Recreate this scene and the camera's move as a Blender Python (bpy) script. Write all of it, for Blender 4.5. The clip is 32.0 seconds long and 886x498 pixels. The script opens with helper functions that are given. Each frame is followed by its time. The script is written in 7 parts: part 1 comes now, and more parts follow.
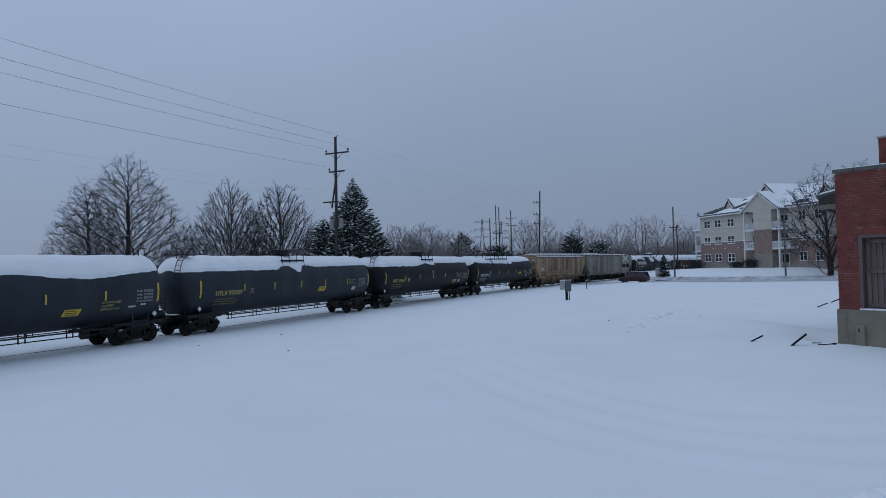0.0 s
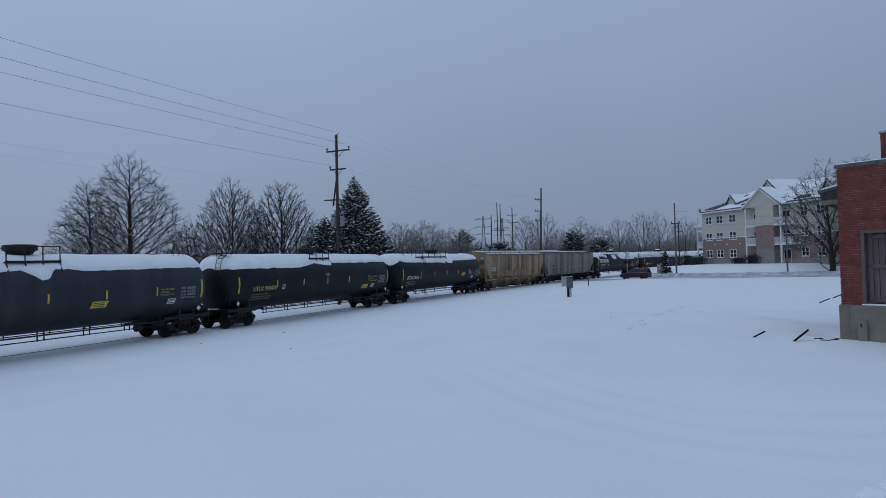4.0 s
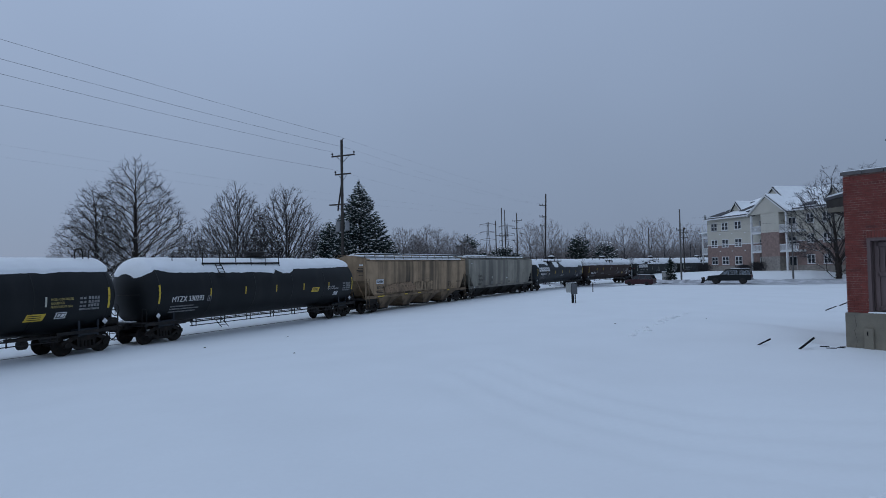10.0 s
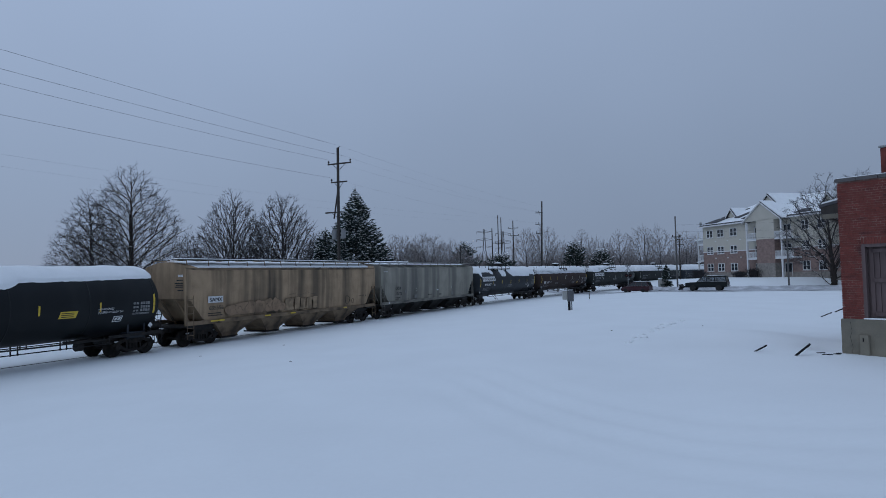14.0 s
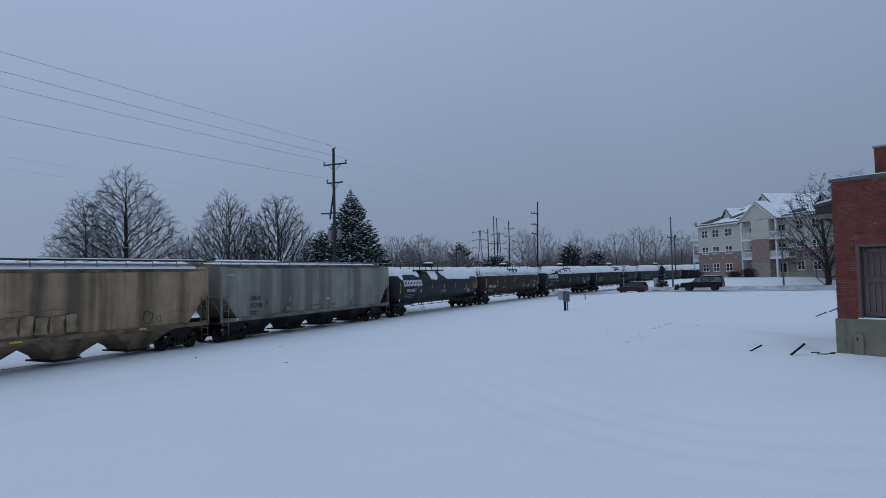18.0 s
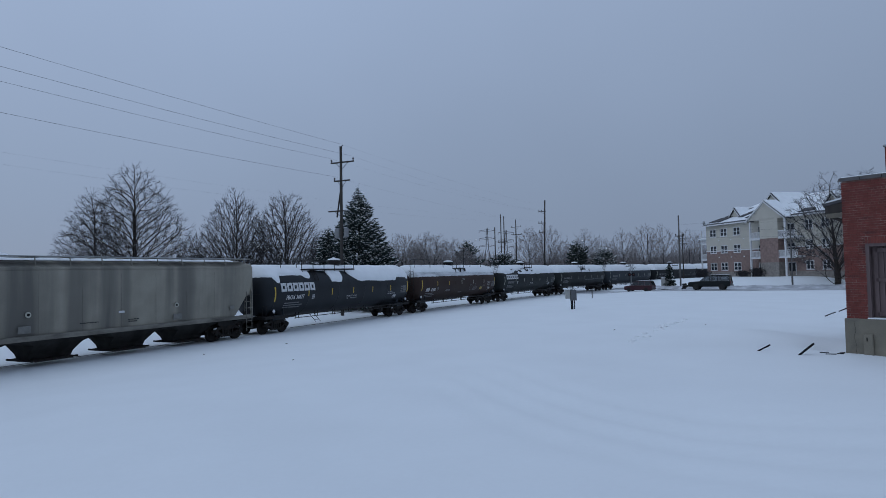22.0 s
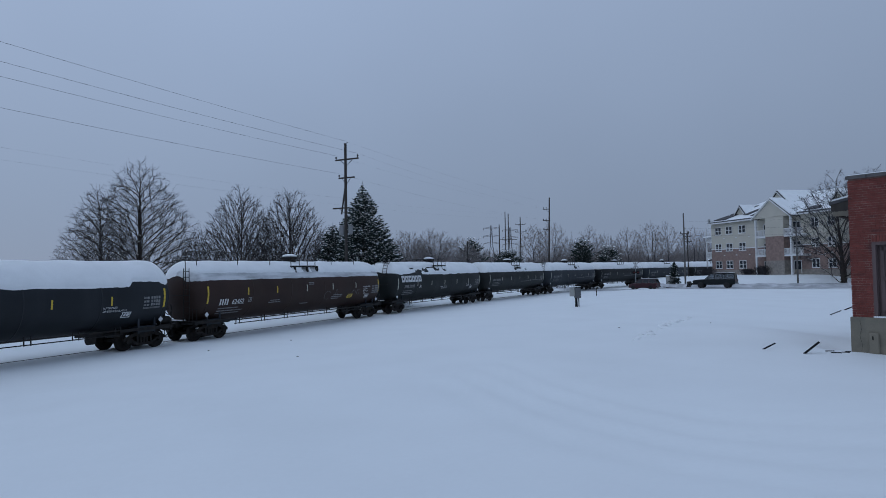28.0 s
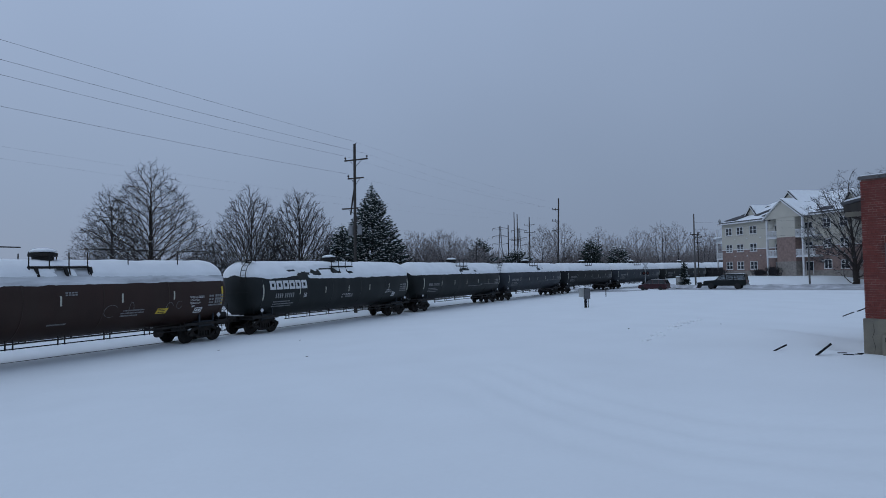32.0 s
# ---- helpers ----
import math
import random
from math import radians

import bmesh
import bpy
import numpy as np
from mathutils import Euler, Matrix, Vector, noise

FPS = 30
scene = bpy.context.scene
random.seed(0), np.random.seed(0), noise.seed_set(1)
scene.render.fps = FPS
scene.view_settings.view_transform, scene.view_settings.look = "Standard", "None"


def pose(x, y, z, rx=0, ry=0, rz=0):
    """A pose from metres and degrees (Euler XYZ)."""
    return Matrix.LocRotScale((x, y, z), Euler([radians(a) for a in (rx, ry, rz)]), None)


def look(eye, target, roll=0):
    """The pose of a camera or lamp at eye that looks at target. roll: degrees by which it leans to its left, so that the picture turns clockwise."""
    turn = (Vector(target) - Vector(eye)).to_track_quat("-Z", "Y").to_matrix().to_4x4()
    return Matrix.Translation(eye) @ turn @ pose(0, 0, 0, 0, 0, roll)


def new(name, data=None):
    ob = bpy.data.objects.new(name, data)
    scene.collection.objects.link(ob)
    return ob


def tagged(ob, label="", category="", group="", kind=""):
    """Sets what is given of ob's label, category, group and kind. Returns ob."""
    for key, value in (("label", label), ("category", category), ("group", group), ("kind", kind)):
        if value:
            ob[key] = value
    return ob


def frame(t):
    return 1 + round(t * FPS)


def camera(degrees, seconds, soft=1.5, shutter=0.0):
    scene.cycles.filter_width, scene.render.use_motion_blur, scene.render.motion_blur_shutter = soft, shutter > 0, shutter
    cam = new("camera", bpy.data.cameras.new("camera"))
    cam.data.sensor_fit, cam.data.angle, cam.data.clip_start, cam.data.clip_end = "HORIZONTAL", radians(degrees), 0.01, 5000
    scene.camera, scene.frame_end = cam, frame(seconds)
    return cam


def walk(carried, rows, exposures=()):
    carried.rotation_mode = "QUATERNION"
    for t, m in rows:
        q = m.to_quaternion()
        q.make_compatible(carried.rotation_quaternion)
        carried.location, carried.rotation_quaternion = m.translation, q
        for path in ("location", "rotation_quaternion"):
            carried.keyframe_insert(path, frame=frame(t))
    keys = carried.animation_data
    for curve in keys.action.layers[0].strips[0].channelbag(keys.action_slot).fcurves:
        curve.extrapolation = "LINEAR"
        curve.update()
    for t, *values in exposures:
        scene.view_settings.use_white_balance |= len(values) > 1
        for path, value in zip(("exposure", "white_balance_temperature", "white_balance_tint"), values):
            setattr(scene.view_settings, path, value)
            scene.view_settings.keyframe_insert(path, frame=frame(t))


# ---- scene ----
cam = camera(70.96, 32.0, soft=0.65)

# camera: one standing place, turned a little by the hand that holds it (seconds, three angles)
EYE = (0.0, 0.0, 3.604)
PATH = [
    (0, 91.346, 1.234, 0.029),
    (0.5, 91.394, 1.291, 0.294),
    (1, 91.299, 1.384, 0.228),
    (1.5, 91.206, 1.452, 0.105),
    (2, 91.493, 1.217, 0.025),
    (2.5, 91.332, 1.478, -0.182),
    (3, 91.633, 1.397, -0.011),
    (3.5, 91.274, 1.515, 0.163),
    (5.5, 90.936, 1.496, 0.193),
    (6, 90.738, 1.466, 0.189),
    (6.5, 90.601, 1.499, 0.259),
    (7, 90.831, 1.679, 0.397),
    (7.5, 90.891, 1.569, 0.506),
    (8, 91.174, 1.533, 0.382),
    (8.5, 91.063, 1.555, 0.521),
    (9, 91.370, 1.420, 0.554),
    (9.5, 91.512, 1.288, 0.675),
    (10, 91.597, 1.172, 0.565),
    (10.5, 91.853, 1.102, 0.525),
    (11, 91.951, 1.284, 0.612),
    (11.5, 91.828, 1.354, 0.582),
    (12, 91.834, 1.313, 0.698),
    (12.5, 92.198, 1.194, 0.282),
    (13, 92.281, 1.365, 0.146),
    (13.5, 92.100, 1.331, 0.304),
    (14, 92.286, 1.344, 0.237),
    (14.5, 92.235, 1.329, -0.046),
    (16.5, 91.232, 1.064, 0.379),
    (17, 91.487, 1.410, 0.304),
    (17.5, 92.077, 1.403, -0.001),
    (18, 92.337, 1.459, -0.135),
    (18.5, 92.370, 1.235, -0.155),
    (19, 92.225, 1.022, 0.071),
    (19.5, 92.319, 1.185, 0.267),
    (20, 92.520, 1.319, 0.367),
    (20.5, 92.585, 1.350, 0.309),
    (21, 92.254, 1.312, 0.674),
    (21.5, 92.026, 1.346, 0.589),
    (22, 92.184, 1.259, 0.491),
    (22.5, 92.293, 1.231, 0.508),
    (23, 92.725, 1.136, 0.452),
    (23.5, 92.881, 1.040, 0.307),
    (24, 92.870, 1.085, 0.341),
    (24.5, 92.975, 0.897, 0.435),
    (26.5, 92.308, 1.073, 0.910),
    (27, 92.042, 1.029, 0.569),
    (27.5, 91.683, 1.092, 0.725),
    (28, 91.937, 1.094, 0.880),
    (28.5, 91.688, 1.173, 1.271),
    (29, 91.817, 1.211, 1.328),
    (29.5, 91.889, 1.219, 1.191),
    (30, 92.221, 0.995, 1.050),
    (30.5, 92.519, 1.063, 1.258),
    (31, 92.225, 1.124, 1.284),
    (31.5, 92.227, 1.103, 1.384),
    (32, 91.991, 0.994, 1.694),
]
walk(cam, [(t, pose(*EYE, a, b, c)) for t, a, b, c in PATH], [(0.0, 0.03), (32.0, 0.03)])

# ---- light: an even winter overcast ----
world = bpy.data.worlds.new("overcast_sky")
scene.world = world
world.use_nodes = True
wn, wl = world.node_tree.nodes, world.node_tree.links
wn.clear()
w_out, w_bg = wn.new("ShaderNodeOutputWorld"), wn.new("ShaderNodeBackground")
w_co, w_sep, w_ramp = wn.new("ShaderNodeTexCoord"), wn.new("ShaderNodeSeparateXYZ"), wn.new("ShaderNodeValToRGB")
w_sky, w_mix = wn.new("ShaderNodeTexSky"), wn.new("ShaderNodeMixRGB")
w_sky.sky_type, w_sky.sun_disc = "NISHITA", False
w_sky.sun_elevation, w_sky.sun_rotation = radians(24), radians(-60)
w_ramp.color_ramp.elements[0].position, w_ramp.color_ramp.elements[0].color = 0.0, (0.205, 0.262, 0.37, 1)
w_ramp.color_ramp.elements[1].position, w_ramp.color_ramp.elements[1].color = 0.42, (0.295, 0.382, 0.545, 1)
e = w_ramp.color_ramp.elements.new(0.14)
e.color = (0.232, 0.3, 0.425, 1)
e = w_ramp.color_ramp.elements.new(1.0)
e.color = (0.35, 0.455, 0.65, 1)
w_noise = wn.new("ShaderNodeTexNoise")
w_noise.inputs["Scale"].default_value = 2.2
w_noise.inputs["Detail"].default_value = 3
w_haze = wn.new("ShaderNodeMixRGB")
w_haze.blend_type = "MULTIPLY"
w_nr = wn.new("ShaderNodeMapRange")
w_nr.inputs["To Min"].default_value, w_nr.inputs["To Max"].default_value = 0.93, 1.07
wl.new(w_co.outputs["Generated"], w_sep.inputs[0])
wl.new(w_co.outputs["Generated"], w_noise.inputs["Vector"])
wl.new(w_sep.outputs["Z"], w_ramp.inputs[0])
wl.new(w_noise.outputs[0], w_nr.inputs[0])
w_haze.inputs[0].default_value = 1.0
wl.new(w_ramp.outputs[0], w_haze.inputs[1])
# the cloud is a little thinner towards the low sun, on the left
w_side = wn.new("ShaderNodeMath")
w_side.operation = "MULTIPLY_ADD"
w_side.inputs[1].default_value = -0.17
wl.new(w_sep.outputs["X"], w_side.inputs[0])
wl.new(w_nr.outputs[0], w_side.inputs[2])
wl.new(w_side.outputs[0], w_haze.inputs[2])
w_mix.blend_type = "ADD"
w_mix.inputs[0].default_value = 0.0015
wl.new(w_haze.outputs[0], w_mix.inputs[1])
wl.new(w_sky.outputs[0], w_mix.inputs[2])
wl.new(w_mix.outputs[0], w_bg.inputs[0])
w_bg.inputs[1].default_value = 1.0
wl.new(w_bg.outputs[0], w_out.inputs[0])

sun = new("sun", bpy.data.lights.new("sun", "SUN"))
sun.data.energy, sun.data.angle, sun.data.color = 0.28, radians(40), (0.86, 0.92, 1.0)
sun.matrix_world = look((-40, 20, 60), (0, 40, 0))

# ---- materials ----
def material(name, colour, rough=0.7, metal=0.0, scale=3.0, vary=0.25, fine=40.0, bump=0.15, dirt=None, dirt_at=0.62, streak=None, island=0.0, stretch=(1, 1, 1), random=0.0, gloss=0.5, runs=()):
    """A surface with two scales of variation, fine relief and, if asked, patches of dirt."""
    m = bpy.data.materials.new(name)
    m.use_nodes = True
    n, l = m.node_tree.nodes, m.node_tree.links
    b = n["Principled BSDF"]
    co, mp = n.new("ShaderNodeTexCoord"), n.new("ShaderNodeMapping")
    mp.inputs["Scale"].default_value = stretch
    l.new(co.outputs["Object"], mp.inputs[0])
    big, small = n.new("ShaderNodeTexNoise"), n.new("ShaderNodeTexNoise")
    big.inputs["Scale"].default_value, big.inputs["Detail"].default_value = scale, 5
    small.inputs["Scale"].default_value, small.inputs["Detail"].default_value = fine, 3
    l.new(mp.outputs[0], big.inputs["Vector"]), l.new(mp.outputs[0], small.inputs["Vector"])
    add = n.new("ShaderNodeMath")
    add.operation = "MULTIPLY_ADD"
    add.inputs[1].default_value = 0.35
    l.new(small.outputs[0], add.inputs[0]), l.new(big.outputs[0], add.inputs[2])
    last = add.outputs[0]
    if island or random:
        src = n.new("ShaderNodeObjectInfo").outputs["Random"] if random else n.new("ShaderNodeNewGeometry").outputs["Random Per Island"]
        mad = n.new("ShaderNodeMath")
        mad.operation = "MULTIPLY_ADD"
        mad.inputs[1].default_value = random or island
        l.new(src, mad.inputs[0]), l.new(last, mad.inputs[2])
        last = mad.outputs[0]
    r = n.new("ShaderNodeMapRange")
    mid = 0.67 + 0.5 * (random or island)
    r.inputs["From Min"].default_value, r.inputs["From Max"].default_value = mid - 0.33, mid + 0.33
    r.inputs["To Min"].default_value, r.inputs["To Max"].default_value = 1 - vary, 1 + vary
    l.new(last, r.inputs[0])
    mul = n.new("ShaderNodeMixRGB")
    mul.blend_type = "MULTIPLY"
    mul.inputs[0].default_value = 1
    mul.inputs[1].default_value = (*colour, 1)
    l.new(r.outputs[0], mul.inputs[2])
    col = mul.outputs[0]
    if dirt:
        patch, ramp, mix = n.new("ShaderNodeTexNoise"), n.new("ShaderNodeValToRGB"), n.new("ShaderNodeMixRGB")
        patch.inputs["Scale"].default_value, patch.inputs["Detail"].default_value = 1.0, 6
        mp2 = n.new("ShaderNodeMapping")
        mp2.inputs["Scale"].default_value = streak or (scale, scale, scale)
        mp2.inputs["Location"].default_value = (3.1, 1.7, 0.4)
        l.new(co.outputs["Object"], mp2.inputs[0]), l.new(mp2.outputs[0], patch.inputs["Vector"])
        ramp.color_ramp.elements[0].position, ramp.color_ramp.elements[1].position = dirt_at - 0.14, dirt_at + 0.1
        l.new(patch.outputs[0], ramp.inputs[0]), l.new(ramp.outputs[0], mix.inputs[0])
        l.new(col, mix.inputs[1])
        mix.inputs[2].default_value = (*dirt, 1)
        col = mix.outputs[0]
    # soot runs down the side: (place along x, half width, depth of colour)
    for at, half, deep in runs:
        sep, off, far, fade, mix = n.new("ShaderNodeSeparateXYZ"), n.new("ShaderNodeMath"), n.new("ShaderNodeMath"), n.new("ShaderNodeMapRange"), n.new("ShaderNodeMixRGB")
        l.new(co.outputs["Object"], sep.inputs[0])
        off.operation, off.inputs[1].default_value = "MULTIPLY_ADD", half * 2.2
        l.new(patch.outputs[0], off.inputs[0]), l.new(sep.outputs["X"], off.inputs[2])
        far.operation, far.inputs[1].default_value = "SUBTRACT", at + half * 1.1
        l.new(off.outputs[0], far.inputs[0])
        size = n.new("ShaderNodeMath")
        size.operation = "ABSOLUTE"
        l.new(far.outputs[0], size.inputs[0])
        fade.inputs["From Min"].default_value, fade.inputs["From Max"].default_value = half * 0.4, half * 1.3
        fade.inputs["To Min"].default_value, fade.inputs["To Max"].default_value = deep, 0.0
        l.new(size.outputs[0], fade.inputs[0]), l.new(fade.outputs[0], mix.inputs[0]), l.new(col, mix.inputs[1])
        mix.inputs[2].default_value = (*dirt, 1)
        col = mix.outputs[0]
    l.new(col, b.inputs["Base Color"])
    b.inputs["Specular IOR Level"].default_value = gloss
    b.inputs["Roughness"].default_value, b.inputs["Metallic"].default_value = rough, metal
    if bump:
        bp = n.new("ShaderNodeBump")
        bp.inputs["Strength"].default_value, bp.inputs["Distance"].default_value = bump, 0.02
        l.new(last, bp.inputs["Height"]), l.new(bp.outputs[0], b.inputs["Normal"])
    return m


SNOW = material("snow", (0.818, 0.85, 0.862), 0.75, scale=0.35, vary=0.035, fine=9.0, bump=0.25)
CAP = material("packed_snow", (0.828, 0.852, 0.865), 0.75, scale=1.2, vary=0.06, fine=14.0, bump=0.5)
ROADSNOW = material("road_slush", (0.36, 0.37, 0.39), 0.6, scale=0.8, vary=0.25, fine=12.0, bump=0.4, dirt=(0.62, 0.63, 0.66), dirt_at=0.55)
STEEL = material("dark_steel", (0.016, 0.0155, 0.0155), 0.6, 0.3, scale=4, vary=0.35, fine=30, dirt=(0.03, 0.024, 0.02), dirt_at=0.6, gloss=0.3)
TRUCK = material("truck_iron", (0.014, 0.0125, 0.0115), 0.75, 0.1, scale=5, vary=0.4, fine=30, dirt=(0.032, 0.024, 0.019), dirt_at=0.6, gloss=0.25)
TREAD = material("worn_rail_steel", (0.042, 0.041, 0.042), 0.6, 0.4, scale=5, vary=0.3)
BLACK_OLD = material("faded_black_paint", (0.02, 0.0265, 0.0345), 0.55, scale=0.6, vary=0.3, fine=14, bump=0.05, dirt=(0.032, 0.038, 0.046), dirt_at=0.6, streak=(1.2, 1.2, 0.25), gloss=0.3)
BLACK_BLUE = material("blue_black_paint", (0.0125, 0.0155, 0.0195), 0.5, scale=0.6, vary=0.3, fine=14, bump=0.04, dirt=(0.02, 0.0235, 0.028), dirt_at=0.6, streak=(1.2, 1.2, 0.25), gloss=0.25)
BLACK_NEW = material("black_paint", (0.0068, 0.0088, 0.0106), 0.5, scale=0.6, vary=0.3, fine=14, bump=0.04, dirt=(0.013, 0.015, 0.016), dirt_at=0.62, streak=(1.2, 1.2, 0.25), gloss=0.22)
BROWN = material("rusty_brown_paint", (0.035, 0.0185, 0.0145), 0.6, scale=0.7, vary=0.3, fine=14, bump=0.06, dirt=(0.036, 0.022, 0.017), dirt_at=0.6, streak=(1.2, 1.2, 0.25), gloss=0.25)
GREEN_BLACK = material("green_black_paint", (0.010, 0.0135, 0.0135), 0.55, scale=0.6, vary=0.3, fine=14, bump=0.04, dirt=(0.02, 0.022, 0.022), dirt_at=0.6, streak=(1.2, 1.2, 0.25), gloss=0.25)
TAN = material("weathered_tan_paint", (0.36, 0.256, 0.162), 0.78, scale=1.3, vary=0.3, fine=20, bump=0.06, dirt=(0.08, 0.063, 0.046), dirt_at=0.56, streak=(1.1, 0.6, 0.07), gloss=0.2, runs=((1.6, 0.6, 0.8), (-1.95, 0.18, 0.6), (-3.7, 0.4, 0.55), (5.2, 0.35, 0.5)))
GREY = material("weathered_grey_paint", (0.285, 0.268, 0.222), 0.75, scale=0.9, vary=0.22, fine=20, bump=0.06, dirt=(0.135, 0.129, 0.115), dirt_at=0.56, streak=(0.8, 0.6, 0.05), gloss=0.2, runs=((-5.4, 0.3, 0.7), (-1.5, 0.5, 0.7), (1.0, 0.25, 0.6), (4.6, 0.5, 0.75)))
FROST = material("thin_frosty_snow", (0.42, 0.435, 0.45), 0.8, scale=1.6, vary=0.3, fine=18.0, bump=0.4, dirt=(0.66, 0.68, 0.7), dirt_at=0.5, streak=(0.5, 2.0, 3.0))
YELLOW = material("yellow_reflector", (0.58, 0.41, 0.035), 0.45, scale=8, vary=0.15, bump=0)
PALE = material("faded_reflector", (0.42, 0.42, 0.36), 0.5, scale=8, vary=0.2, bump=0)
WHITE = material("white_stencil_paint", (0.6, 0.61, 0.62), 0.6, scale=9, vary=0.2, bump=0, dirt=(0.4, 0.41, 0.42), dirt_at=0.66)
GREYPOLE = material("grey_pole_wood", (0.13, 0.125, 0.12), 0.85, scale=2, vary=0.3, fine=25, bump=0.4, stretch=(3, 3, 0.3), gloss=0.15)
INKY = material("yellow_stencil_paint", (0.44, 0.35, 0.11), 0.6, scale=9, vary=0.25, bump=0)
INKF = material("worn_yellow_paint", (0.2, 0.165, 0.06), 0.7, scale=9, vary=0.3, bump=0, dirt=(0.06, 0.055, 0.04), dirt_at=0.55)
INKB = material("black_stencil_paint", (0.013, 0.013, 0.014), 0.6, scale=9, vary=0.2, bump=0)
BRICK = material("red_brick", (0.182, 0.053, 0.044), 0.88, scale=2.5, vary=0.36, fine=60, bump=0.4, random=0.22, gloss=0.15, dirt=(0.085, 0.034, 0.033), dirt_at=0.6)
BRICK_J = material("red_brick_far", (0.182, 0.053, 0.044), 0.88, scale=2.5, vary=0.36, fine=60, bump=0.4, island=0.22, gloss=0.15, dirt=(0.085, 0.034, 0.033), dirt_at=0.6)
MORTAR = material("mortar", (0.17, 0.09, 0.076), 0.95, scale=3, vary=0.3, fine=60, bump=0.5, gloss=0.15, dirt=(0.42, 0.34, 0.29), dirt_at=0.56)
CONCRETE = material("old_concrete", (0.2, 0.18, 0.14), 0.9, scale=1.5, vary=0.25, fine=30, bump=0.5, dirt=(0.13, 0.12, 0.10), dirt_at=0.58)
DOORWOOD = material("dark_old_wood", (0.125, 0.092, 0.09), 0.8, scale=2, vary=0.35, fine=30, bump=0.4, stretch=(3, 3, 0.4), gloss=0.25)
TOWERGREY = material("grey_tower_steel", (0.11, 0.113, 0.12), 0.7, 0.2, bump=0)
POLEWOOD = material("pole_wood", (0.055, 0.05, 0.046), 0.85, scale=2, vary=0.3, fine=25, bump=0.4, stretch=(3, 3, 0.3), gloss=0.15)
WIRE = material("wire", (0.035, 0.038, 0.042), 0.6, 0.4, bump=0)
BARK = material("bark", (0.042, 0.035, 0.031), 0.9, scale=3, vary=0.3, fine=30, bump=0.4, gloss=0.1)
# far twigs: paler than the near ones, distance haze put into the colour
HAZETWIG = material("hazed_twigs", (0.22, 0.2, 0.195), 0.9, scale=1, vary=0.25, bump=0, island=0.4, gloss=0.1)
TWIG = material("twigs", (0.058, 0.056, 0.06), 0.9, scale=1, vary=0.25, bump=0, island=0.4, gloss=0.1)
NEEDLE = material("spruce_needles", (0.032, 0.045, 0.04), 0.85, scale=1.5, vary=0.35, bump=0, island=0.5, gloss=0.15)
SIDING = material("beige_siding", (0.51, 0.48, 0.41), 0.8, scale=1, vary=0.06, fine=10, bump=0.05)
FARBRICK = material("apartment_brick", (0.245, 0.17, 0.148), 0.9, scale=2.2, vary=0.32, fine=9, bump=0.1)
FARSTONE = material("apartment_stone", (0.25, 0.225, 0.2), 0.9, scale=2.5, vary=0.4, fine=9, bump=0.2)
TRIM = material("white_trim", (0.68, 0.68, 0.68), 0.6, scale=2, vary=0.08, bump=0)
GLASS = material("window_glass", (0.02, 0.025, 0.03), 0.08, scale=1, vary=0.2, bump=0)
SHINGLE = material("dark_shingles", (0.07, 0.07, 0.075), 0.9, scale=3, vary=0.3, fine=20, bump=0.3)
REDCAR = material("dark_red_car_paint", (0.042, 0.009, 0.014), 0.35, scale=1, vary=0.15, bump=0)
CARGLASS = material("car_glass", (0.3, 0.33, 0.35), 0.03, scale=1, vary=0.05, bump=0)
CARGLASS.node_tree.nodes["Principled BSDF"].inputs["Transmission Weight"].default_value = 0.9
TINTGLASS = material("tinted_car_glass", (0.02, 0.022, 0.025), 0.05, scale=1, vary=0.05, bump=0)
BUBBLE = material("faded_grey_spray", (0.275, 0.19, 0.125), 0.85, scale=2, vary=0.3, fine=14, bump=0, dirt=(0.13, 0.095, 0.065), dirt_at=0.6, streak=(1.2, 0.6, 0.6), gloss=0.15)
PALESPRAY = material("faded_pale_spray", (0.31, 0.225, 0.145), 0.85, scale=2, vary=0.3, fine=14, bump=0, dirt=(0.16, 0.12, 0.08), dirt_at=0.55, gloss=0.15)
DARKCAR = material("dark_green_car_paint", (0.005, 0.008, 0.009), 0.4, gloss=0.25, scale=1, vary=0.15, bump=0)
RUBBER = material("rubber", (0.018, 0.018, 0.018), 0.85, scale=5, vary=0.2, bump=0)
LAMPRED = material("tail_lamp_red", (0.1, 0.008, 0.008), 0.3, bump=0)
CANGREY = material("pole_can_grey", (0.2, 0.205, 0.21), 0.6, scale=3, vary=0.2, bump=0)
GALV = material("galvanised_sheet", (0.30, 0.31, 0.31), 0.5, 0.5, scale=3, vary=0.2, bump=0.05)
BOXGREY = material("faded_grey_enamel", (0.33, 0.33, 0.31), 0.6, scale=3, vary=0.2, bump=0.05)
COPING = material("dark_glazed_tile", (0.085, 0.08, 0.08), 0.5, scale=3, vary=0.25, bump=0.1)
FAINT = material("worn_stencil_paint", (0.21, 0.215, 0.22), 0.7, scale=9, vary=0.3, bump=0, dirt=(0.12, 0.12, 0.125), dirt_at=0.58)
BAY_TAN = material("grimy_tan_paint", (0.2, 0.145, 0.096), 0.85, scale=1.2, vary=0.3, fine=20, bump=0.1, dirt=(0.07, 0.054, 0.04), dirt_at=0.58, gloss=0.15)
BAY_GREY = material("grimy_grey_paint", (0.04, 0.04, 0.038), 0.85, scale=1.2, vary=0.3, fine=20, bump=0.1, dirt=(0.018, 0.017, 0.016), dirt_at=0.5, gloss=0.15)
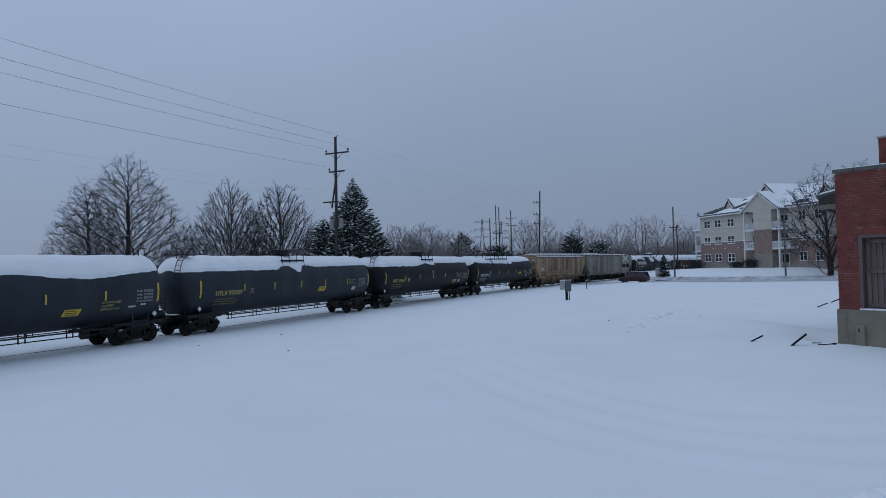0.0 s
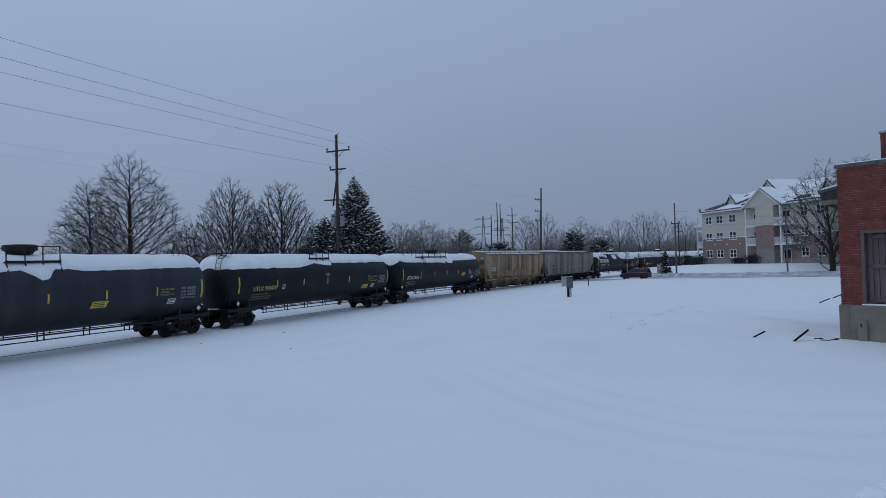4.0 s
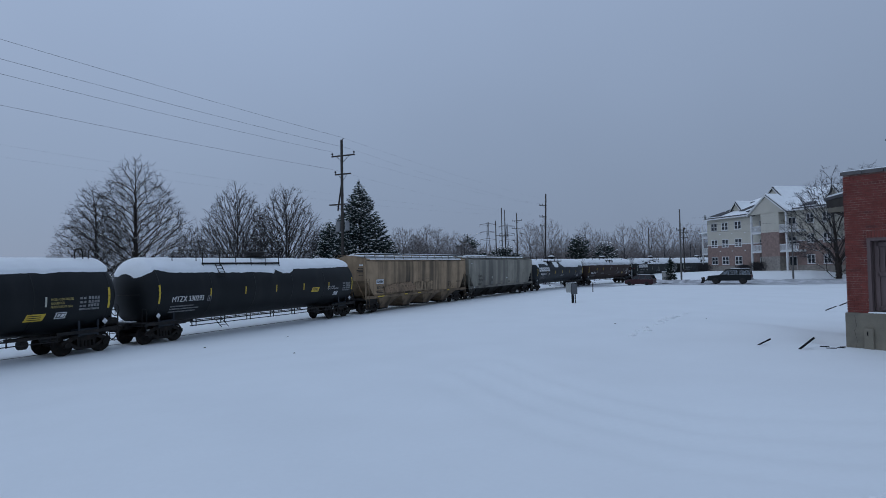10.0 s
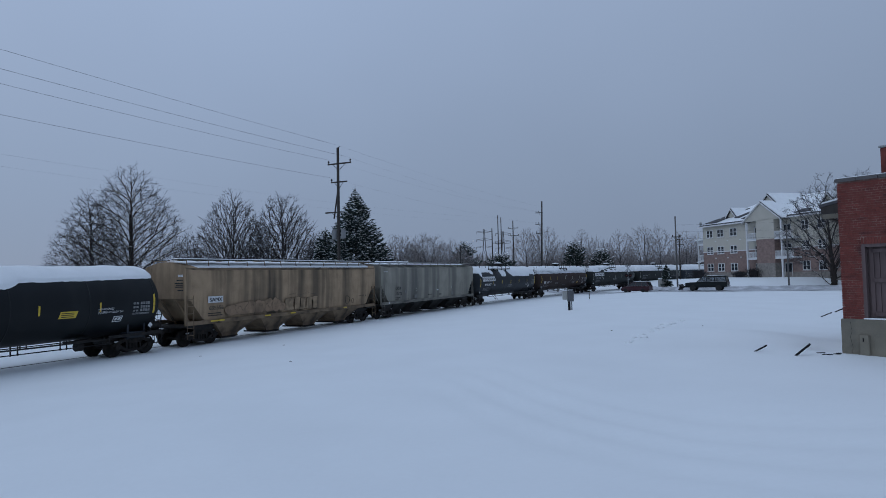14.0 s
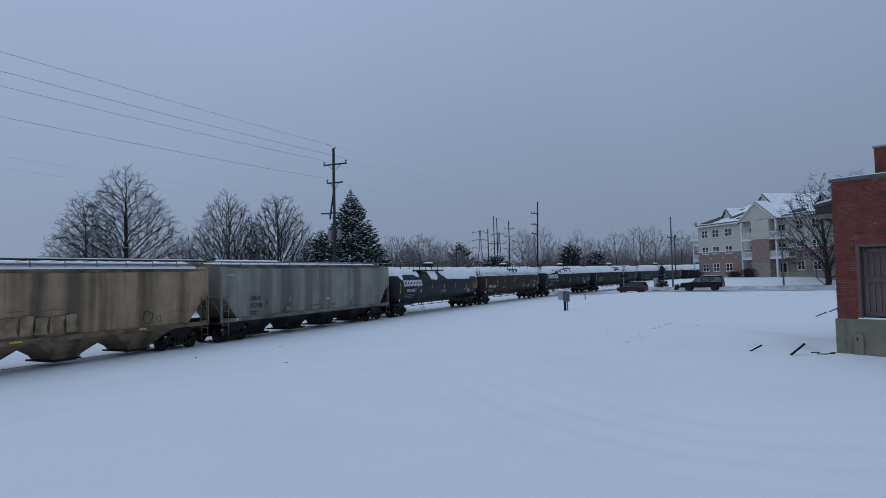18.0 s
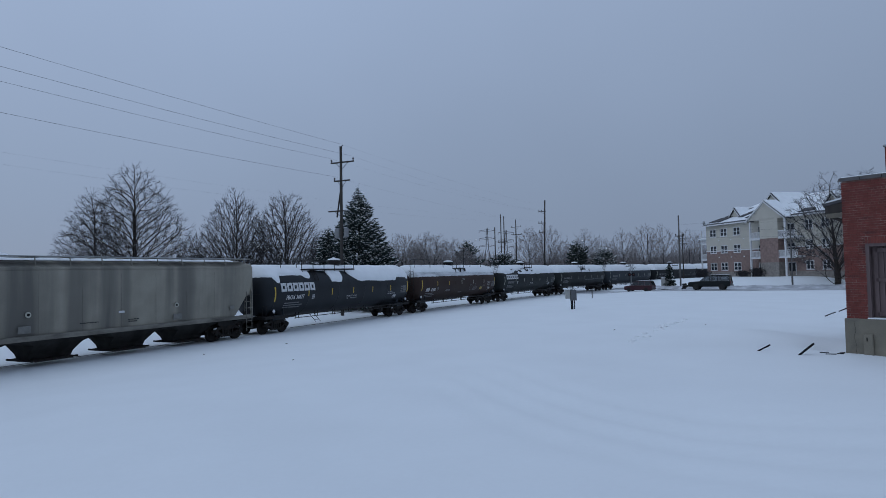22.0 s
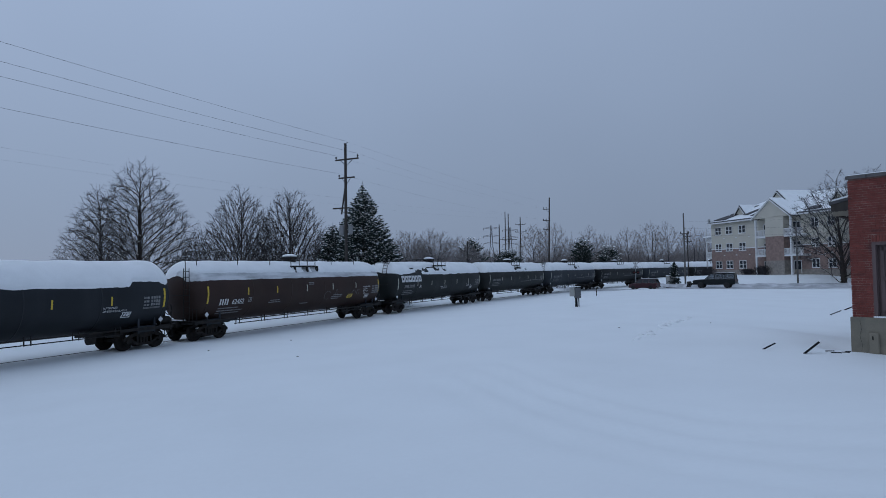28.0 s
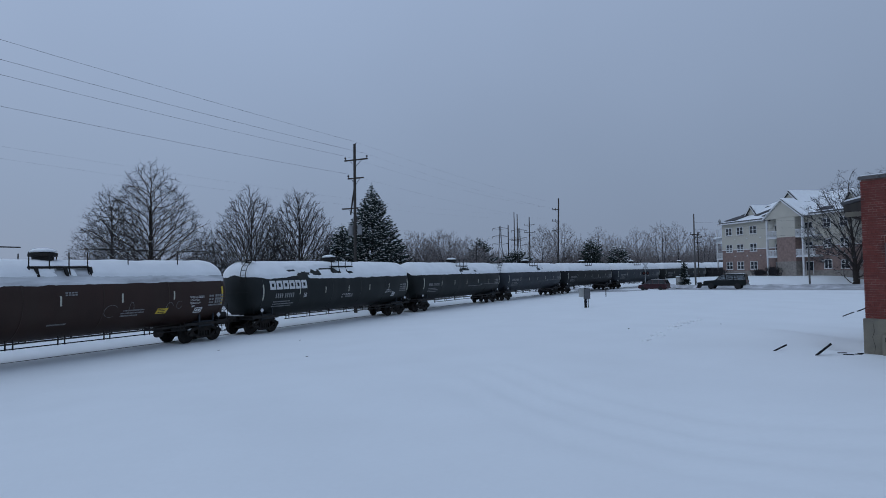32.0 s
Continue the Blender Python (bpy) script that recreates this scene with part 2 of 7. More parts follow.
SILL_GREY = material("stained_grey_sill", (0.2, 0.19, 0.165), 0.8, scale=1.2, vary=0.3, fine=20, bump=0.1, dirt=(0.09, 0.085, 0.075), dirt_at=0.55, streak=(0.8, 1, 3), gloss=0.15)
BOARD = material("blackened_wood", (0.014, 0.014, 0.016), 0.85, scale=3, vary=0.3, bump=0.2, gloss=0.2)

# ---- mesh helpers ----
def part(name, bm, mat, parent=None, label="", smooth=False, kind=""):
    """Links a bmesh as one mesh object under its thing."""
    me = bpy.data.meshes.new(name)
    bm.to_mesh(me)
    bm.free()
    return mesh_part(name, me, mat, parent, label, smooth, kind)


def mesh_part(name, me, mat, parent=None, label="", smooth=False, kind=""):
    for m in (mat if isinstance(mat, (list, tuple)) else [mat]):
        if m.name not in me.materials:
            me.materials.append(m)
    if smooth:
        for p in me.polygons:
            p.use_smooth = True
    ob = new(name, me)
    if parent:
        ob.parent = parent
    if label or kind:
        tagged(ob, label=label, kind=kind)
    return ob


def thing(name, m, label, category, group="", kind=""):
    ob = new(name)
    ob.empty_display_size = 0.2
    ob.matrix_basis = m
    return tagged(ob, label, category, group, kind)


def box(bm, x0, x1, y0, y1, z0, z1, bevel=0.0):
    """A box between two corners, its edges eased if asked."""
    vs = [bm.verts.new((x, y, z)) for z in (z0, z1) for x, y in ((x0, y0), (x1, y0), (x1, y1), (x0, y1))]
    fs = [bm.faces.new([vs[i] for i in f]) for f in ((3, 2, 1, 0), (4, 5, 6, 7), (0, 1, 5, 4), (1, 2, 6, 5), (2, 3, 7, 6), (3, 0, 4, 7))]
    if bevel:
        es = {e for f in fs for e in f.edges}
        bmesh.ops.bevel(bm, geom=list(es), offset=bevel, segments=1, affect="EDGES")
    return bm


def rod(bm, a, b, r, n=6, r2=None, caps=True):
    """A round bar from a to b."""
    a, b = Vector(a), Vector(b)
    z = (b - a).normalized()
    x = z.orthogonal().normalized()
    y = z.cross(x)
    r2 = r if r2 is None else r2
    rings = []
    for c, q in ((a, r), (b, r2)):
        rings.append([bm.verts.new(c + (x * math.cos(k * math.tau / n) + y * math.sin(k * math.tau / n)) * q) for k in range(n)])
    for k in range(n):
        bm.faces.new((rings[0][k], rings[0][(k + 1) % n], rings[1][(k + 1) % n], rings[1][k]))
    if caps:
        bm.faces.new(rings[0][::-1]), bm.faces.new(rings[1])
    return bm


def chain(bm, pts, r, n=6):
    """A bent round bar through the points."""
    p = [Vector(q) for q in pts]
    rings, x = [], None
    for i, c in enumerate(p):
        d = (p[min(i + 1, len(p) - 1)] - c).normalized() + (c - p[max(i - 1, 0)]).normalized()
        z = d.normalized() if d.length > 1e-5 else Vector((0, 0, 1))
        x = z.orthogonal().normalized() if x is None or (x - z * x.dot(z)).length < 1e-3 else (x - z * x.dot(z)).normalized()
        y = z.cross(x)
        rings.append([bm.verts.new(c + (x * math.cos(k * math.tau / n) + y * math.sin(k * math.tau / n)) * r) for k in range(n)])
    for a, b in zip(rings, rings[1:]):
        for k in range(n):
            bm.faces.new((a[k], a[(k + 1) % n], b[(k + 1) % n], b[k]))
    bm.faces.new(rings[0][::-1]), bm.faces.new(rings[-1])
    return bm


def lathe(bm, prof, axis="z", n=24, closed=False):
    """Turns a profile of (along, radius) about an axis."""
    rings = []
    for h, r in prof:
        ring = []
        for k in range(n):
            c, s = r * math.cos(k * math.tau / n), r * math.sin(k * math.tau / n)
            ring.append(bm.verts.new((c, s, h) if axis == "z" else (h, c, s) if axis == "x" else (s, h, c)))
        rings.append(ring)
    for a, b in zip(rings, rings[1:]):
        for k in range(n):
            bm.faces.new((a[k], a[(k + 1) % n], b[(k + 1) % n], b[k]))
    bm.faces.new(rings[0][::-1]), bm.faces.new(rings[-1])
    return bm


def prism(bm, outline, y0, y1):
    """A plate: an outline in x and z, from y0 to y1."""
    a = [bm.verts.new((x, y0, z)) for x, z in outline]
    b = [bm.verts.new((x, y1, z)) for x, z in outline]
    k = len(outline)
    bm.faces.new(a), bm.faces.new(b[::-1])
    for i in range(k):
        bm.faces.new((a[i], b[i], b[(i + 1) % k], a[(i + 1) % k]))
    return bm


def snow_strip(bm, x0, x1, y0, y1, z, crown, pitched=False):
    """A low crowned sheet of snow with an uneven rim."""
    nx, ny = 60, 10
    grid = []
    for i in range(nx + 1):
        x = x0 + (x1 - x0) * i / nx
        row = []
        for j in range(ny + 1):
            v = j / ny * 2 - 1
            y = (y0 + y1) / 2 + (y1 - y0) / 2 * v * (1 + 0.02 * noise.noise((x * 1.7, v, 1)))
            h = crown * (1 - abs(v) if pitched else 1 - v * v) + 0.05 * (1 - v ** 8) * (1 + 0.5 * noise.noise((x * 1.1, v * 2, 5)))
            if i in (0, nx):
                h = -0.02
            row.append(bm.verts.new((x, y, z + h)))
        grid.append(row)
    for a, b in zip(grid, grid[1:]):
        for j in range(ny):
            bm.faces.new((a[j], b[j], b[j + 1], a[j + 1]))


def B():
    return bmesh.new()


# ---- the plan: the track's centre line, its distance and the land's height ----
PSI, OFF, S_C, KAP, L_T = radians(25.178), 27.9, 35.8, 0.00509, 60.0
SPEED = 4.2526


def track(s):
    """Place and heading (from y towards x) of the centre line s metres along: straight, an easing, then an arc to the right."""
    l, e = min(s, S_C), max(s - S_C, 0)
    e1, e2 = min(e, L_T), max(e - L_T, 0)
    th1 = KAP * e1 * e1 / (2 * L_T)
    fx = l + e1 - KAP ** 2 * e1 ** 5 / (40 * L_T ** 2)
    fy = KAP * e1 ** 3 / (6 * L_T)
    th = th1 + KAP * e2
    fx += (math.sin(th) - math.sin(th1)) / KAP
    fy += (math.cos(th1) - math.cos(th)) / KAP
    dx, dy = math.sin(PSI), math.cos(PSI)
    return (-OFF * dy + fx * dx + fy * dy, OFF * dx + fx * dy - fy * dx, PSI + th)


TRACK = np.array([track(s)[:2] for s in np.arange(-140, 330, 2.0)])
ROAD = np.array([(140, 49), (80, 68), (60, 74.2), (47, 78.2), (38, 81.5), (31, 86), (26, 92), (21.8, 101.5), (18, 112), (13, 128), (0, 165), (-12, 200)], float)


def to_line(x, y, line):
    """Distance of points from a polyline, and which side (positive: to its right)."""
    best, side = np.full(x.shape, 1e9), np.zeros(x.shape)
    for a, b in zip(line, line[1:]):
        d = b - a
        t = np.clip(((x - a[0]) * d[0] + (y - a[1]) * d[1]) / (d @ d), 0, 1)
        px, py = x - a[0] - t * d[0], y - a[1] - t * d[1]
        r = np.hypot(px, py)
        sd = np.where(px * d[1] - py * d[0] > 0, 1.0, -1.0)
        m = r < best
        best, side = np.where(m, r, best), np.where(m, sd, side)
    return best, side


def step(v, a, b):
    t = np.clip((v - a) / (b - a), 0, 1)
    return t * t * (3 - 2 * t)


def land(x, y):
    """Height of the snow."""
    x, y = np.asarray(x, float), np.asarray(y, float)
    dt, st = to_line(x, y, TRACK)
    dr, sr = to_line(x, y, ROAD)
    near = st > 0
    z = np.where(near, -0.014 + 0.46 * step(dt, 2.6, 18), -0.014 + 0.29 * step(dt, 3, 9))
    wave = 0.05 * np.sin(x * 0.31 + 0.4 * np.sin(y * 0.17)) * np.sin(y * 0.23 + 1) + 0.03 * np.sin(x * 0.9 + y * 0.55)
    z = z + wave * step(dt, 2.6, 8)
    r = np.hypot(x, y)
    z = z + 1.25 * np.exp(-(r / 6.0) ** 2)
    # old wheel marks in the near field, and a drift by the brick building
    gx, gy = np.array([1.0, 2.2, 3.2, 4.6, 6.5, 9.5, 14.0]), np.array([20.0, 16.2, 14.0, 12.0, 10.9, 10.0, 9.4])
    for shift in (-1.6, 0.0, 1.5, 3.2):
        line = np.stack([gx - shift * 0.45, gy - shift * 0.75], 1)
        dg, _ = to_line(x, y, line)
        z = z - 0.042 * np.exp(-(dg / 0.28) ** 2) + 0.018 * np.exp(-((dg - 0.55) / 0.25) ** 2)
    # a wind scoop at the corner of the building
    z = z + 0.07 * np.exp(-((x - 12.9) / 1.6) ** 2 - ((y - 20.4) / 1.4) ** 2) - 0.3 * np.exp(-((x - 13.75) / 0.7) ** 2 - ((y - 22.3) / 1.2) ** 2)
    z = z + 0.28 * np.exp(-((x - 13.4) / 1.6) ** 2 - ((y - 27.0) / 4.5) ** 2) + 0.16 * step(x - 0.2 * y, 2, 8) * (1 - step(r, 24, 40))
    # rise of the lawn behind the road, on the apartment side (to the right of the road's line as it runs away)
    lawn = (sr > 0) & near
    z = np.where(lawn, z + 1.35 * step(dr, 5.5, 17) * step(x, 31, 41), z)
    # ploughed bank along the near kerb, then the road's bed
    bank = 0.10 * np.exp(-((dr - 5.6) / 1.1) ** 2) * (1 + 0.35 * np.sin(x * 1.3) * np.sin(y * 0.8 + x * 0.4))
    z = z + np.where(~lawn & near, bank * step(dt, 6, 12), 0.25 * bank * step(dt, 6, 12))
    bed = np.where(near, 0.56 * step(dt, 3, 20), 0.1)
    w = 1 - step(dr, 3.6, 4.8)
    return z * (1 - w) + (bed - 0.02) * w

# ---- the ground ----
def ground_sheet():
    us = np.concatenate([-np.geomspace(60, 1800, 22)[::-1], np.arange(-58, -6, 0.8), np.arange(-6, 17, 0.3), np.arange(17, 100, 0.8), np.geomspace(100, 1800, 22)])
    vs = np.concatenate([-np.geomspace(10, 1500, 16)[::-1], np.arange(-9, 5, 0.8), np.arange(5, 26, 0.3), np.arange(26, 135, 0.8), np.geomspace(136, 2400, 26)])
    X, Y = np.meshgrid(us, vs)
    Z = land(X, Y)
    far = np.hypot(X, Y)
    Z = np.where(far > 400, 0.3 + 0.0 * Z, Z)
    me = bpy.data.meshes.new("ground")
    nx, ny = len(us), len(vs)
    faces = [(j * nx + i, j * nx + i + 1, (j + 1) * nx + i + 1, (j + 1) * nx + i) for j in range(ny - 1) for i in range(nx - 1)]
    me.from_pydata(np.stack([X.ravel(), Y.ravel(), Z.ravel()], 1).tolist(), [], faces)
    ob = mesh_part("ground", me, SNOW, smooth=True)
    return tagged(ob, "smooth untouched snow over a flat field", "snow", kind="structure")


ground_sheet()


def ribbon(name, line, half, lift, mat, label, category):
    me, vs, fs = bpy.data.meshes.new(name), [], []
    pts = []
    for a, b in zip(line, line[1:]):
        k = max(1, int(np.hypot(*(b - a)) / 1.5))
        pts += [a + (b - a) * i / k for i in range(k)]
    pts = np.array(pts)
    d = np.gradient(pts, axis=0)
    d /= np.linalg.norm(d, axis=1)[:, None]
    across = np.linspace(-half, half, 7)
    for p, q in zip(pts, d):
        for a in across:
            x, y = p[0] + q[1] * a, p[1] - q[0] * a
            vs.append((x, y, 0))
    vs = np.array(vs)
    vs[:, 2] = land(vs[:, 0], vs[:, 1]) + lift
    for j in range(len(pts) - 1):
        for i in range(6):
            fs.append((j * 7 + i, j * 7 + i + 1, (j + 1) * 7 + i + 1, (j + 1) * 7 + i))
    me.from_pydata(vs.tolist(), [], fs)
    return tagged(mesh_part(name, me, mat, smooth=True), label, category, kind="structure")


ribbon("road", ROAD, 3.7, 0.02, ROADSNOW, "ploughed road covered with grey slush", "road")

# ---- the train ----
CENTRES = [13.7, 33.4, 53.15, 72.85, 92.8, 112.65, 132.5, 152.43, 172.75, 192.7, 212.6, 232.6, 252.6, 272.6, 292.6, 312.6]
HALF, TRUCK_AT, AXLE, WHEEL_R = 9.9, 7.75, 0.89, 0.457
R_T, Z_T, CYL, HEAD = 1.65, 2.59, 8.5, 0.82
CARS, WHEELSETS, CACHE = [], [], {}


def shared(name, key, build, mat, parent, m=None, label="", smooth=False, kind=""):
    """A part whose mesh is made once and used again by its twins."""
    if key not in CACHE:
        bm = B()
        build(bm)
        me = bpy.data.meshes.new(name)
        bm.to_mesh(me)
        bm.free()
        CACHE[key] = me
    ob = mesh_part(name, CACHE[key], mat, parent, label, smooth, kind)
    if m is not None:
        ob.matrix_basis = m
    return ob


def wheelset_mesh(bm):
    for sy in (-1, 1):
        prof = [(sy * 0.655, 0.12), (sy * 0.66, 0.40), (sy * 0.672, 0.49), (sy * 0.70, 0.49), (sy * 0.715, 0.46), (sy * 0.80, 0.452),
                (sy * 0.805, 0.40), (sy * 0.775, 0.36), (sy * 0.765, 0.2), (sy * 0.81, 0.14), (sy * 0.97, 0.085)]
        lathe(bm, prof, "y", 28)
    lathe(bm, [(-0.66, 0.09), (0.66, 0.09)], "y", 10)


def side_frame_mesh(bm):
    y0, y1 = -0.09, 0.09
    prism(bm, [(-1.15, 0.60), (-1.15, 0.44), (-1.0, 0.52), (-0.72, 0.6), (-0.42, 0.72), (0.42, 0.72), (0.72, 0.6), (1.0, 0.52), (1.15, 0.44), (1.15, 0.60), (0.85, 0.74), (0.5, 0.86), (-0.5, 0.86), (-0.85, 0.74)], y0, y1)
    prism(bm, [(-0.92, 0.55), (-0.42, 0.22), (0.42, 0.22), (0.92, 0.55), (0.74, 0.58), (0.36, 0.33), (-0.36, 0.33), (-0.74, 0.58)], y0, y1)
    for s in (-1, 1):
        prism(bm, [(s * 0.34, 0.3), (s * 0.42, 0.3), (s * 0.44, 0.75), (s * 0.30, 0.75)], y0 * 0.8, y1 * 0.8)
        lathe_at(bm, s * AXLE, 0.457, -0.14, 0.10, 0.14)
    for i in (-1, 0, 1):
        rod(bm, (i * 0.17, 0, 0.33), (i * 0.17, 0, 0.62), 0.075, 8)
    box(bm, -0.3, 0.3, -0.1, 0.1, 0.6, 0.74)


def lathe_at(bm, x, z, y0, y1, r):
    rod(bm, (x, y0, z), (x, y1, z), r, 12)


def truck(car, x, spin):
    t = new("truck")
    t.parent = car
    t.location = (x, 0, 0)
    tagged(t, "two-axle freight truck with dark cast frames")
    for sy in (-1, 1):
        shared("side_frame", "side_frame", side_frame_mesh, TRUCK, t, pose(0, sy * 1.0, 0))
    shared("bolster", "bolster", lambda bm: box(bm, -0.22, 0.22, -0.98, 0.98, 0.5, 0.78, 0.03), TRUCK, t)
    shared("brake_beam", "brake_beam", lambda bm: (rod(bm, (-0.38, -0.7, 0.36), (-0.38, 0.7, 0.36), 0.045), rod(bm, (0.38, -0.7, 0.36), (0.38, 0.7, 0.36), 0.045)) and bm, TRUCK, t)
    for i, (a, b) in enumerate(((-0.98, -0.62), (-0.3, 0.34), (0.66, 0.94))):
        shared("frame_snow", ("frame_snow", i), lambda bm: snow_strip(bm, a, b, -1.08, -0.93, 0.865 if i == 1 else 0.69, 0.02), CAP, t, None, "scrap of snow on the truck", True)
    for sx in (-1, 1):
        w = shared("wheelset", "wheelset", wheelset_mesh, TRUCK, t, pose(sx * AXLE, 0, WHEEL_R), "pair of steel wheels on an axle", True)
        if spin:
            WHEELSETS.append((w, sx * AXLE))
    # the sill-like bar that hangs in front of the wheels
    return t


def coupler_mesh(bm):
    box(bm, -0.05, 0.55, -0.09, 0.09, 0.78, 0.96, 0.02)
    prism(bm, [(0.5, 0.72), (0.74, 0.72), (0.8, 0.8), (0.8, 0.96), (0.74, 1.04), (0.5, 1.02)], -0.17, 0.05)
    prism(bm, [(0.52, 0.74), (0.7, 0.74), (0.7, 1.0), (0.52, 1.0)], 0.05, 0.2)


def hose_mesh(bm):
    pts = [(0.25, -0.3, 0.75), (0.4, -0.3, 0.55), (0.6, -0.26, 0.38), (0.8, -0.2, 0.34)]
    chain(bm, pts, 0.03, 6)


def tank_mesh(bm):
    prof = []
    for i in range(9):
        a = math.pi / 2 * (1 - i / 8)
        prof.append((-CYL - HEAD * math.sin(a), max(0.02, R_T * math.cos(a))))
    prof += [(x, R_T) for x in (-5.1, -1.7, 1.7, 5.1)]
    prof += [(-h, r) for h, r in prof[8::-1]]
    lathe(bm, prof, "x", 48)


def ring_mesh(bm):
    lathe(bm, [(-0.03, R_T - 0.01), (-0.03, R_T + 0.006), (0.03, R_T + 0.006), (0.03, R_T - 0.01)], "x", 48)


def radius_at(x):
    e = max(0.0, abs(x) - CYL) / HEAD
    return R_T * math.sqrt(max(0.0, 1 - e * e))


def snow_cap_mesh(bm, edge, seed, thick=0.11, x0=-9.18, x1=9.1, bare=()):
    """Snow lying on the tank down to a ragged edge; edge: (x, height) pairs for the near side."""
    ex, ez = [p[0] for p in edge], [p[1] for p in edge]
    xs = np.unique(np.concatenate([np.linspace(x0, x1, 150), np.linspace(x0, -CYL, 12), np.linspace(CYL, x1, 12)]))
    grid = []
    na = 26
    for x in xs:
        r = radius_at(x)
        row = []
        lim = []
        for side in (0, 1):
            z = np.interp(x, ex, ez) + 0.045 * noise.noise((x * 1.3, seed, side * 7.0)) + 0.035 * noise.noise((x * 4.1, seed, side * 5.0)) + 0.015 * noise.noise((x * 11.0, seed, 3.0))
            if side:
                z = 3.4 + 0.08 * noise.noise((x * 1.1, seed + 4.0, 2.0))
            lim.append(math.acos(min(1.0, max(-0.2, (z - Z_T) / max(r, 0.05)))))
        end = min(1.0, max(0.0, min(x - x0, x1 - x) / 0.5))
        for k in range(na + 1):
            u = k / na * 2 - 1
            a = u * lim[0] if u > 0 else u * lim[1]
            w = abs(u)
            t = thick * (1 - w ** 6) ** 0.5 * (0.35 + 0.65 * end) + 0.02
            t *= 1 + 0.35 * noise.noise((x * 0.8, a * 2, seed))
            t += 0.012 * noise.noise((x * 5, a * 7, seed))
            if w > 0.999 or end < 0.001:
                t = -0.02
            # wind-scoured holes on the near side: (x, height, half length, half height)
            for hx, hz, rx, rz in bare if u > 0 else ():
                q = ((x - hx) / rx) ** 2 + ((Z_T + r * math.cos(a) - hz) / rz) ** 2
                if q < 1 + 0.7 * noise.noise((x * 3, a * 9, seed)):
                    t = -0.03
            # u > 0 is the near side, at negative y
            row.append(bm.verts.new((x, -(r + t) * math.sin(a), Z_T + (r + t) * math.cos(a))))
        grid.append(row)
    for p, q in zip(grid, grid[1:]):
        for k in range(na):
            bm.faces.new((p[k], p[k + 1], q[k + 1], q[k]))


def wrap(bm, x, s, lift, r=R_T):
    """A point s metres up round the tank's near side from its middle height."""
    a = s / r
    return (x, -(r + lift) * math.cos(a), Z_T + (r + lift) * math.sin(a))


def patch(bm, x0, x1, z0, z1, lift=0.007, lean=0.0, n=3):
    """A thin plate laid on the near side of the tank between two heights."""
    s0, s1 = (R_T * math.asin(max(-1, min(1, (z - Z_T) / R_T))) for z in (z0, z1))
    rows = [[bm.verts.new(wrap(bm, x + lean * i / n, s0 + (s1 - s0) * i / n, lf)) for x in (x0, x1)] for lf in (lift, -0.004) for i in range(n + 1)]
    for i in range(n):
        bm.faces.new((rows[i][0], rows[i][1], rows[i + 1][1], rows[i + 1][0]))
    for i in range(n):
        a, b = rows[i], rows[n + 1 + i]
        c, d = rows[i + 1], rows[n + 2 + i]
        bm.faces.new((a[0], c[0], d[0], b[0])), bm.faces.new((a[1], b[1], d[1], c[1]))
    bm.faces.new((rows[0][1], rows[0][0], rows[n + 1][0], rows[n + 1][1])), bm.faces.new((rows[n][0], rows[n][1], rows[2 * n + 1][1], rows[2 * n + 1][0]))
    return bm


def plate(bm, x0, x1, z0, z1, y, lift=0.012, lean=0.0):
    """The same on a flat side."""
    prism(bm, [(x0, z0), (x1, z0), (x1 + lean, z1), (x0 + lean, z1)], y - lift, y + 0.004)
    return bm


def bars(car, name, rows, mat, lay, label, lean=0.0, kind=""):
    """Lettering too small or not to be lettered: rows of (x0, x1, z0, z1, count) cut into that many bars."""
    bm = B()
    for x0, x1, z0, z1, count in rows:
        count *= 2 if count > 5 else 1
        w = (x1 - x0) / count
        for i in range(count):
            lay(bm, x0 + i * w, x0 + i * w + w * (0.74 if count > 1 else 1), z0, z1, lean=lean)
    return part(name, bm, mat, car, label, kind=kind or ("stuff" if sum(r[4] for r in rows) > 3 else ""))


def letters(text, size):
    """A flat mesh of words in the built-in font: points and faces, lower left at the origin."""
    cu = bpy.data.curves.new("words", "FONT")
    cu.body, cu.size, cu.resolution_u = text, size, 2
    ob = bpy.data.objects.new("words", cu)
    scene.collection.objects.link(ob)
    me = bpy.data.meshes.new_from_object(ob.evaluated_get(bpy.context.evaluated_depsgraph_get()))
    vs, fs = [tuple(v.co) for v in me.vertices], [tuple(p.vertices) for p in me.polygons]
    bpy.data.objects.remove(ob)
    bpy.data.curves.remove(cu)
    bpy.data.meshes.remove(me)
    return vs, fs


def words(car, lines, x, z, size, mat, squeeze=0.85):
    """Readable words stencilled on the tank's near side, one part a line."""
    for i, text in enumerate(lines):
        key = (text, size)
        if key not in CACHE:
            CACHE[key] = letters(text, size)
        vs, fs = CACHE[key]
        me = bpy.data.meshes.new("stencilled_words")
        s = R_T * math.asin((z - i * size * 1.05 - Z_T) / R_T)
        me.from_pydata([wrap(None, x + v[0] * squeeze, s + v[1], 0.007) for v in vs], [], fs)
        mesh_part("stencilled_words", me, mat, car, "stencilled words %s" % text.lower())


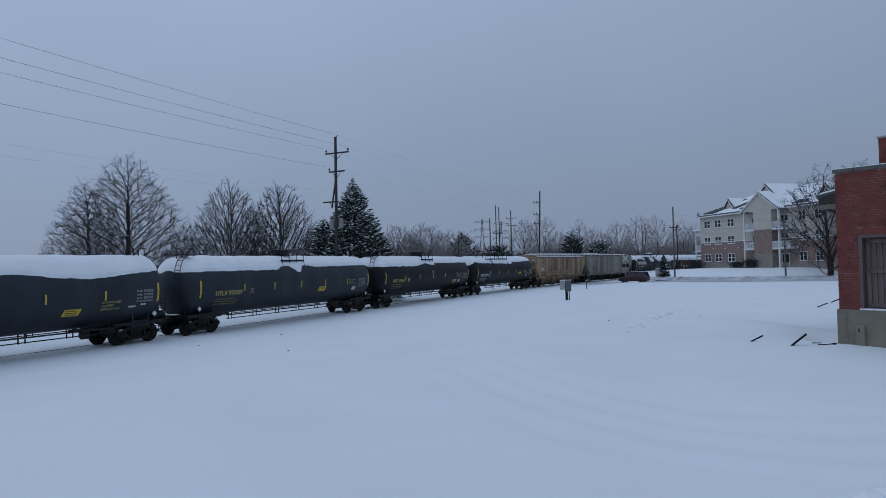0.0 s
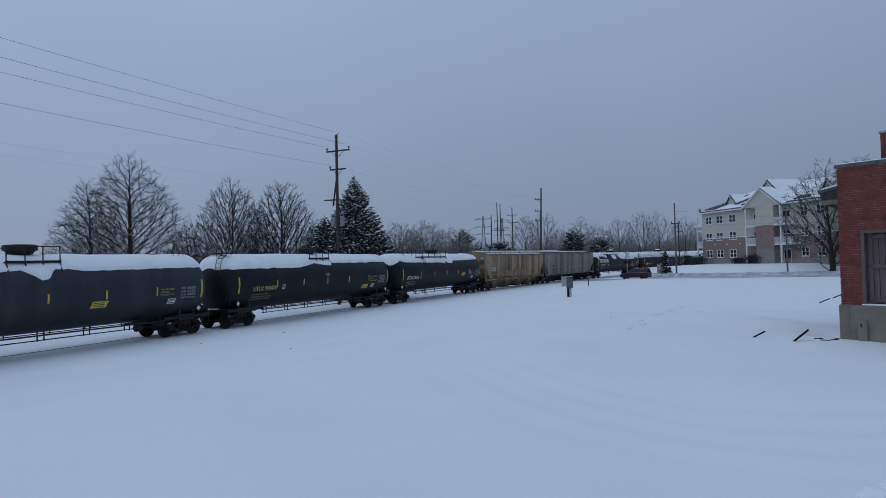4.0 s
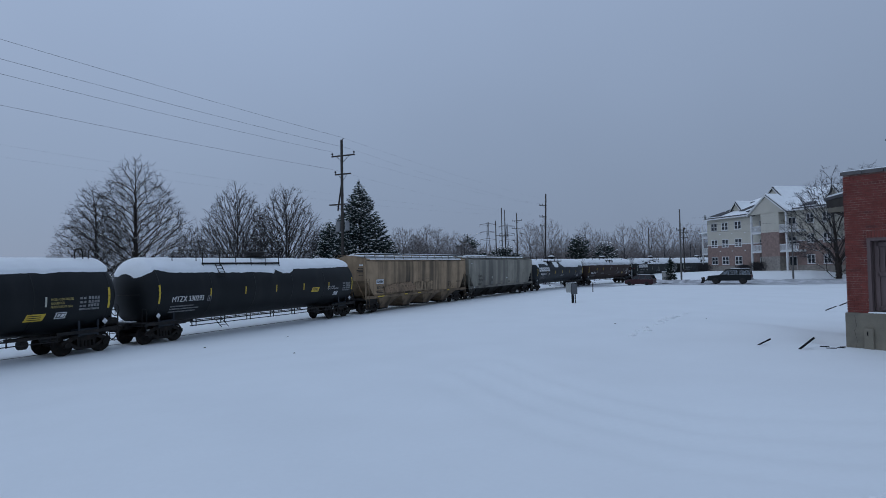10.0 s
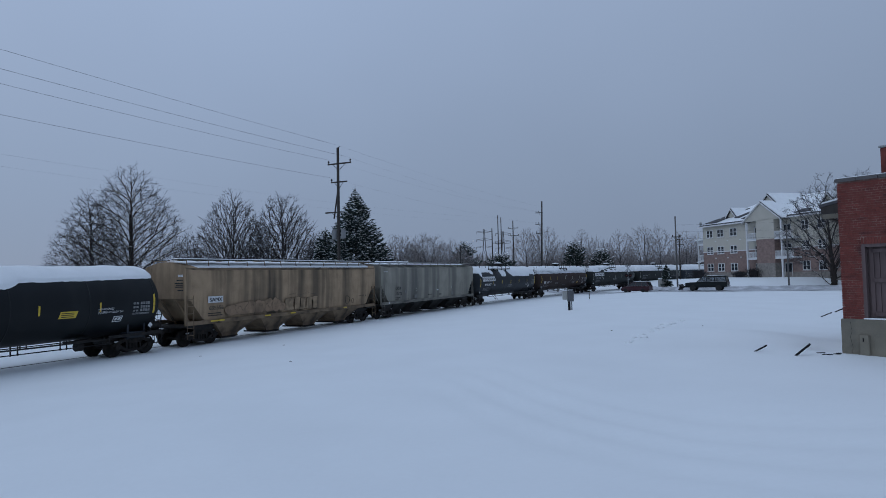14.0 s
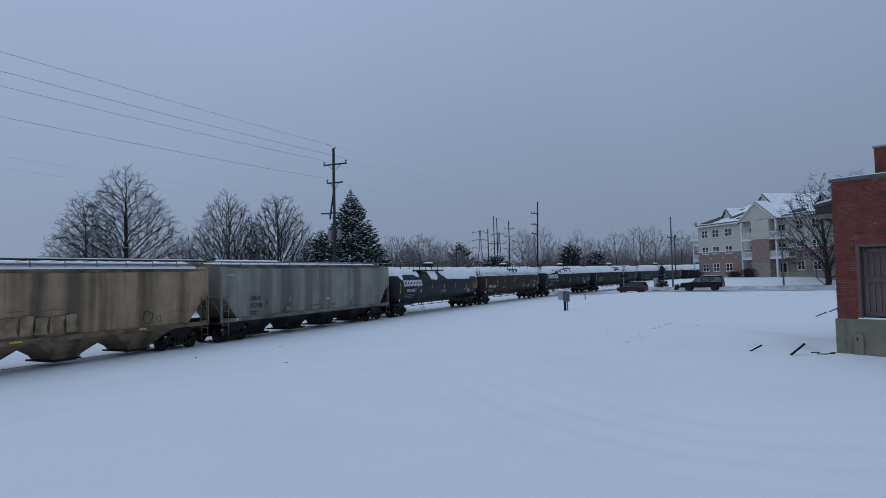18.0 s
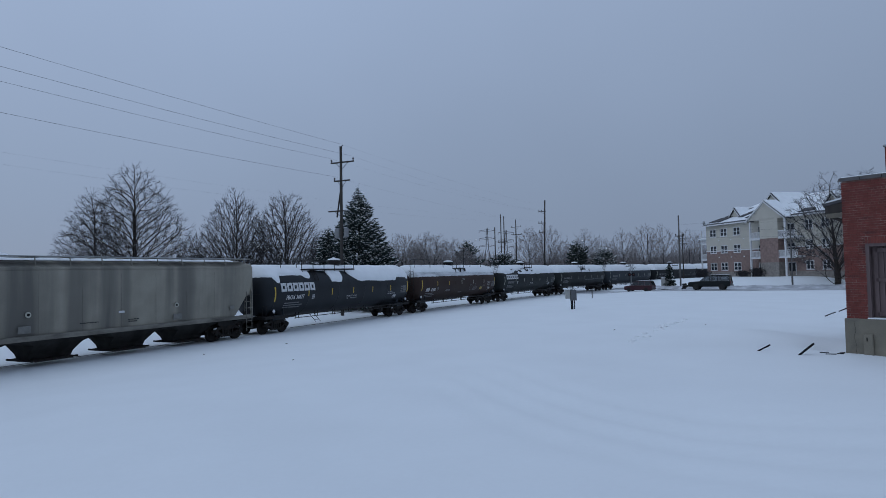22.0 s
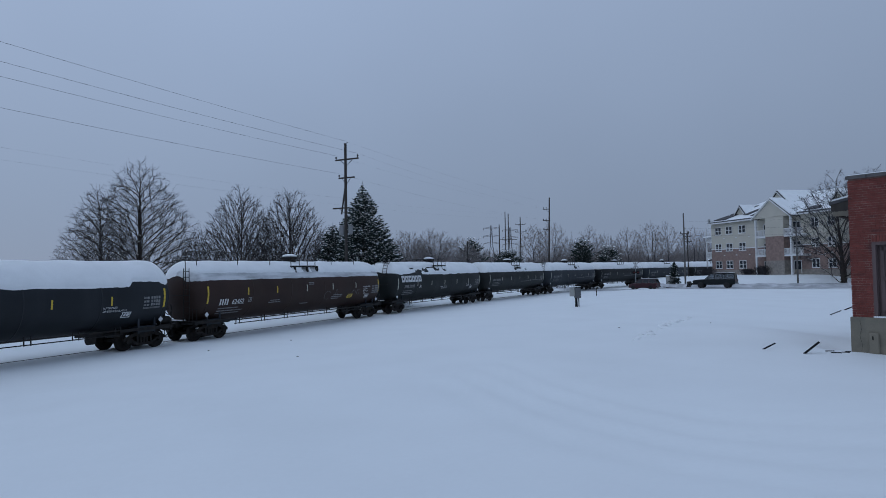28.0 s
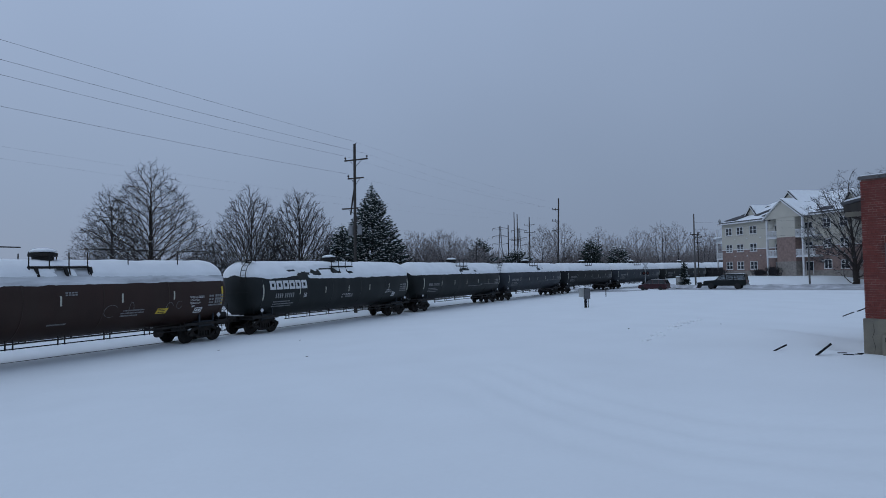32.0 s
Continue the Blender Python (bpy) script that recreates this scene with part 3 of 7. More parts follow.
def car_mark(car, text, x0, z0, h, w, mat, y=None):
    """The stencilled code and number, h high and w wide, on the tank or on a flat side at y; three passes of paint thicken its strokes."""
    vs, fs = letters(text, h / 0.72)
    xs = [v[0] for v in vs]
    k = w / (max(xs) - min(xs))
    s = R_T * math.asin((z0 - Z_T) / R_T)
    me = bpy.data.meshes.new("stencilled_words")
    pts, faces = [], []
    for i, dx in enumerate((-0.008, 0.0, 0.008)):
        n, up = len(pts), 0.0012 * i
        pts += [wrap(None, x0 + dx + v[0] * k, s + v[1], 0.007 + up) if y is None else (x0 + dx + v[0] * k, y - 0.012 - up, z0 + v[1]) for v in vs]
        faces += [tuple(n + j for j in f) for f in fs]
    me.from_pydata(pts, [], faces)
    mesh_part("stencilled_words", me, mat, car, "stencilled code and number")


def maker_mark(car, x0, z0, w, h):
    """The maker's mark as six plain slotted blocks."""
    n = 6
    for i in range(n):
        bm = B()
        a, b = x0 + i * w / n, x0 + (i + 0.86) * w / n
        patch(bm, a, b, z0, z0 + h * 0.3)
        patch(bm, a, b, z0 + h * 0.7, z0 + h)
        patch(bm, a, a + (b - a) * 0.3, z0 + h * 0.3, z0 + h * 0.7)
        patch(bm, b - (b - a) * 0.3, b, z0 + h * 0.3, z0 + h * 0.7)
        part("mark_block", bm, WHITE, car, "white block of a maker's mark")


def handrail(car, zt, x0=-6.4, x1=6.3):
    """The low rail along both sides under the tank, on double brackets."""
    for sy in (-1, 1):
        y = sy * 1.42
        shared("lower_rail", ("rail", x0, x1, zt, sy, 0), lambda bm: rod(bm, (x0, y, zt), (x1, y, zt), 0.038), STEEL, car)
        shared("lower_rail", ("rail", x0, x1, zt, sy, 1), lambda bm: rod(bm, (x0, y, zt - 0.2), (x1, y, zt - 0.2), 0.026), STEEL, car)
        k = 7
        for i in range(k):
            x = x0 + 0.25 + (x1 - x0 - 0.5) * i / (k - 1)
            for dx in (-0.14, 0.14):
                shared("rail_bracket", ("bracket", sy, zt), lambda bm: (rod(bm, (0, y, zt - 0.24), (0, y, zt + 0.16), 0.03),), STEEL, car, pose(x + dx, 0, 0))


def ladder_mesh(bm, pts, width, axis, rungs):
    off = Vector((width / 2, 0, 0)) if axis == "x" else Vector((0, width / 2, 0))
    for s in (-1, 1):
        chain(bm, [Vector(p) + off * s for p in pts], 0.022, 6)
    lens = [0]
    for a, b in zip(pts, pts[1:]):
        lens.append(lens[-1] + (Vector(b) - Vector(a)).length)
    for i in range(rungs):
        d = lens[-1] * (i + 0.5) / rungs
        j = max(k for k in range(len(lens) - 1) if lens[k] <= d)
        u = (d - lens[j]) / (lens[j + 1] - lens[j])
        c = Vector(pts[j]).lerp(Vector(pts[j + 1]), u)
        rod(bm, c - off, c + off, 0.016, 5)


def ends(car, paint, ladder_snow):
    """Draft sills, couplers, end sheets, saddles and small gear at both ends."""
    for s in (-1, 1):
        flip = pose(0, 0, 0, 0, 0, 0 if s > 0 else 180)
        shared("draft_sill", "draft_sill", lambda bm: box(bm, 5.6, 9.35, -0.24, 0.24, 0.78, 1.1, 0.02), STEEL, car, flip)
        shared("coupler", "coupler", coupler_mesh, TRUCK, car, flip @ pose(9.2, 0, 0))
        shared("air_hose", "hose", hose_mesh, RUBBER, car, flip @ pose(9.0, 0, 0))
        shared("end_sill", "end_sill", lambda bm: box(bm, 9.0, 9.16, -1.42, 1.42, 0.92, 1.08, 0.02), STEEL, car, flip)
        shared("end_walkway", "end_walk", lambda bm: box(bm, 8.3, 9.3, -1.4, 1.4, 1.085, 1.12), STEEL, car, flip)
        shared("walkway_snow", "walk_snow", lambda bm: box(bm, 8.9, 9.28, -0.9, 0.5, 1.124, 1.17, 0.02), CAP, car, flip)
        for sy in (-1, 1):
            shared("side_sill", ("side_sill", sy), lambda bm: box(bm, 6.2, 9.05, sy * 1.36 - 0.04, sy * 1.36 + 0.04, 0.95, 1.08), STEEL, car, flip)
            shared("grab_iron", ("grab", sy), lambda bm: chain(bm, [(9.05, sy * 1.4, 1.1), (9.05, sy * 1.4, 1.75), (9.2, sy * 1.25, 1.78), (9.2, sy * 1.25, 1.1)], 0.02), STEEL, car, flip)
            shared("step_ladder", ("stirrup", sy), lambda bm: chain(bm, [(8.65, sy * 1.4, 0.95), (8.65, sy * 1.42, 0.5), (9.1, sy * 1.42, 0.5), (9.1, sy * 1.4, 0.95)], 0.022), STEEL, car, flip)
        shared("saddle", "saddle", lambda bm: [prism(bm, [(x - 0.04, 0.8), (x + 0.04, 0.8), (x + 0.04, 1.9), (x - 0.04, 1.9)], y - 0.03, y + 0.03) for x in (7.3, 8.2) for y in (-1.22, 1.22)] + [box(bm, 7.3, 8.2, -1.25, 1.25, 0.85, 1.14)], paint, car, flip)
    shared("reservoir", "reservoir", lambda bm: lathe(bm, [(8.7, 0.08), (8.75, 0.2), (9.35, 0.2), (9.4, 0.08)], "x", 14), STEEL, car, pose(-0.1, -0.95, 1.32))
    shared("brake_wheel", "brake_wheel", lambda bm: [rod(bm, (9.42, 0.28 * math.cos(a * math.tau / 14), 0.28 * math.sin(a * math.tau / 14)), (9.42, 0.28 * math.cos((a + 1) * math.tau / 14), 0.28 * math.sin((a + 1) * math.tau / 14)), 0.02, 5) for a in range(14)] + [rod(bm, (9.42, -0.28, 0), (9.42, 0.28, 0), 0.014, 5), rod(bm, (9.42, 0, -0.28), (9.42, 0, 0.28), 0.014, 5), rod(bm, (9.1, 0, 0), (9.45, 0, 0), 0.03, 6)], STEEL, car, pose(0, -0.75, 1.85))
    shared("brake_stand", "brake_stand", lambda bm: box(bm, 9.1, 9.2, -0.8, -0.7, 1.1, 1.95), STEEL, car)
    if ladder_snow:
        pts = [(-9.16, -0.5, 3.0), (-9.14, -0.5, 3.55), (-8.98, -0.5, 3.95), (-8.6, -0.5, 4.28)]
        shared("head_ladder", "head_ladder", lambda bm: ladder_mesh(bm, [(p[0] - 0.1, p[1] - 0.25, p[2] + 0.1) for p in pts], 0.4, "y", 5), STEEL, car)
        for x in (-9.05, -8.3, 7.6, 8.25):
            shared("top_grab", ("top_grab", x), lambda bm: chain(bm, [(x, -0.5, 4.15), (x, -0.5, 4.6), (x + 0.1, -0.5, 4.74), (x + 0.28, -0.5, 4.74), (x + 0.38, -0.5, 4.6), (x + 0.38, -0.5, 4.2)], 0.028), STEEL, car)
        shared("top_step", "top_step", lambda bm: box(bm, -8.8, -8.35, -0.85, 0.85, 4.38, 4.42), STEEL, car)
    shared("head_grab", "head_grab", lambda bm: chain(bm, [(-9.2, -1.05, 2.5), (-9.42, -0.6, 2.5), (-9.5, 0.0, 2.5), (-9.42, 0.6, 2.5)], 0.018, 5), STEEL, car)
    shared("bottom_valve", "valve", lambda bm: (rod(bm, (4.9, -0.9, 0.7), (5.2, -0.9, 0.7), 0.2, 10), box(bm, 4.5, 5.6, -1.0, -0.6, 0.86, 0.98), rod(bm, (5.6, -1.2, 0.85), (6.3, -1.2, 0.85), 0.1, 8)), STEEL, car)


def top_works(car, style):
    """Protective housing, platform and rails on top."""
    if style == "short":
        x0, x1 = -1.25, 1.05
    elif style.startswith("long"):
        x0, x1 = -5.3, 1.0
    else:
        x0, x1 = -1.25, 1.3
    low = style in ("lid", "short_lid", "long_snow")
    shared("valve_housing", ("bonnet", low), lambda bm: lathe(bm, [(4.1, 0.36), (4.3, 0.4), (4.5, 0.56), (4.54, 0.66), (4.74, 0.66), (4.78, 0.6), (4.8, 0.2)] if not low else [(4.1, 0.42), (4.5, 0.42), (4.52, 0.56), (4.66, 0.56), (4.7, 0.4)], "z", 20), STEEL, car)
    if low or style == "long_snow":
        shared("housing_snow", ("lidsnow", low), lambda bm: lathe(bm, [(4.7, 0.46), (4.74, 0.52), (4.82, 0.42), (4.88, 0.2), (4.89, 0.03)], "z", 20), CAP, car, smooth=True)
    for sy in (-1, 1):
        y = sy * 1.14
        shared("platform_rim", ("rim", style, sy), lambda bm: (box(bm, x0, x1, y - 0.035, y + 0.035, 3.98, 4.08),), STEEL, car)
        shared("platform_deck", ("deck", style, sy), lambda bm: box(bm, x0, x1, min(sy * 0.55, y), max(sy * 0.55, y), 4.0, 4.03), STEEL, car)
        n = 6 if style.startswith("long") else 4
        for i in range(n):
            x = x0 + 0.04 + (x1 - x0 - 0.08) * i / (n - 1)
            shared("rail_post", ("post", sy), lambda bm: rod(bm, (0, y, 4.05), (0, y, 4.68), 0.026), STEEL, car, pose(x, 0, 0))
            shared("platform_strut", ("strut", sy), lambda bm: (rod(bm, (0, y, 4.0), (0, sy * 1.3, 3.55), 0.03),), STEEL, car, pose(x, 0, 0))
        if style != "lid":
            shared("top_rail", ("toprail", style, sy), lambda bm: chain(bm, [(x0, y, 4.68), (x1, y, 4.68)] , 0.024), STEEL, car)
    if style.startswith("long"):
        shared("top_rail", "long_tube", lambda bm: chain(bm, [(-7.0, -0.8, 4.15), (-7.0, -0.8, 4.62), (-6.85, -0.8, 4.76), (-5.55, -0.8, 4.76), (-5.4, -0.8, 4.62), (-5.4, -0.8, 4.1)], 0.026), STEEL, car)
        shared("middle_rail", "long_mid", lambda bm: chain(bm, [(x0, -1.14, 4.38), (x1, -1.14, 4.38)], 0.02), STEEL, car)
        shared("side_ladder", "side_ladder", lambda bm: ladder_mesh(bm, [(-4.2, -1.18, 4.0), (-4.2, -1.45, 3.6), (-4.2, -1.6, 3.25)], 0.42, "x", 4), STEEL, car)
        shared("hanging_ladder", "hang_ladder", lambda bm: ladder_mesh(bm, [(-4.3, -1.2, 1.0), (-4.0, -1.5, 0.45)], 0.5, "x", 2), STEEL, car)
    if style == "lid":
        shared("end_ladder", "lid_ladder", lambda bm: ladder_mesh(bm, [(-9.42, -1.05, 1.1), (-9.4, -1.05, 3.3), (-9.36, -1.0, 3.95)], 0.42, "y", 9), STEEL, car)
        for x in (-1.1, 0.1, 1.2):
            shared("platform_bracket", "lid_bracket", lambda bm: prism(bm, [(0, 4.05), (0.14, 4.05), (0.3, 3.45), (0.2, 3.45)], -1.32, -1.24), STEEL, car, pose(x, 0, 0))
        shared("top_rail", "longrail", lambda bm: chain(bm, [(-9.3, -0.9, 2.6), (-9.35, -0.9, 4.7), (-9.1, -0.9, 4.86), (-1.4, -0.9, 4.86)], 0.026), STEEL, car)
        shared("top_rail", "longrail2", lambda bm: chain(bm, [(1.3, -0.9, 4.86), (8.9, -0.9, 4.86), (9.1, -0.9, 4.7), (9.1, -0.9, 4.1)], 0.026), STEEL, car)
        for x in (-8.6, -5.6, -2.9, 3.4, 6.2):
            shared("rail_post", "tall_post", lambda bm: rod(bm, (0, -0.9, 3.95), (0, -0.9, 4.86), 0.024), STEEL, car, pose(x, 0, 0))


def tank_car(k, name_label, paint, edge, top, stripe, marks, spin, ladder=True, rail_z=0.93, snow=0.11, bare=(), frost=()):
    car = thing("tank_car", pose(0, 0, 0), name_label, "tank car", "cars of the freight train")
    shared("tank", ("tank", paint.name), tank_mesh, paint, car, pose(0, 0, Z_T), "long round steel tank", True)
    bm = B()
    snow_cap_mesh(bm, edge, k * 3.7, snow, bare=bare)
    part("snow_cap", bm, CAP, car, "thick snow lying on the tank", True)
    if frost:
        bm = B()
        snow_cap_mesh(bm, frost, k * 3.7 + 1.1, 0.012)
        part("frost_layer", bm, FROST, car, "thin greyish frosty snow below the deep snow", True)
    for x in (-CYL + 0.02, -5.1, -1.7, 1.7, 5.1, CYL - 0.02):
        shared("weld_band", ("ring", paint.name), ring_mesh, paint, car, pose(x, 0, Z_T), "", True)
    ends(car, paint, ladder)
    handrail(car, rail_z)
    top_works(car, top)
    for s in (-1, 1):
        truck(car, s * TRUCK_AT, spin)
    for x in (-5.5, -3.05, -0.2, 2.6, 5.4) if k == 7 else (-5.15, -2.5, 0.17, 2.85, 5.6):
        bm = B()
        up = 0.14 if k == 7 else 0.0
        patch(bm, x - 0.038, x + 0.038, 2.24 + up, 2.66 + up)
        part("reflector", bm, PALE if x > {2: -3, 7: -1}.get(k, 99) else stripe, car, "upright reflective strip")
    for s in (-1, 1):
        bm = B()
        patch(bm, s * (CYL - 0.03) - 0.05, s * (CYL - 0.03) + 0.05, 2.02, 2.95, n=6)
        part("end_reflector", bm, YELLOW if stripe is YELLOW or k == 7 else PALE, car, "long upright reflective strip")
    # hazard placards by the ends
    for s in (-1, 1):
        bm = B()
        prism(bm, [(-0.14, 1.42), (0, 1.28), (0.14, 1.42), (0, 1.56)], -1.44, -1.425)
        o = part("placard", bm, WHITE, car, "small white diamond placard")
        o.location.x = s * 8.4
        bm = B()
        box(bm, -0.02, 0.02, -1.425, -1.38, 1.1, 1.45)
        o = part("placard_holder", bm, STEEL, car)
        o.location.x = s * 8.4
    marks(car)
    CARS.append((car, CENTRES[k]))
    return car


def number_bars(car, x0, z0, h, mat, groups=(4, 6), w=2.0, lay=patch):
    """The car's owner code and number, as plain bars of their size."""
    tot = sum(groups) + 0.6
    x = x0
    for g in groups:
        bm = B()
        for i in range(g):
            lay(bm, x + i * w / tot, x + (i + 0.56) * w / tot, z0 + h * 0.06, z0 + h * 0.94)
        part("number_bars", bm, mat, car, "row of plain stencilled bars", kind="stuff")
        x += (g + 0.6) * w / tot


def small_lines(car, x, z, mat, lay=patch):
    mat = FAINT if mat is WHITE else INKF if mat is INKY else mat
    bars(car, "stencil_block", [(x, x + 1.5, z - 0.06, z, 9), (x, x + 1.9, z - 0.2, z - 0.14, 12), (x, x + 1.75, z - 0.34, z - 0.28, 11)], mat, lay, "small stencilled capacity lines")


def data_block(car, x, z, mat=FAINT, w=0.95):
    rows = [(x, x + w * 0.35, z - 0.12, z - 0.02, 2), (x, x + w * 0.35, z - 0.3, z - 0.2, 2), (x, x + w * 0.35, z - 0.46, z - 0.38, 2),
            (x + w * 0.42, x + w, z - 0.13, z, 4), (x + w * 0.42, x + w, z - 0.3, z - 0.18, 4), (x + w * 0.42, x + w, z - 0.46, z - 0.34, 4), (x, x + w, z - 0.6, z - 0.52, 8)]
    bars(car, "test_data_block", rows, mat, patch, "block of stencilled inspection data")


def yellow_panel(car, x, z, w=0.78, h=0.3):
    bars(car, "yellow_panel", [(x, x + w, z, z + h, 1)], YELLOW, patch, "slanted yellow notice panel", lean=0.09)
    bm = B()
    for i in range(3):
        patch(bm, x + 0.12, x + w - 0.1, z + 0.05 + i * 0.08, z + 0.08 + i * 0.08, lift=0.012)
    part("small_print", bm, INKB, car, "dark lines of small print")


def logo_box(car, x, z, w=0.46, h=0.27):
    bm = B()
    for a in ((x, x + w, z, z + 0.035), (x, x + w, z + h - 0.035, z + h), (x, x + 0.04, z, z + h), (x + w - 0.04, x + w, z, z + h), (x + 0.1, x + 0.2, z + 0.07, z + 0.2), (x + 0.25, x + 0.38, z + 0.07, z + 0.2)):
        patch(bm, *a, lean=0.05)
    part("framed_mark", bm, WHITE, car, "slanted framed mark")


def small_square(car, x, z, mat=WHITE):
    bm = B()
    for a in ((x, x + 0.26, z, z + 0.03), (x, x + 0.26, z + 0.24, z + 0.27), (x, x + 0.03, z, z + 0.27), (x + 0.23, x + 0.26, z, z + 0.27), (x + 0.1, x + 0.16, z + 0.07, z + 0.2)):
        patch(bm, *a)
    part("square_mark", bm, FAINT if mat is PALE else mat, car, "small framed square mark")


def marks_first(car):
    data_block(car, 7.25, 2.66)
    yellow_panel(car, 3.65, 1.64)
    words(car, ["NON-ODORIZED", "LIQUEFIED", "PETROLEUM GAS"], 5.45, 2.1, 0.15, INKY)
    bars(car, "stencil_block", [(6.9, 7.3, 1.82, 1.9, 3), (7.55, 7.85, 1.9, 1.98, 2)], WHITE, patch, "short stencilled lines")
    number_bars(car, -7.4, 2.02, 0.4, INKY)


def marks_b(car):
    car_mark(car, "UTLX 950309", -7.4, 2.07, 0.29, 2.05, INKY)
    small_lines(car, -7.35, 1.9, INKY)
    small_square(car, -4.62, 2.1, PALE)
    yellow_panel(car, 2.1, 1.88)
    words(car, ["NON-ODORIZED", "LIQUEFIED", "PETROLEUM GAS"], 5.8, 2.5, 0.13, INKY)
    data_block(car, 7.1, 2.62)
    logo_box(car, 6.3, 1.78)


def marks_c(car):
    car_mark(car, "UTLX 950474", -7.3, 2.08, 0.29, 2.05, INKY)
    small_lines(car, -7.35, 1.9, INKY)
    small_square(car, -4.65, 2.1)
    yellow_panel(car, 4.8, 1.66)
    words(car, ["NON-ODORIZED", "LIQUEFIED", "PETROLEUM GAS"], 5.8, 2.48, 0.15, INKY)
    bars(car, "stencil_block", [(0.0, 0.45, 2.88, 2.94, 4), (0.05, 0.45, 2.78, 2.84, 4)], INKY, patch, "small yellow stencilled lines")
    data_block(car, 7.08, 2.6)
    logo_box(car, 6.06, 1.7)


def marks_d(car):
    car_mark(car, "MTZX 330293", -7.7, 2.05, 0.3, 2.05, WHITE)
    small_lines(car, -7.7, 1.85, WHITE)
    small_square(car, -5.35, 2.0, PALE)
    yellow_panel(car, 3.68, 2.05)
    words(car, ["NON-ODORIZED", "LIQUEFIED PETROLEUM GAS"], 5.5, 2.3, 0.14, WHITE, 0.72)
    data_block(car, 7.3, 2.6)
    logo_box(car, 6.3, 1.72)


def marks_maker(car, code=""):
    maker_mark(car, -7.9, 2.62, 3.5, 0.54)
    if code:
        car_mark(car, code, -7.4, 2.1, 0.29, 1.75, WHITE)
    else:
        number_bars(car, -7.4, 2.08, 0.32, FAINT, (4, 5), 1.75)
    small_lines(car, -7.5, 1.9, WHITE)
    small_square(car, -4.75, 2.05)
    words(car, ["IN CASE OF EMERGENCY", "CALL"], -0.6, 2.0, 0.15, WHITE, 0.8)
    bars(car, "number_bars", [(-0.1, 0.75, 1.85, 1.94, 9)], FAINT, patch, "row of plain bars after the word call")
    words(car, ["NOT ODORIZED", "LIQUEFIED PETROLEUM GAS"], 5.2, 2.1, 0.14, WHITE, 0.68)
    data_block(car, 7.3, 2.6)
    logo_box(car, 6.2, 1.64)


def marks_brown(car):
    number_bars(car, -7.6, 1.86, 0.38, WHITE, (4,), 0.8)
    car_mark(car, "62462", -6.7, 1.89, 0.32, 0.9, WHITE)
    small_lines(car, -7.6, 1.72, WHITE)
    small_square(car, -5.45, 1.95, PALE)
    bars(car, "stencil_block", [(-3.6, -2.7, 1.92, 1.97, 7), (-3.7, -2.6, 1.8, 1.85, 9), (-0.6, 0.2, 1.56, 1.62, 6), (0.0, 0.55, 2.9, 2.96, 4), (0.0, 0.55, 2.8, 2.86, 4), (2.7, 3.8, 1.96, 2.02, 8), (2.6, 3.8, 1.84, 1.9, 9), (2.6, 3.5, 1.72, 1.78, 7)], FAINT, patch, "small stencilled lines")
    yellow_panel(car, 4.45, 1.72, 0.6, 0.26)
    words(car, ["NON ODORIZED", " LIQUEFIED", " PETROLEUM", "     GAS"], 6.35, 2.4, 0.15, WHITE, 0.8)
    data_block(car, 7.6, 2.54)
    logo_box(car, 6.75, 1.62)
    for cx, cz, rx, rz, a0, a1 in ((2.1, 2.0, 0.34, 0.3, 0.6, 5.2), (3.1, 2.05, 0.12, 0.34, -1.6, 3.6), (5.2, 2.0, 0.2, 0.26, 0.2, 4.4), (5.75, 2.1, 0.16, 0.2, 1.0, 6.0)):
        bm = B()
        chain(bm, [wrap(None, cx + rx * math.cos(a0 + (a1 - a0) * i / 14), R_T * math.asin((cz - Z_T) / R_T) + rz * math.sin(a0 + (a1 - a0) * i / 14), 0.004) for i in range(15)], 0.008, 4)
        part("chalk_scribble", bm, FAINT, car, "faint chalked loop")


def marks_plain(car):
    number_bars(car, -7.6, 2.22, 0.28, FAINT)
    small_lines(car, -7.6, 2.05, WHITE)
    data_block(car, 7.2, 2.6)
    bars(car, "stencil_block", [(0.6, 3.4, 2.0, 2.05, 16), (3.6, 3.95, 2.0, 2.2, 2), (4.4, 7.0, 2.1, 2.15, 14)], FAINT, patch, "small stencilled lines")


tank_car(0, "faded blue-black tank car with a snow-covered top", BLACK_OLD, [(-9.3, 3.45), (0, 3.55), (2, 3.5), (3.1, 3.35), (4.9, 3.22), (6, 3.3), (7.8, 3.48), (9.3, 3.6)], "short", YELLOW, marks_first, True)
tank_car(1, "faded blue-black tank car with snow and yellow strips", BLACK_OLD, [(-9.3, 3.42), (-2.0, 3.42), (-1.4, 3.62), (-0.7, 3.66), (-0.3, 3.42), (0.0, 3.2), (0.3, 3.25), (0.7, 3.66), (1.3, 3.7), (2.0, 3.55), (9.3, 3.62)], "short", YELLOW, marks_b, True)
tank_car(2, "glossy black tank car with snow and yellow lettering", BLACK_NEW, [(-9.3, 3.44), (-2.6, 3.42), (-1.4, 3.6), (-0.9, 3.7), (0.2, 3.5), (1.0, 3.45), (1.1, 3.7), (3, 3.64), (9.3, 3.68)], "short", YELLOW, marks_c, True)
tank_car(3, "black tank car with a long railed top platform and snow", BLACK_NEW, [(-9.3, 3.2), (-8.4, 3.75), (-7.6, 3.55), (-0.8, 3.45), (0.2, 3.35), (0.4, 3.62), (1.0, 3.35), (1.8, 3.4), (2.2, 3.6), (9.3, 3.72)], "long", YELLOW, marks_d, True, False)


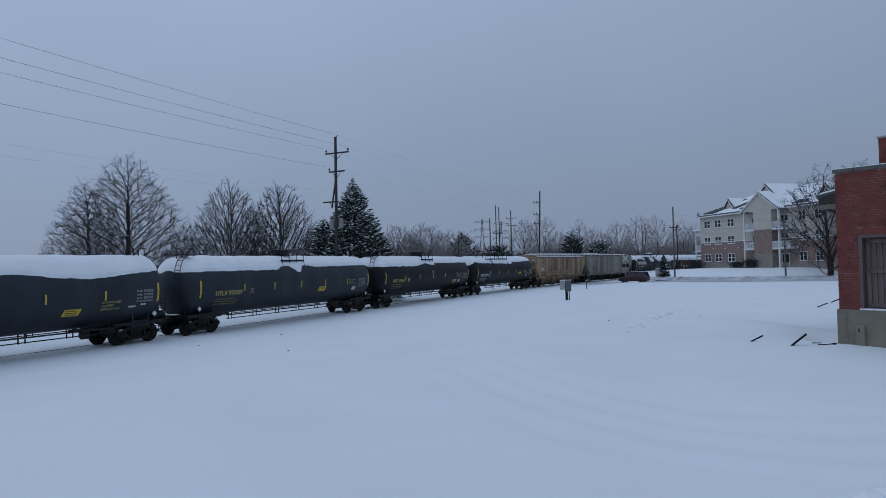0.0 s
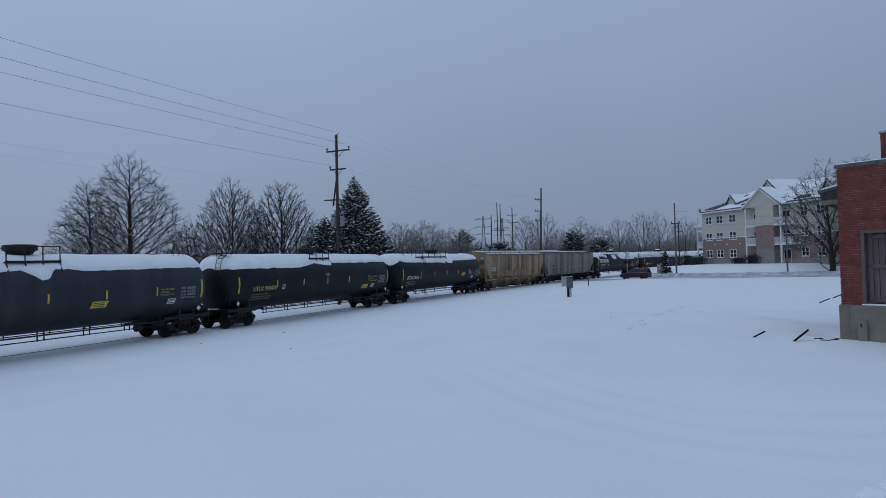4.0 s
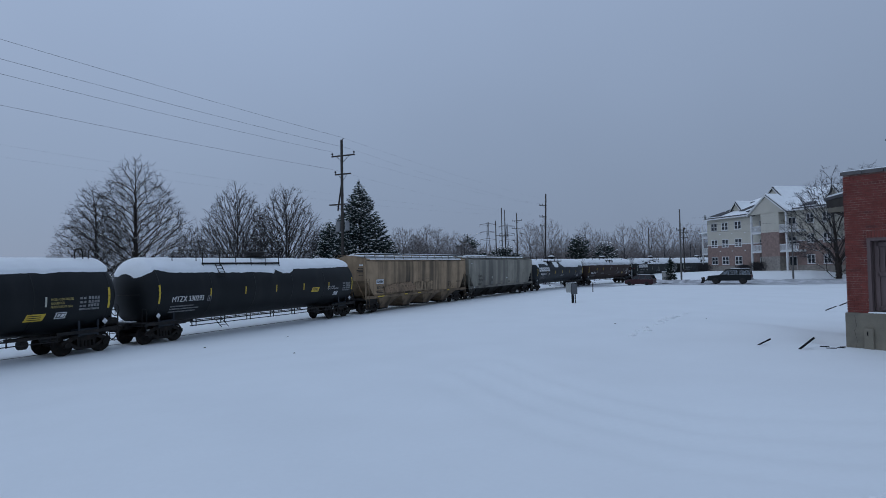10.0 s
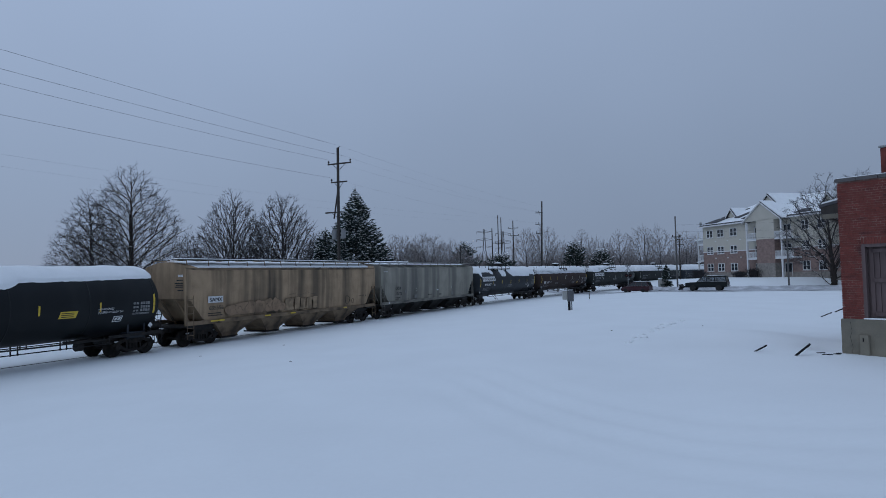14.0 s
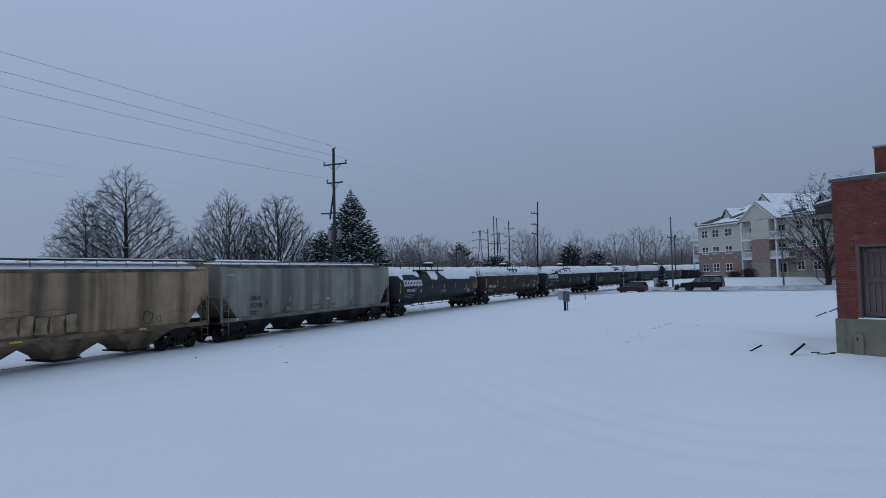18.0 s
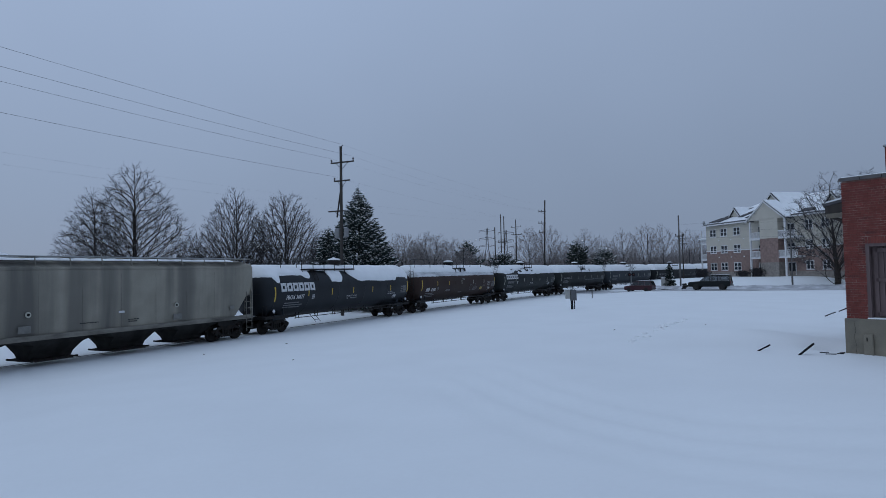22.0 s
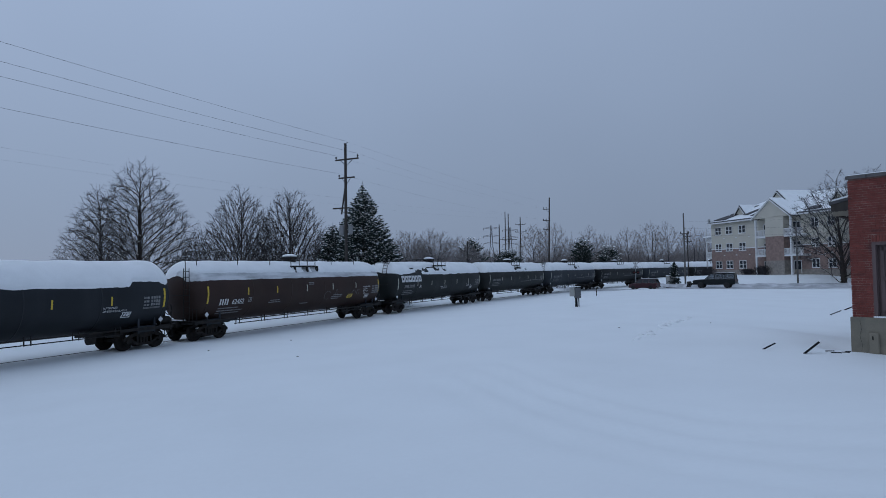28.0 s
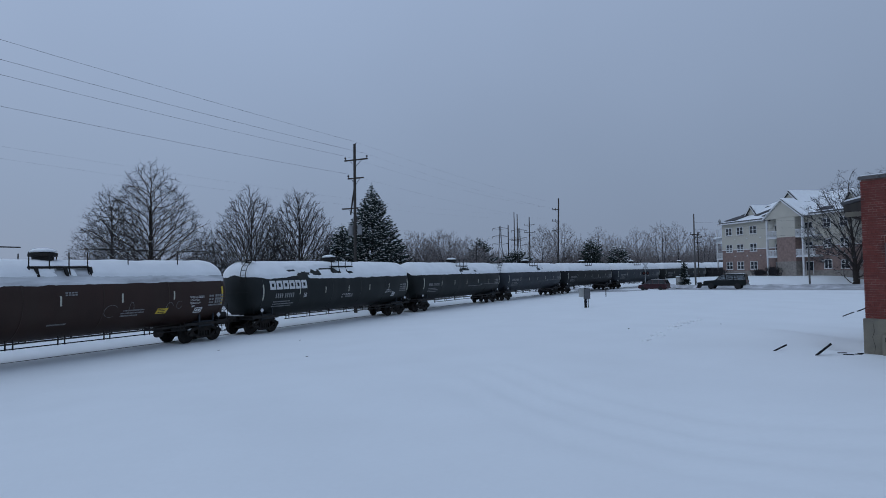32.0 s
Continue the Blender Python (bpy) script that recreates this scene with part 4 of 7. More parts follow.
def hopper_body_mesh(bm):
    sec = [(1.44, 0.0), (1.50, 0.25), (1.555, 0.5), (1.56, 0.7), (1.545, 0.84), (1.49, 0.875), (1.0, 0.935), (0.5, 0.985), (0.0, 1.0)]
    rings = []
    xs = [-9.4, -9.0, -8.6, -8.2, -7.9] + [x * 1.58 for x in range(-4, 5)] + [7.9, 8.2, 8.6, 9.0, 9.4]
    for x in xs:
        zb = 1.3 + 1.3 * step(np.array(abs(x)), 7.9, 9.3) if abs(x) > 7.9 else 1.3
        zb = float(zb)
        half = [(-y, zb + (4.58 - zb) * h) for y, h in sec]
        rings.append([bm.verts.new((x, y, z)) for y, z in half] + [bm.verts.new((x, -y, z)) for y, z in half[-2::-1]])
    n = len(rings[0])
    for a, b in zip(rings, rings[1:]):
        for k in range(n):
            bm.faces.new((a[k], b[k], b[(k + 1) % n], a[(k + 1) % n]))
    bm.faces.new(rings[0]), bm.faces.new(rings[-1][::-1])


def bay_mesh(bm, wide):
    rows = ((1.865, 1.45, 1.32), (1.74, 1.4, 1.2), (0.66, 0.84, 0.44), (0.6, 0.8, 0.3)) if wide else ((1.865, 1.44, 1.3), (1.08, 1.0, 0.9), (0.98, 0.5, 0.5), (0.92, 0.42, 0.28))
    rings = [[bm.verts.new((sx * x, sy * y, z)) for sx, sy in ((-1, -1), (1, -1), (1, 1), (-1, 1))] for x, y, z in rows]
    for a, b in zip(rings, rings[1:]):
        for k in range(4):
            bm.faces.new((a[k], b[k], b[(k + 1) % 4], a[(k + 1) % 4]))
    bm.faces.new(rings[-1][::-1]), bm.faces.new(rings[0])


def hopper_car(k, paint, label, marks, snow_roof):
    car = thing("hopper_car", pose(0, 0, 0), label, "hopper car", "cars of the freight train")
    shared("body", ("hopper", paint.name), hopper_body_mesh, paint, car)
    for x in np.linspace(-6.9, 6.5, 8) if paint is GREY else ():
        shared("side_seam", ("seam", paint.name), lambda bm: [prism(bm, [(-0.006, 1.4), (0.006, 1.4), (0.006, 3.9), (-0.006, 3.9)], s * 1.556 - 0.004, s * 1.556 + 0.004) for s in (-1, 1)], paint, car, pose(x, 0, 0))
    for s in (-1, 1):
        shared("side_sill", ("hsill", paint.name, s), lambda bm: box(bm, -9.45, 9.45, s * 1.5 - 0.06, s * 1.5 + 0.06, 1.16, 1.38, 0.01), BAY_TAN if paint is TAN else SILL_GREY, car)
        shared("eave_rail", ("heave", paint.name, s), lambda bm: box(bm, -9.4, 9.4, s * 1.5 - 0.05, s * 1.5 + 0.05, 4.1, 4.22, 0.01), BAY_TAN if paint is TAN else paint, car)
    for x in (-5.6, -1.87, 1.87, 5.6):
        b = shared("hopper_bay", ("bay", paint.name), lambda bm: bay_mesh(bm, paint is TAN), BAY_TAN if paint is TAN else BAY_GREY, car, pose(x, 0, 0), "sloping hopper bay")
        wd = 0.52 if paint is TAN else 0.85
        shared("outlet_gate", ("gate", wd), lambda bm: (box(bm, -wd, wd, -0.75, 0.75, 0.19, 0.3, 0.02), rod(bm, (-wd - 0.2, -0.72, 0.25), (wd + 0.2, -0.72, 0.25), 0.045), rod(bm, (-wd - 0.2, 0.72, 0.25), (wd + 0.2, 0.72, 0.25), 0.045), rod(bm, (-wd - 0.2, -0.9, 0.25), (-wd - 0.2, 0.9, 0.25), 0.05)), TRUCK, b)
    for s in (-1, 1):
        shared("stub_sill", ("hcentre", s), lambda bm: box(bm, min(s * 7.0, s * 9.3), max(s * 7.0, s * 9.3), -0.25, 0.25, 0.8, 1.15), STEEL, car)
    for s in (-1, 1):
        flip = pose(0, 0, 0, 0, 0, 0 if s > 0 else 180)
        shared("coupler", "coupler", coupler_mesh, TRUCK, car, flip @ pose(9.2, 0, 0))
        shared("air_hose", "hose", hose_mesh, RUBBER, car, flip @ pose(9.0, 0, 0))
        shared("end_platform", ("hplat", paint.name), lambda bm: box(bm, 8.2, 9.5, -1.5, 1.5, 1.06, 1.16, 0.01), STEEL, car, flip)
        shared("bolster_web", "hbolster", lambda bm: [prism(bm, [(7.2, 0.85), (8.4, 0.85), (9.2, 1.1), (7.0, 1.3)], y - 0.04, y + 0.04) for y in (-1.1, 1.1)], STEEL, car, flip)
        shared("end_frame", ("hframe", paint.name), lambda bm: [prism(bm, [(8.2, 1.16), (8.3, 1.16), (9.35, 2.62), (9.22, 2.62)], y - 0.05, y + 0.05) for y in (-0.55, 0.55)], paint, car, flip)
        for sy in (-1, 1):
            shared("corner_ladder", ("hlad", paint.name, sy), lambda bm: ladder_mesh(bm, [(9.15, sy * 1.56, 0.45), (9.15, sy * 1.56, 2.75)], 0.44, "x", 6), BAY_TAN if paint is TAN else SILL_GREY, car, flip)
            shared("corner_post", ("hpost", paint.name, sy), lambda bm: box(bm, 9.38, 9.46, sy * 1.5 - 0.04, sy * 1.5 + 0.04, 1.16, 4.2), paint, car, flip)
        shared("end_ladder", ("helad", paint.name), lambda bm: ladder_mesh(bm, [(9.44, -1.15, 1.16), (9.5, -1.15, 4.3)], 0.42, "y", 8), paint, car, flip)
        truck(car, s * 7.95, True)
    shared("brake_wheel", "brake_wheel_h", lambda bm: [rod(bm, (9.56, 0.28 * math.cos(a * math.tau / 14), 0.28 * math.sin(a * math.tau / 14)), (9.56, 0.28 * math.cos((a + 1) * math.tau / 14), 0.28 * math.sin((a + 1) * math.tau / 14)), 0.02, 5) for a in range(14)] + [rod(bm, (9.56, -0.28, 0), (9.56, 0.28, 0), 0.014, 5), rod(bm, (9.56, 0, -0.28), (9.56, 0, 0.28), 0.014, 5), rod(bm, (9.4, 0, 0), (9.58, 0, 0), 0.03, 6)], STEEL, car, pose(0, -0.5, 2.4))
    # roof: the running board on its brackets, hatches, and what snow stays there
    shared("running_board", ("runboard", snow_roof), lambda bm: [box(bm, -9.6, 9.6, y - 0.3, y + 0.3, 4.66, 4.7) for y in (-0.95, 0.95)], GALV if not snow_roof else STEEL, car)
    for x in np.linspace(-9.1, 9.1, 13):
        shared("board_bracket", ("rb_bracket", paint.name), lambda bm: chain(bm, [(0, -1.3, 4.22), (0, -1.22, 4.64), (0, 1.22, 4.64), (0, 1.3, 4.22)], 0.025, 5), paint, car, pose(x, 0, 0))
    for x in np.linspace(-7.5, 7.5, 10):
        shared("roof_hatch", "hatch", lambda bm: lathe(bm, [(4.5, 0.3), (4.66, 0.3), (4.68, 0.34), (4.72, 0.3)], "z", 12), GALV, car, pose(x, 0, 0))
    if snow_roof:
        shared("roof_snow", "roof_snow", lambda bm: snow_strip(bm, -9.3, 9.3, -1.49, 1.45, 4.25, 0.42, True), CAP, car, None, "snow lying on the roof", True)
        shared("board_snow", "board_snow", lambda bm: box(bm, -9.5, 9.5, -1.22, -0.68, 4.705, 4.76, 0.02), CAP, car)
    else:
        shared("board_snow", "board_snow2", lambda bm: snow_strip(bm, -9.2, -4.0, -1.2, -0.7, 4.69, 0.04), CAP, car, None, "thin snow on the running board", True)
        shared("roof_snow", "roof_snow2", lambda bm: snow_strip(bm, -9.2, 9.2, -0.6, 0.6, 4.52, 0.08), CAP, car, None, "thin snow on the roof", True)
    marks(car)
    CARS.append((car, CENTRES[k]))


def flat(y):
    return lambda bm, x0, x1, z0, z1, lean=0.0, **kw: plate(bm, x0, x1, z0, z1, y, lean=lean)


def marks_tan(car):
    y = -1.58
    lay = flat(y)
    bars(car, "white_panel", [(-7.95, -6.85, 2.3, 2.66, 1)], WHITE, lay, "white painted panel")
    car_mark(car, "SAMX", -7.85, 2.37, 0.22, 0.9, INKB, y - 0.014)
    car_mark(car, "635556", -7.9, 1.92, 0.22, 1.05, INKB, y)
    bars(car, "stencil_block", [(-7.95, -7.0, 1.7, 1.75, 6), (-7.95, -6.9, 1.58, 1.63, 7)], INKB, lay, "small stencilled lines")
    bm = B()
    box(bm, -9.412, -9.39, -1.3, -0.95, 3.76, 3.88)
    part("white_panel", bm, WHITE, car, "small white panel on the end sheet")
    bm = B()
    for i, (z, w) in enumerate(((3.56, 0.45), (3.4, 0.6), (3.3, 0.5), (3.2, 0.55), (3.02, 0.4))):
        box(bm, -9.411, -9.39, -1.3, -1.3 + w, z, z + 0.05)
    part("stencil_block", bm, INKB, car, "small stencilled lines on the end sheet")
    for x0, x1 in ((-7.75, -6.75), (-3.4, -2.9), (-1.0, -0.5), (5.0, 5.4)):
        bars(car, "reflector", [(x0, x1, 1.26, 1.34, 1)], YELLOW, flat(-1.565), "flat yellow reflective strip")
    # sprayed lettering shapes along the lower side: soft bubbles, then angular pale ones
    rnd = random.Random(5)
    x = -6.7
    for i, (w, h) in enumerate(((1.0, 0.62), (1.15, 0.75), (0.9, 0.78), (0.95, 0.8), (1.05, 0.82), (0.75, 0.86), (0.7, 0.55))):
        spray(car, bubble(x + w / 2, 1.5 + h / 2, w * 0.54, h * 0.5, rnd), y - 0.003 * (i % 2), BUBBLE)
        if i % 3 != 1:
            outline(car, bubble(x + w * 0.55, 1.5 + h * 0.6, w * 0.13, h * 0.09, rnd)[: 30 if i % 2 else 17], y - 0.006, 0.008, i % 2)
        else:
            outline(car, [(x + w * (0.2 + 0.06 * q), 1.5 + h * (0.5 + 0.18 * math.sin(q * 0.8))) for q in range(11)], y - 0.006, 0.008, False)
        x += w * 0.78
    for i, w in enumerate((0.95, 0.6, 0.6, 0.7, 0.55)):
        z1 = 2.25 + rnd.uniform(-0.05, 0.08)
        pts = [(x + w * a + 0.04 * rnd.random(), 1.5 + (z1 - 1.5) * b) for a, b in ((0, 0.02), (0.5, -0.02), (0.98, 0.03), (0.9, 0.45), (1.04, 0.96), (0.6, 1.02), (0.06, 0.94), (0.1, 0.5))]
        spray(car, pts, y - 0.003 * (i % 2), PALESPRAY)
        x += w * 1.02
    outline(car, bubble(5.5, 1.85, 0.28, 0.3, rnd), y, 0.014)
    outline(car, bubble(6.15, 1.75, 0.14, 0.16, rnd), y, 0.012)
    line = B()
    chain(line, [(-1.1 + 0.4 * i, y, 2.5 + 0.04 * math.sin(i * 1.7)) for i in range(8)], 0.008, 4)
    part("paint_scrawl", line, INKB, car, "thin wavering sprayed line")
    scribble = B()
    for i in range(5):
        chain(scribble, [(7.0 + 0.22 * i + 0.1 * rnd.random(), y, 2.0 + 0.18 * rnd.random()) for _ in range(5)], 0.01, 4)
    part("paint_scrawl", scribble, INKB, car, "small dark sprayed scribble")


def bubble(cx, cz, rx, rz, rnd):
    """A soft closed shape with a wavering rim."""
    p, q = rnd.uniform(0, 6), rnd.uniform(0, 6)
    return [(cx + rx * (1 + 0.10 * math.sin(2 * a + p) + 0.07 * math.sin(3 * a + q)) * math.cos(a), cz + rz * (1 + 0.08 * math.sin(3 * a + q) + 0.06 * math.sin(4 * a + p)) * math.sin(a)) for a in (k * math.tau / 30 for k in range(30))]


def outline(car, pts, y, r, closed=True):
    bm = B()
    chain(bm, [(x, y, z) for x, z in (pts + pts[:1] if closed else pts)], r, 4)
    return part("paint_scrawl", bm, STEEL, car, "dark sprayed outline")


def spray(car, pts, y, mat):
    """A thin field of spray paint with a dark outline round it."""
    bm = B()
    bm.faces.new([bm.verts.new((x, y - 0.004, z)) for x, z in pts])
    part("paint_field", bm, mat, car, "faded field of spray paint")
    outline(car, pts, y - 0.004, 0.0045)


def marks_grey(car):
    lay = flat(-1.58)
    car_mark(car, "CRDX", -7.2, 2.33, 0.28, 0.95, INKB, -1.58)
    car_mark(car, "15778", -7.25, 1.88, 0.27, 1.0, INKB, -1.58)
    bars(car, "stencil_block", [(-7.25, -6.4, 1.64, 1.68, 6), (-7.25, -6.5, 1.52, 1.56, 5), (-1.3, -0.4, 1.7, 1.74, 7), (1.1, 1.7, 1.7, 1.74, 4), (1.1, 1.6, 1.6, 1.64, 4)], INKB, lay, "small stencilled lines")
    for x in (-3.5, 3.9):
        bm = B()
        lathe(bm, [(-1.6, 0.12), (-1.57, 0.12)], "y", 16)
        o = part("round_decal", bm, PALE, car, "round white decal")
        o.location = (x, 0.005, 2.25)
        bm = B()
        lathe(bm, [(-1.612, 0.06), (-1.6, 0.06)], "y", 12)
        o = part("decal_core", bm, BAY_GREY, car)
        o.location = (x, 0.005, 2.25)
    print_grey = material("faded_print", (0.17, 0.168, 0.155), 0.8, scale=6, bump=0)
    for row in ((-5.6, -5.3, 2.0, 2.3, 1), (-3.9, -3.4, 1.5, 1.8, 1), (3.7, 4.2, 1.5, 1.8, 1), (7.6, 7.9, 1.8, 2.0, 1)):
        bars(car, "dark_patch", [row], print_grey, lay, "faded grey stencil patch")
    bars(car, "reflector", [(-8.3, -8.15, 1.22, 1.34, 1), (0.6, 0.9, 2.05, 2.15, 1)], WHITE, flat(-1.57), "pale reflective strip")
    bm = B()
    plate(bm, -9.0, -8.4, 3.86, 3.9, -1.56)
    part("white_dash", bm, WHITE, car, "thin white painted dash")


hopper_car(4, TAN, "stained tan covered hopper with sprayed scrawls", marks_tan, True)
hopper_car(5, GREY, "weathered grey covered hopper with streaked sides", marks_grey, False)
LOW = [(-9.3, 3.22), (9.3, 3.2)]
tank_car(6, "black tank car with a large white maker's mark", BLACK_BLUE, [(-9.3, 3.55), (-8.5, 3.55), (-8.15, 3.1), (-7.95, 3.15), (-7.8, 3.62), (-5.5, 3.62), (-5.1, 3.4), (-4.75, 3.42), (-4.65, 3.95), (-2.6, 3.95), (-2.45, 3.12), (-1.1, 3.06), (-1.0, 3.92), (-0.1, 3.9), (0.1, 3.55), (0.6, 3.3), (0.9, 3.12), (3, 3.08), (6.6, 3.04), (6.7, 3.3), (8.3, 3.28), (8.4, 3.1), (9.3, 3.2)], "long_snow", YELLOW, lambda car: marks_maker(car, "PROX 34677"), True, False, 1.06)
long_car = tank_car(7, "rusty brown tank car with full-length top rails", BROWN, [(-9.3, 3.8), (-8.4, 3.62), (-1.2, 3.6), (1.6, 3.55), (9.3, 3.5)], "lid", YELLOW, marks_brown, True, False, 0.98, 0.13, ((0.1, 3.75, 0.35, 0.2), (1.0, 3.75, 0.3, 0.2)), frost=LOW)
long_car.scale.x = 1.02
tank_car(8, "dark green-black tank car with a white maker's mark", GREEN_BLACK, [(-9.3, 3.45), (-8, 3.28), (-7.4, 3.3), (-6.0, 3.34), (-5.2, 3.42), (-3.8, 3.25), (0, 3.18), (9.3, 3.22)], "short_lid", PALE, marks_maker, True, True, 0.98, 0.15, ((-5.6, 3.75, 0.55, 0.13), (-4.5, 3.55, 0.6, 0.2), (-3.2, 3.62, 0.6, 0.22), (-2.0, 3.85, 1.3, 0.1), (-1.0, 3.62, 0.8, 0.14), (0.7, 3.6, 0.5, 0.16)))
tank_car(9, "dark tank car with deep snow and small lettering", GREEN_BLACK, LOW, "short_lid", PALE, marks_plain, False, False, 0.95, 0.14, ((-0.6, 3.55, 0.5, 0.2), (0.6, 3.7, 0.9, 0.16), (2.6, 3.5, 0.4, 0.15)))
tank_car(10, "grey-black tank car with deep snow along its top", BLACK_OLD, LOW, "short_lid", PALE, marks_plain, False, True, 0.95, 0.14, ((1.2, 3.6, 0.7, 0.25), (2.4, 3.7, 0.5, 0.2)))
for k, paint in ((11, BLACK_NEW), (12, BLACK_OLD), (13, GREEN_BLACK), (14, BLACK_NEW), (15, BLACK_OLD)):
    tank_car(k, "black tank car with deep snow along its top", paint, LOW, "short_lid", PALE, marks_plain, False, False, 0.95, 0.14)


# ---- trees ----
def tube(vs, fs, a, b, ra, rb, n):
    """Adds one tapered piece of a branch to the lists."""
    d = (b - a)
    if d.length < 1e-6:
        return
    d.normalize()
    x = d.orthogonal().normalized()
    y = d.cross(x)
    k0 = len(vs)
    for c, r in ((a, ra), (b, rb)):
        for k in range(n):
            t = k * math.tau / n
            vs.append(tuple(c + x * (math.cos(t) * r) + y * (math.sin(t) * r)))
    for k in range(n):
        fs.append((k0 + k, k0 + (k + 1) % n, k0 + n + (k + 1) % n, k0 + n + k))


def sticks(A, B, ra, rb, n):
    """Many tapered pieces of branches at once: points and faces."""
    A, B, ra, rb = np.asarray(A, float), np.asarray(B, float), np.asarray(ra, float), np.asarray(rb, float)
    d = B - A
    d /= np.maximum(np.linalg.norm(d, axis=1), 1e-6)[:, None]
    ref = np.where(np.abs(d[:, 2:3]) > 0.8, np.array([[1.0, 0, 0]]), np.array([[0, 0, 1.0]]))
    x = np.cross(d, ref)
    x /= np.linalg.norm(x, axis=1)[:, None]
    y = np.cross(d, x)
    ang = np.arange(n) * math.tau / n
    ring = x[:, None] * np.cos(ang)[None, :, None] + y[:, None] * np.sin(ang)[None, :, None]
    v = np.concatenate([A[:, None] + ring * ra[:, None, None], B[:, None] + ring * rb[:, None, None]], 1).reshape(-1, 3)
    k = np.arange(n)
    f = np.stack([k, (k + 1) % n, n + (k + 1) % n, n + k], 1)
    f = (np.arange(len(A)) * 2 * n)[:, None, None] + f[None]
    return v, f.reshape(-1, 4)


def stick_part(name, sets, mat, parent, label, kind=""):
    """One mesh of several sets of sticks."""
    vs, fs, k = [], [], 0
    for v, f in sets:
        vs.append(v), fs.append(f + k)
        k += len(v)
    if not k:
        return None
    me = bpy.data.meshes.new(name)
    me.from_pydata(np.concatenate(vs).tolist(), [], np.concatenate(fs).tolist())
    return mesh_part(name, me, mat, parent, label, kind=kind)


def grow(gen, height, wide, middle, low, lean, trunk, count, ln, power, stems, rise):
    """A branching frame that reaches out for light all through a domed crown: places, parents and directions of its joints."""
    z = low + (1 - low) * gen.random(count * 3)
    k = np.clip((z - middle) / (1 - middle), 0, 1)
    rim = np.where(z > middle, (1 - k ** power) ** 0.75, 0.72 + 0.28 * (z - low) / max(middle - low, 1e-3))
    keep = gen.random(count * 3) < rim ** 1.6
    z, rim = z[keep][:count], rim[keep][:count]
    r = rim * wide * gen.random(len(z)) ** 0.42
    th = gen.random(len(z)) * math.tau
    z = z * height
    goal = np.stack([r * np.cos(th) + lean[0] * z, r * np.sin(th) + lean[1] * z, z - rise * r], 1)
    P, par, D = [], [], []
    for s in range(stems):
        foot = np.array([gen.uniform(-0.25, 0.25), gen.uniform(-0.25, 0.25), 0.0]) * (stems > 1)
        tilt = np.array([lean[0], lean[1], 1.0]) + np.array([gen.uniform(-0.2, 0.2), gen.uniform(-0.2, 0.2), 0]) * (stems > 1)
        n = max(2, int(trunk * height / ln))
        for i in range(n + 1):
            p = foot + tilt * (trunk * height * i / n)
            if 0 < i:
                p[:2] += gen.normal(0, 0.025, 2)
            P.append(p), par.append(len(P) - 2 if i else -1), D.append(tilt / np.linalg.norm(tilt))
    P, par, D = np.array(P), list(par), np.array(D)
    kids = np.zeros(len(P), int)
    dist = np.linalg.norm(goal[:, None] - P[None], axis=2)
    dist[:, P[:, 2] < low * height * 0.7] += 50
    near, nd = dist.argmin(1), dist.min(1)
    for turn in range(160):
        if not len(goal):
            break
        acc = np.zeros_like(P)
        way = goal - P[near]
        way /= np.maximum(np.linalg.norm(way, axis=1), 1e-6)[:, None]
        np.add.at(acc, near, way)
        idx = np.unique(near)
        idx = idx[kids[idx] < 3]
        if not len(idx):
            break
        d = acc[idx]
        d /= np.maximum(np.linalg.norm(d, axis=1), 1e-6)[:, None]
        d = d + 0.8 * D[idx] + gen.normal(0, 0.07, d.shape)
        d /= np.linalg.norm(d, axis=1)[:, None]
        q = P[idx] + d * ln
        kids[idx] += 1
        k0 = len(P)
        P, D = np.concatenate([P, q]), np.concatenate([D, d])
        par += idx.tolist()
        kids = np.concatenate([kids, np.zeros(len(q), int)])
        dn = np.linalg.norm(goal[:, None] - q[None], axis=2)
        j, m = dn.argmin(1), dn.min(1)
        closer = m < nd
        near, nd = np.where(closer, k0 + j, near), np.where(closer, m, nd)
        stay = nd > ln * 1.35
        goal, near, nd = goal[stay], near[stay], nd[stay]
    # back from the space in which the limbs were level to the one in which they rise
    P[:, 2] += rise * np.hypot(P[:, 0] - lean[0] * P[:, 2], P[:, 1] - lean[1] * P[:, 2])
    par = np.array(par)
    D = np.where((par >= 0)[:, None], P - P[np.maximum(par, 0)], np.array([[0, 0, 1.0]]))
    return P, par, D / np.maximum(np.linalg.norm(D, axis=1), 1e-6)[:, None]


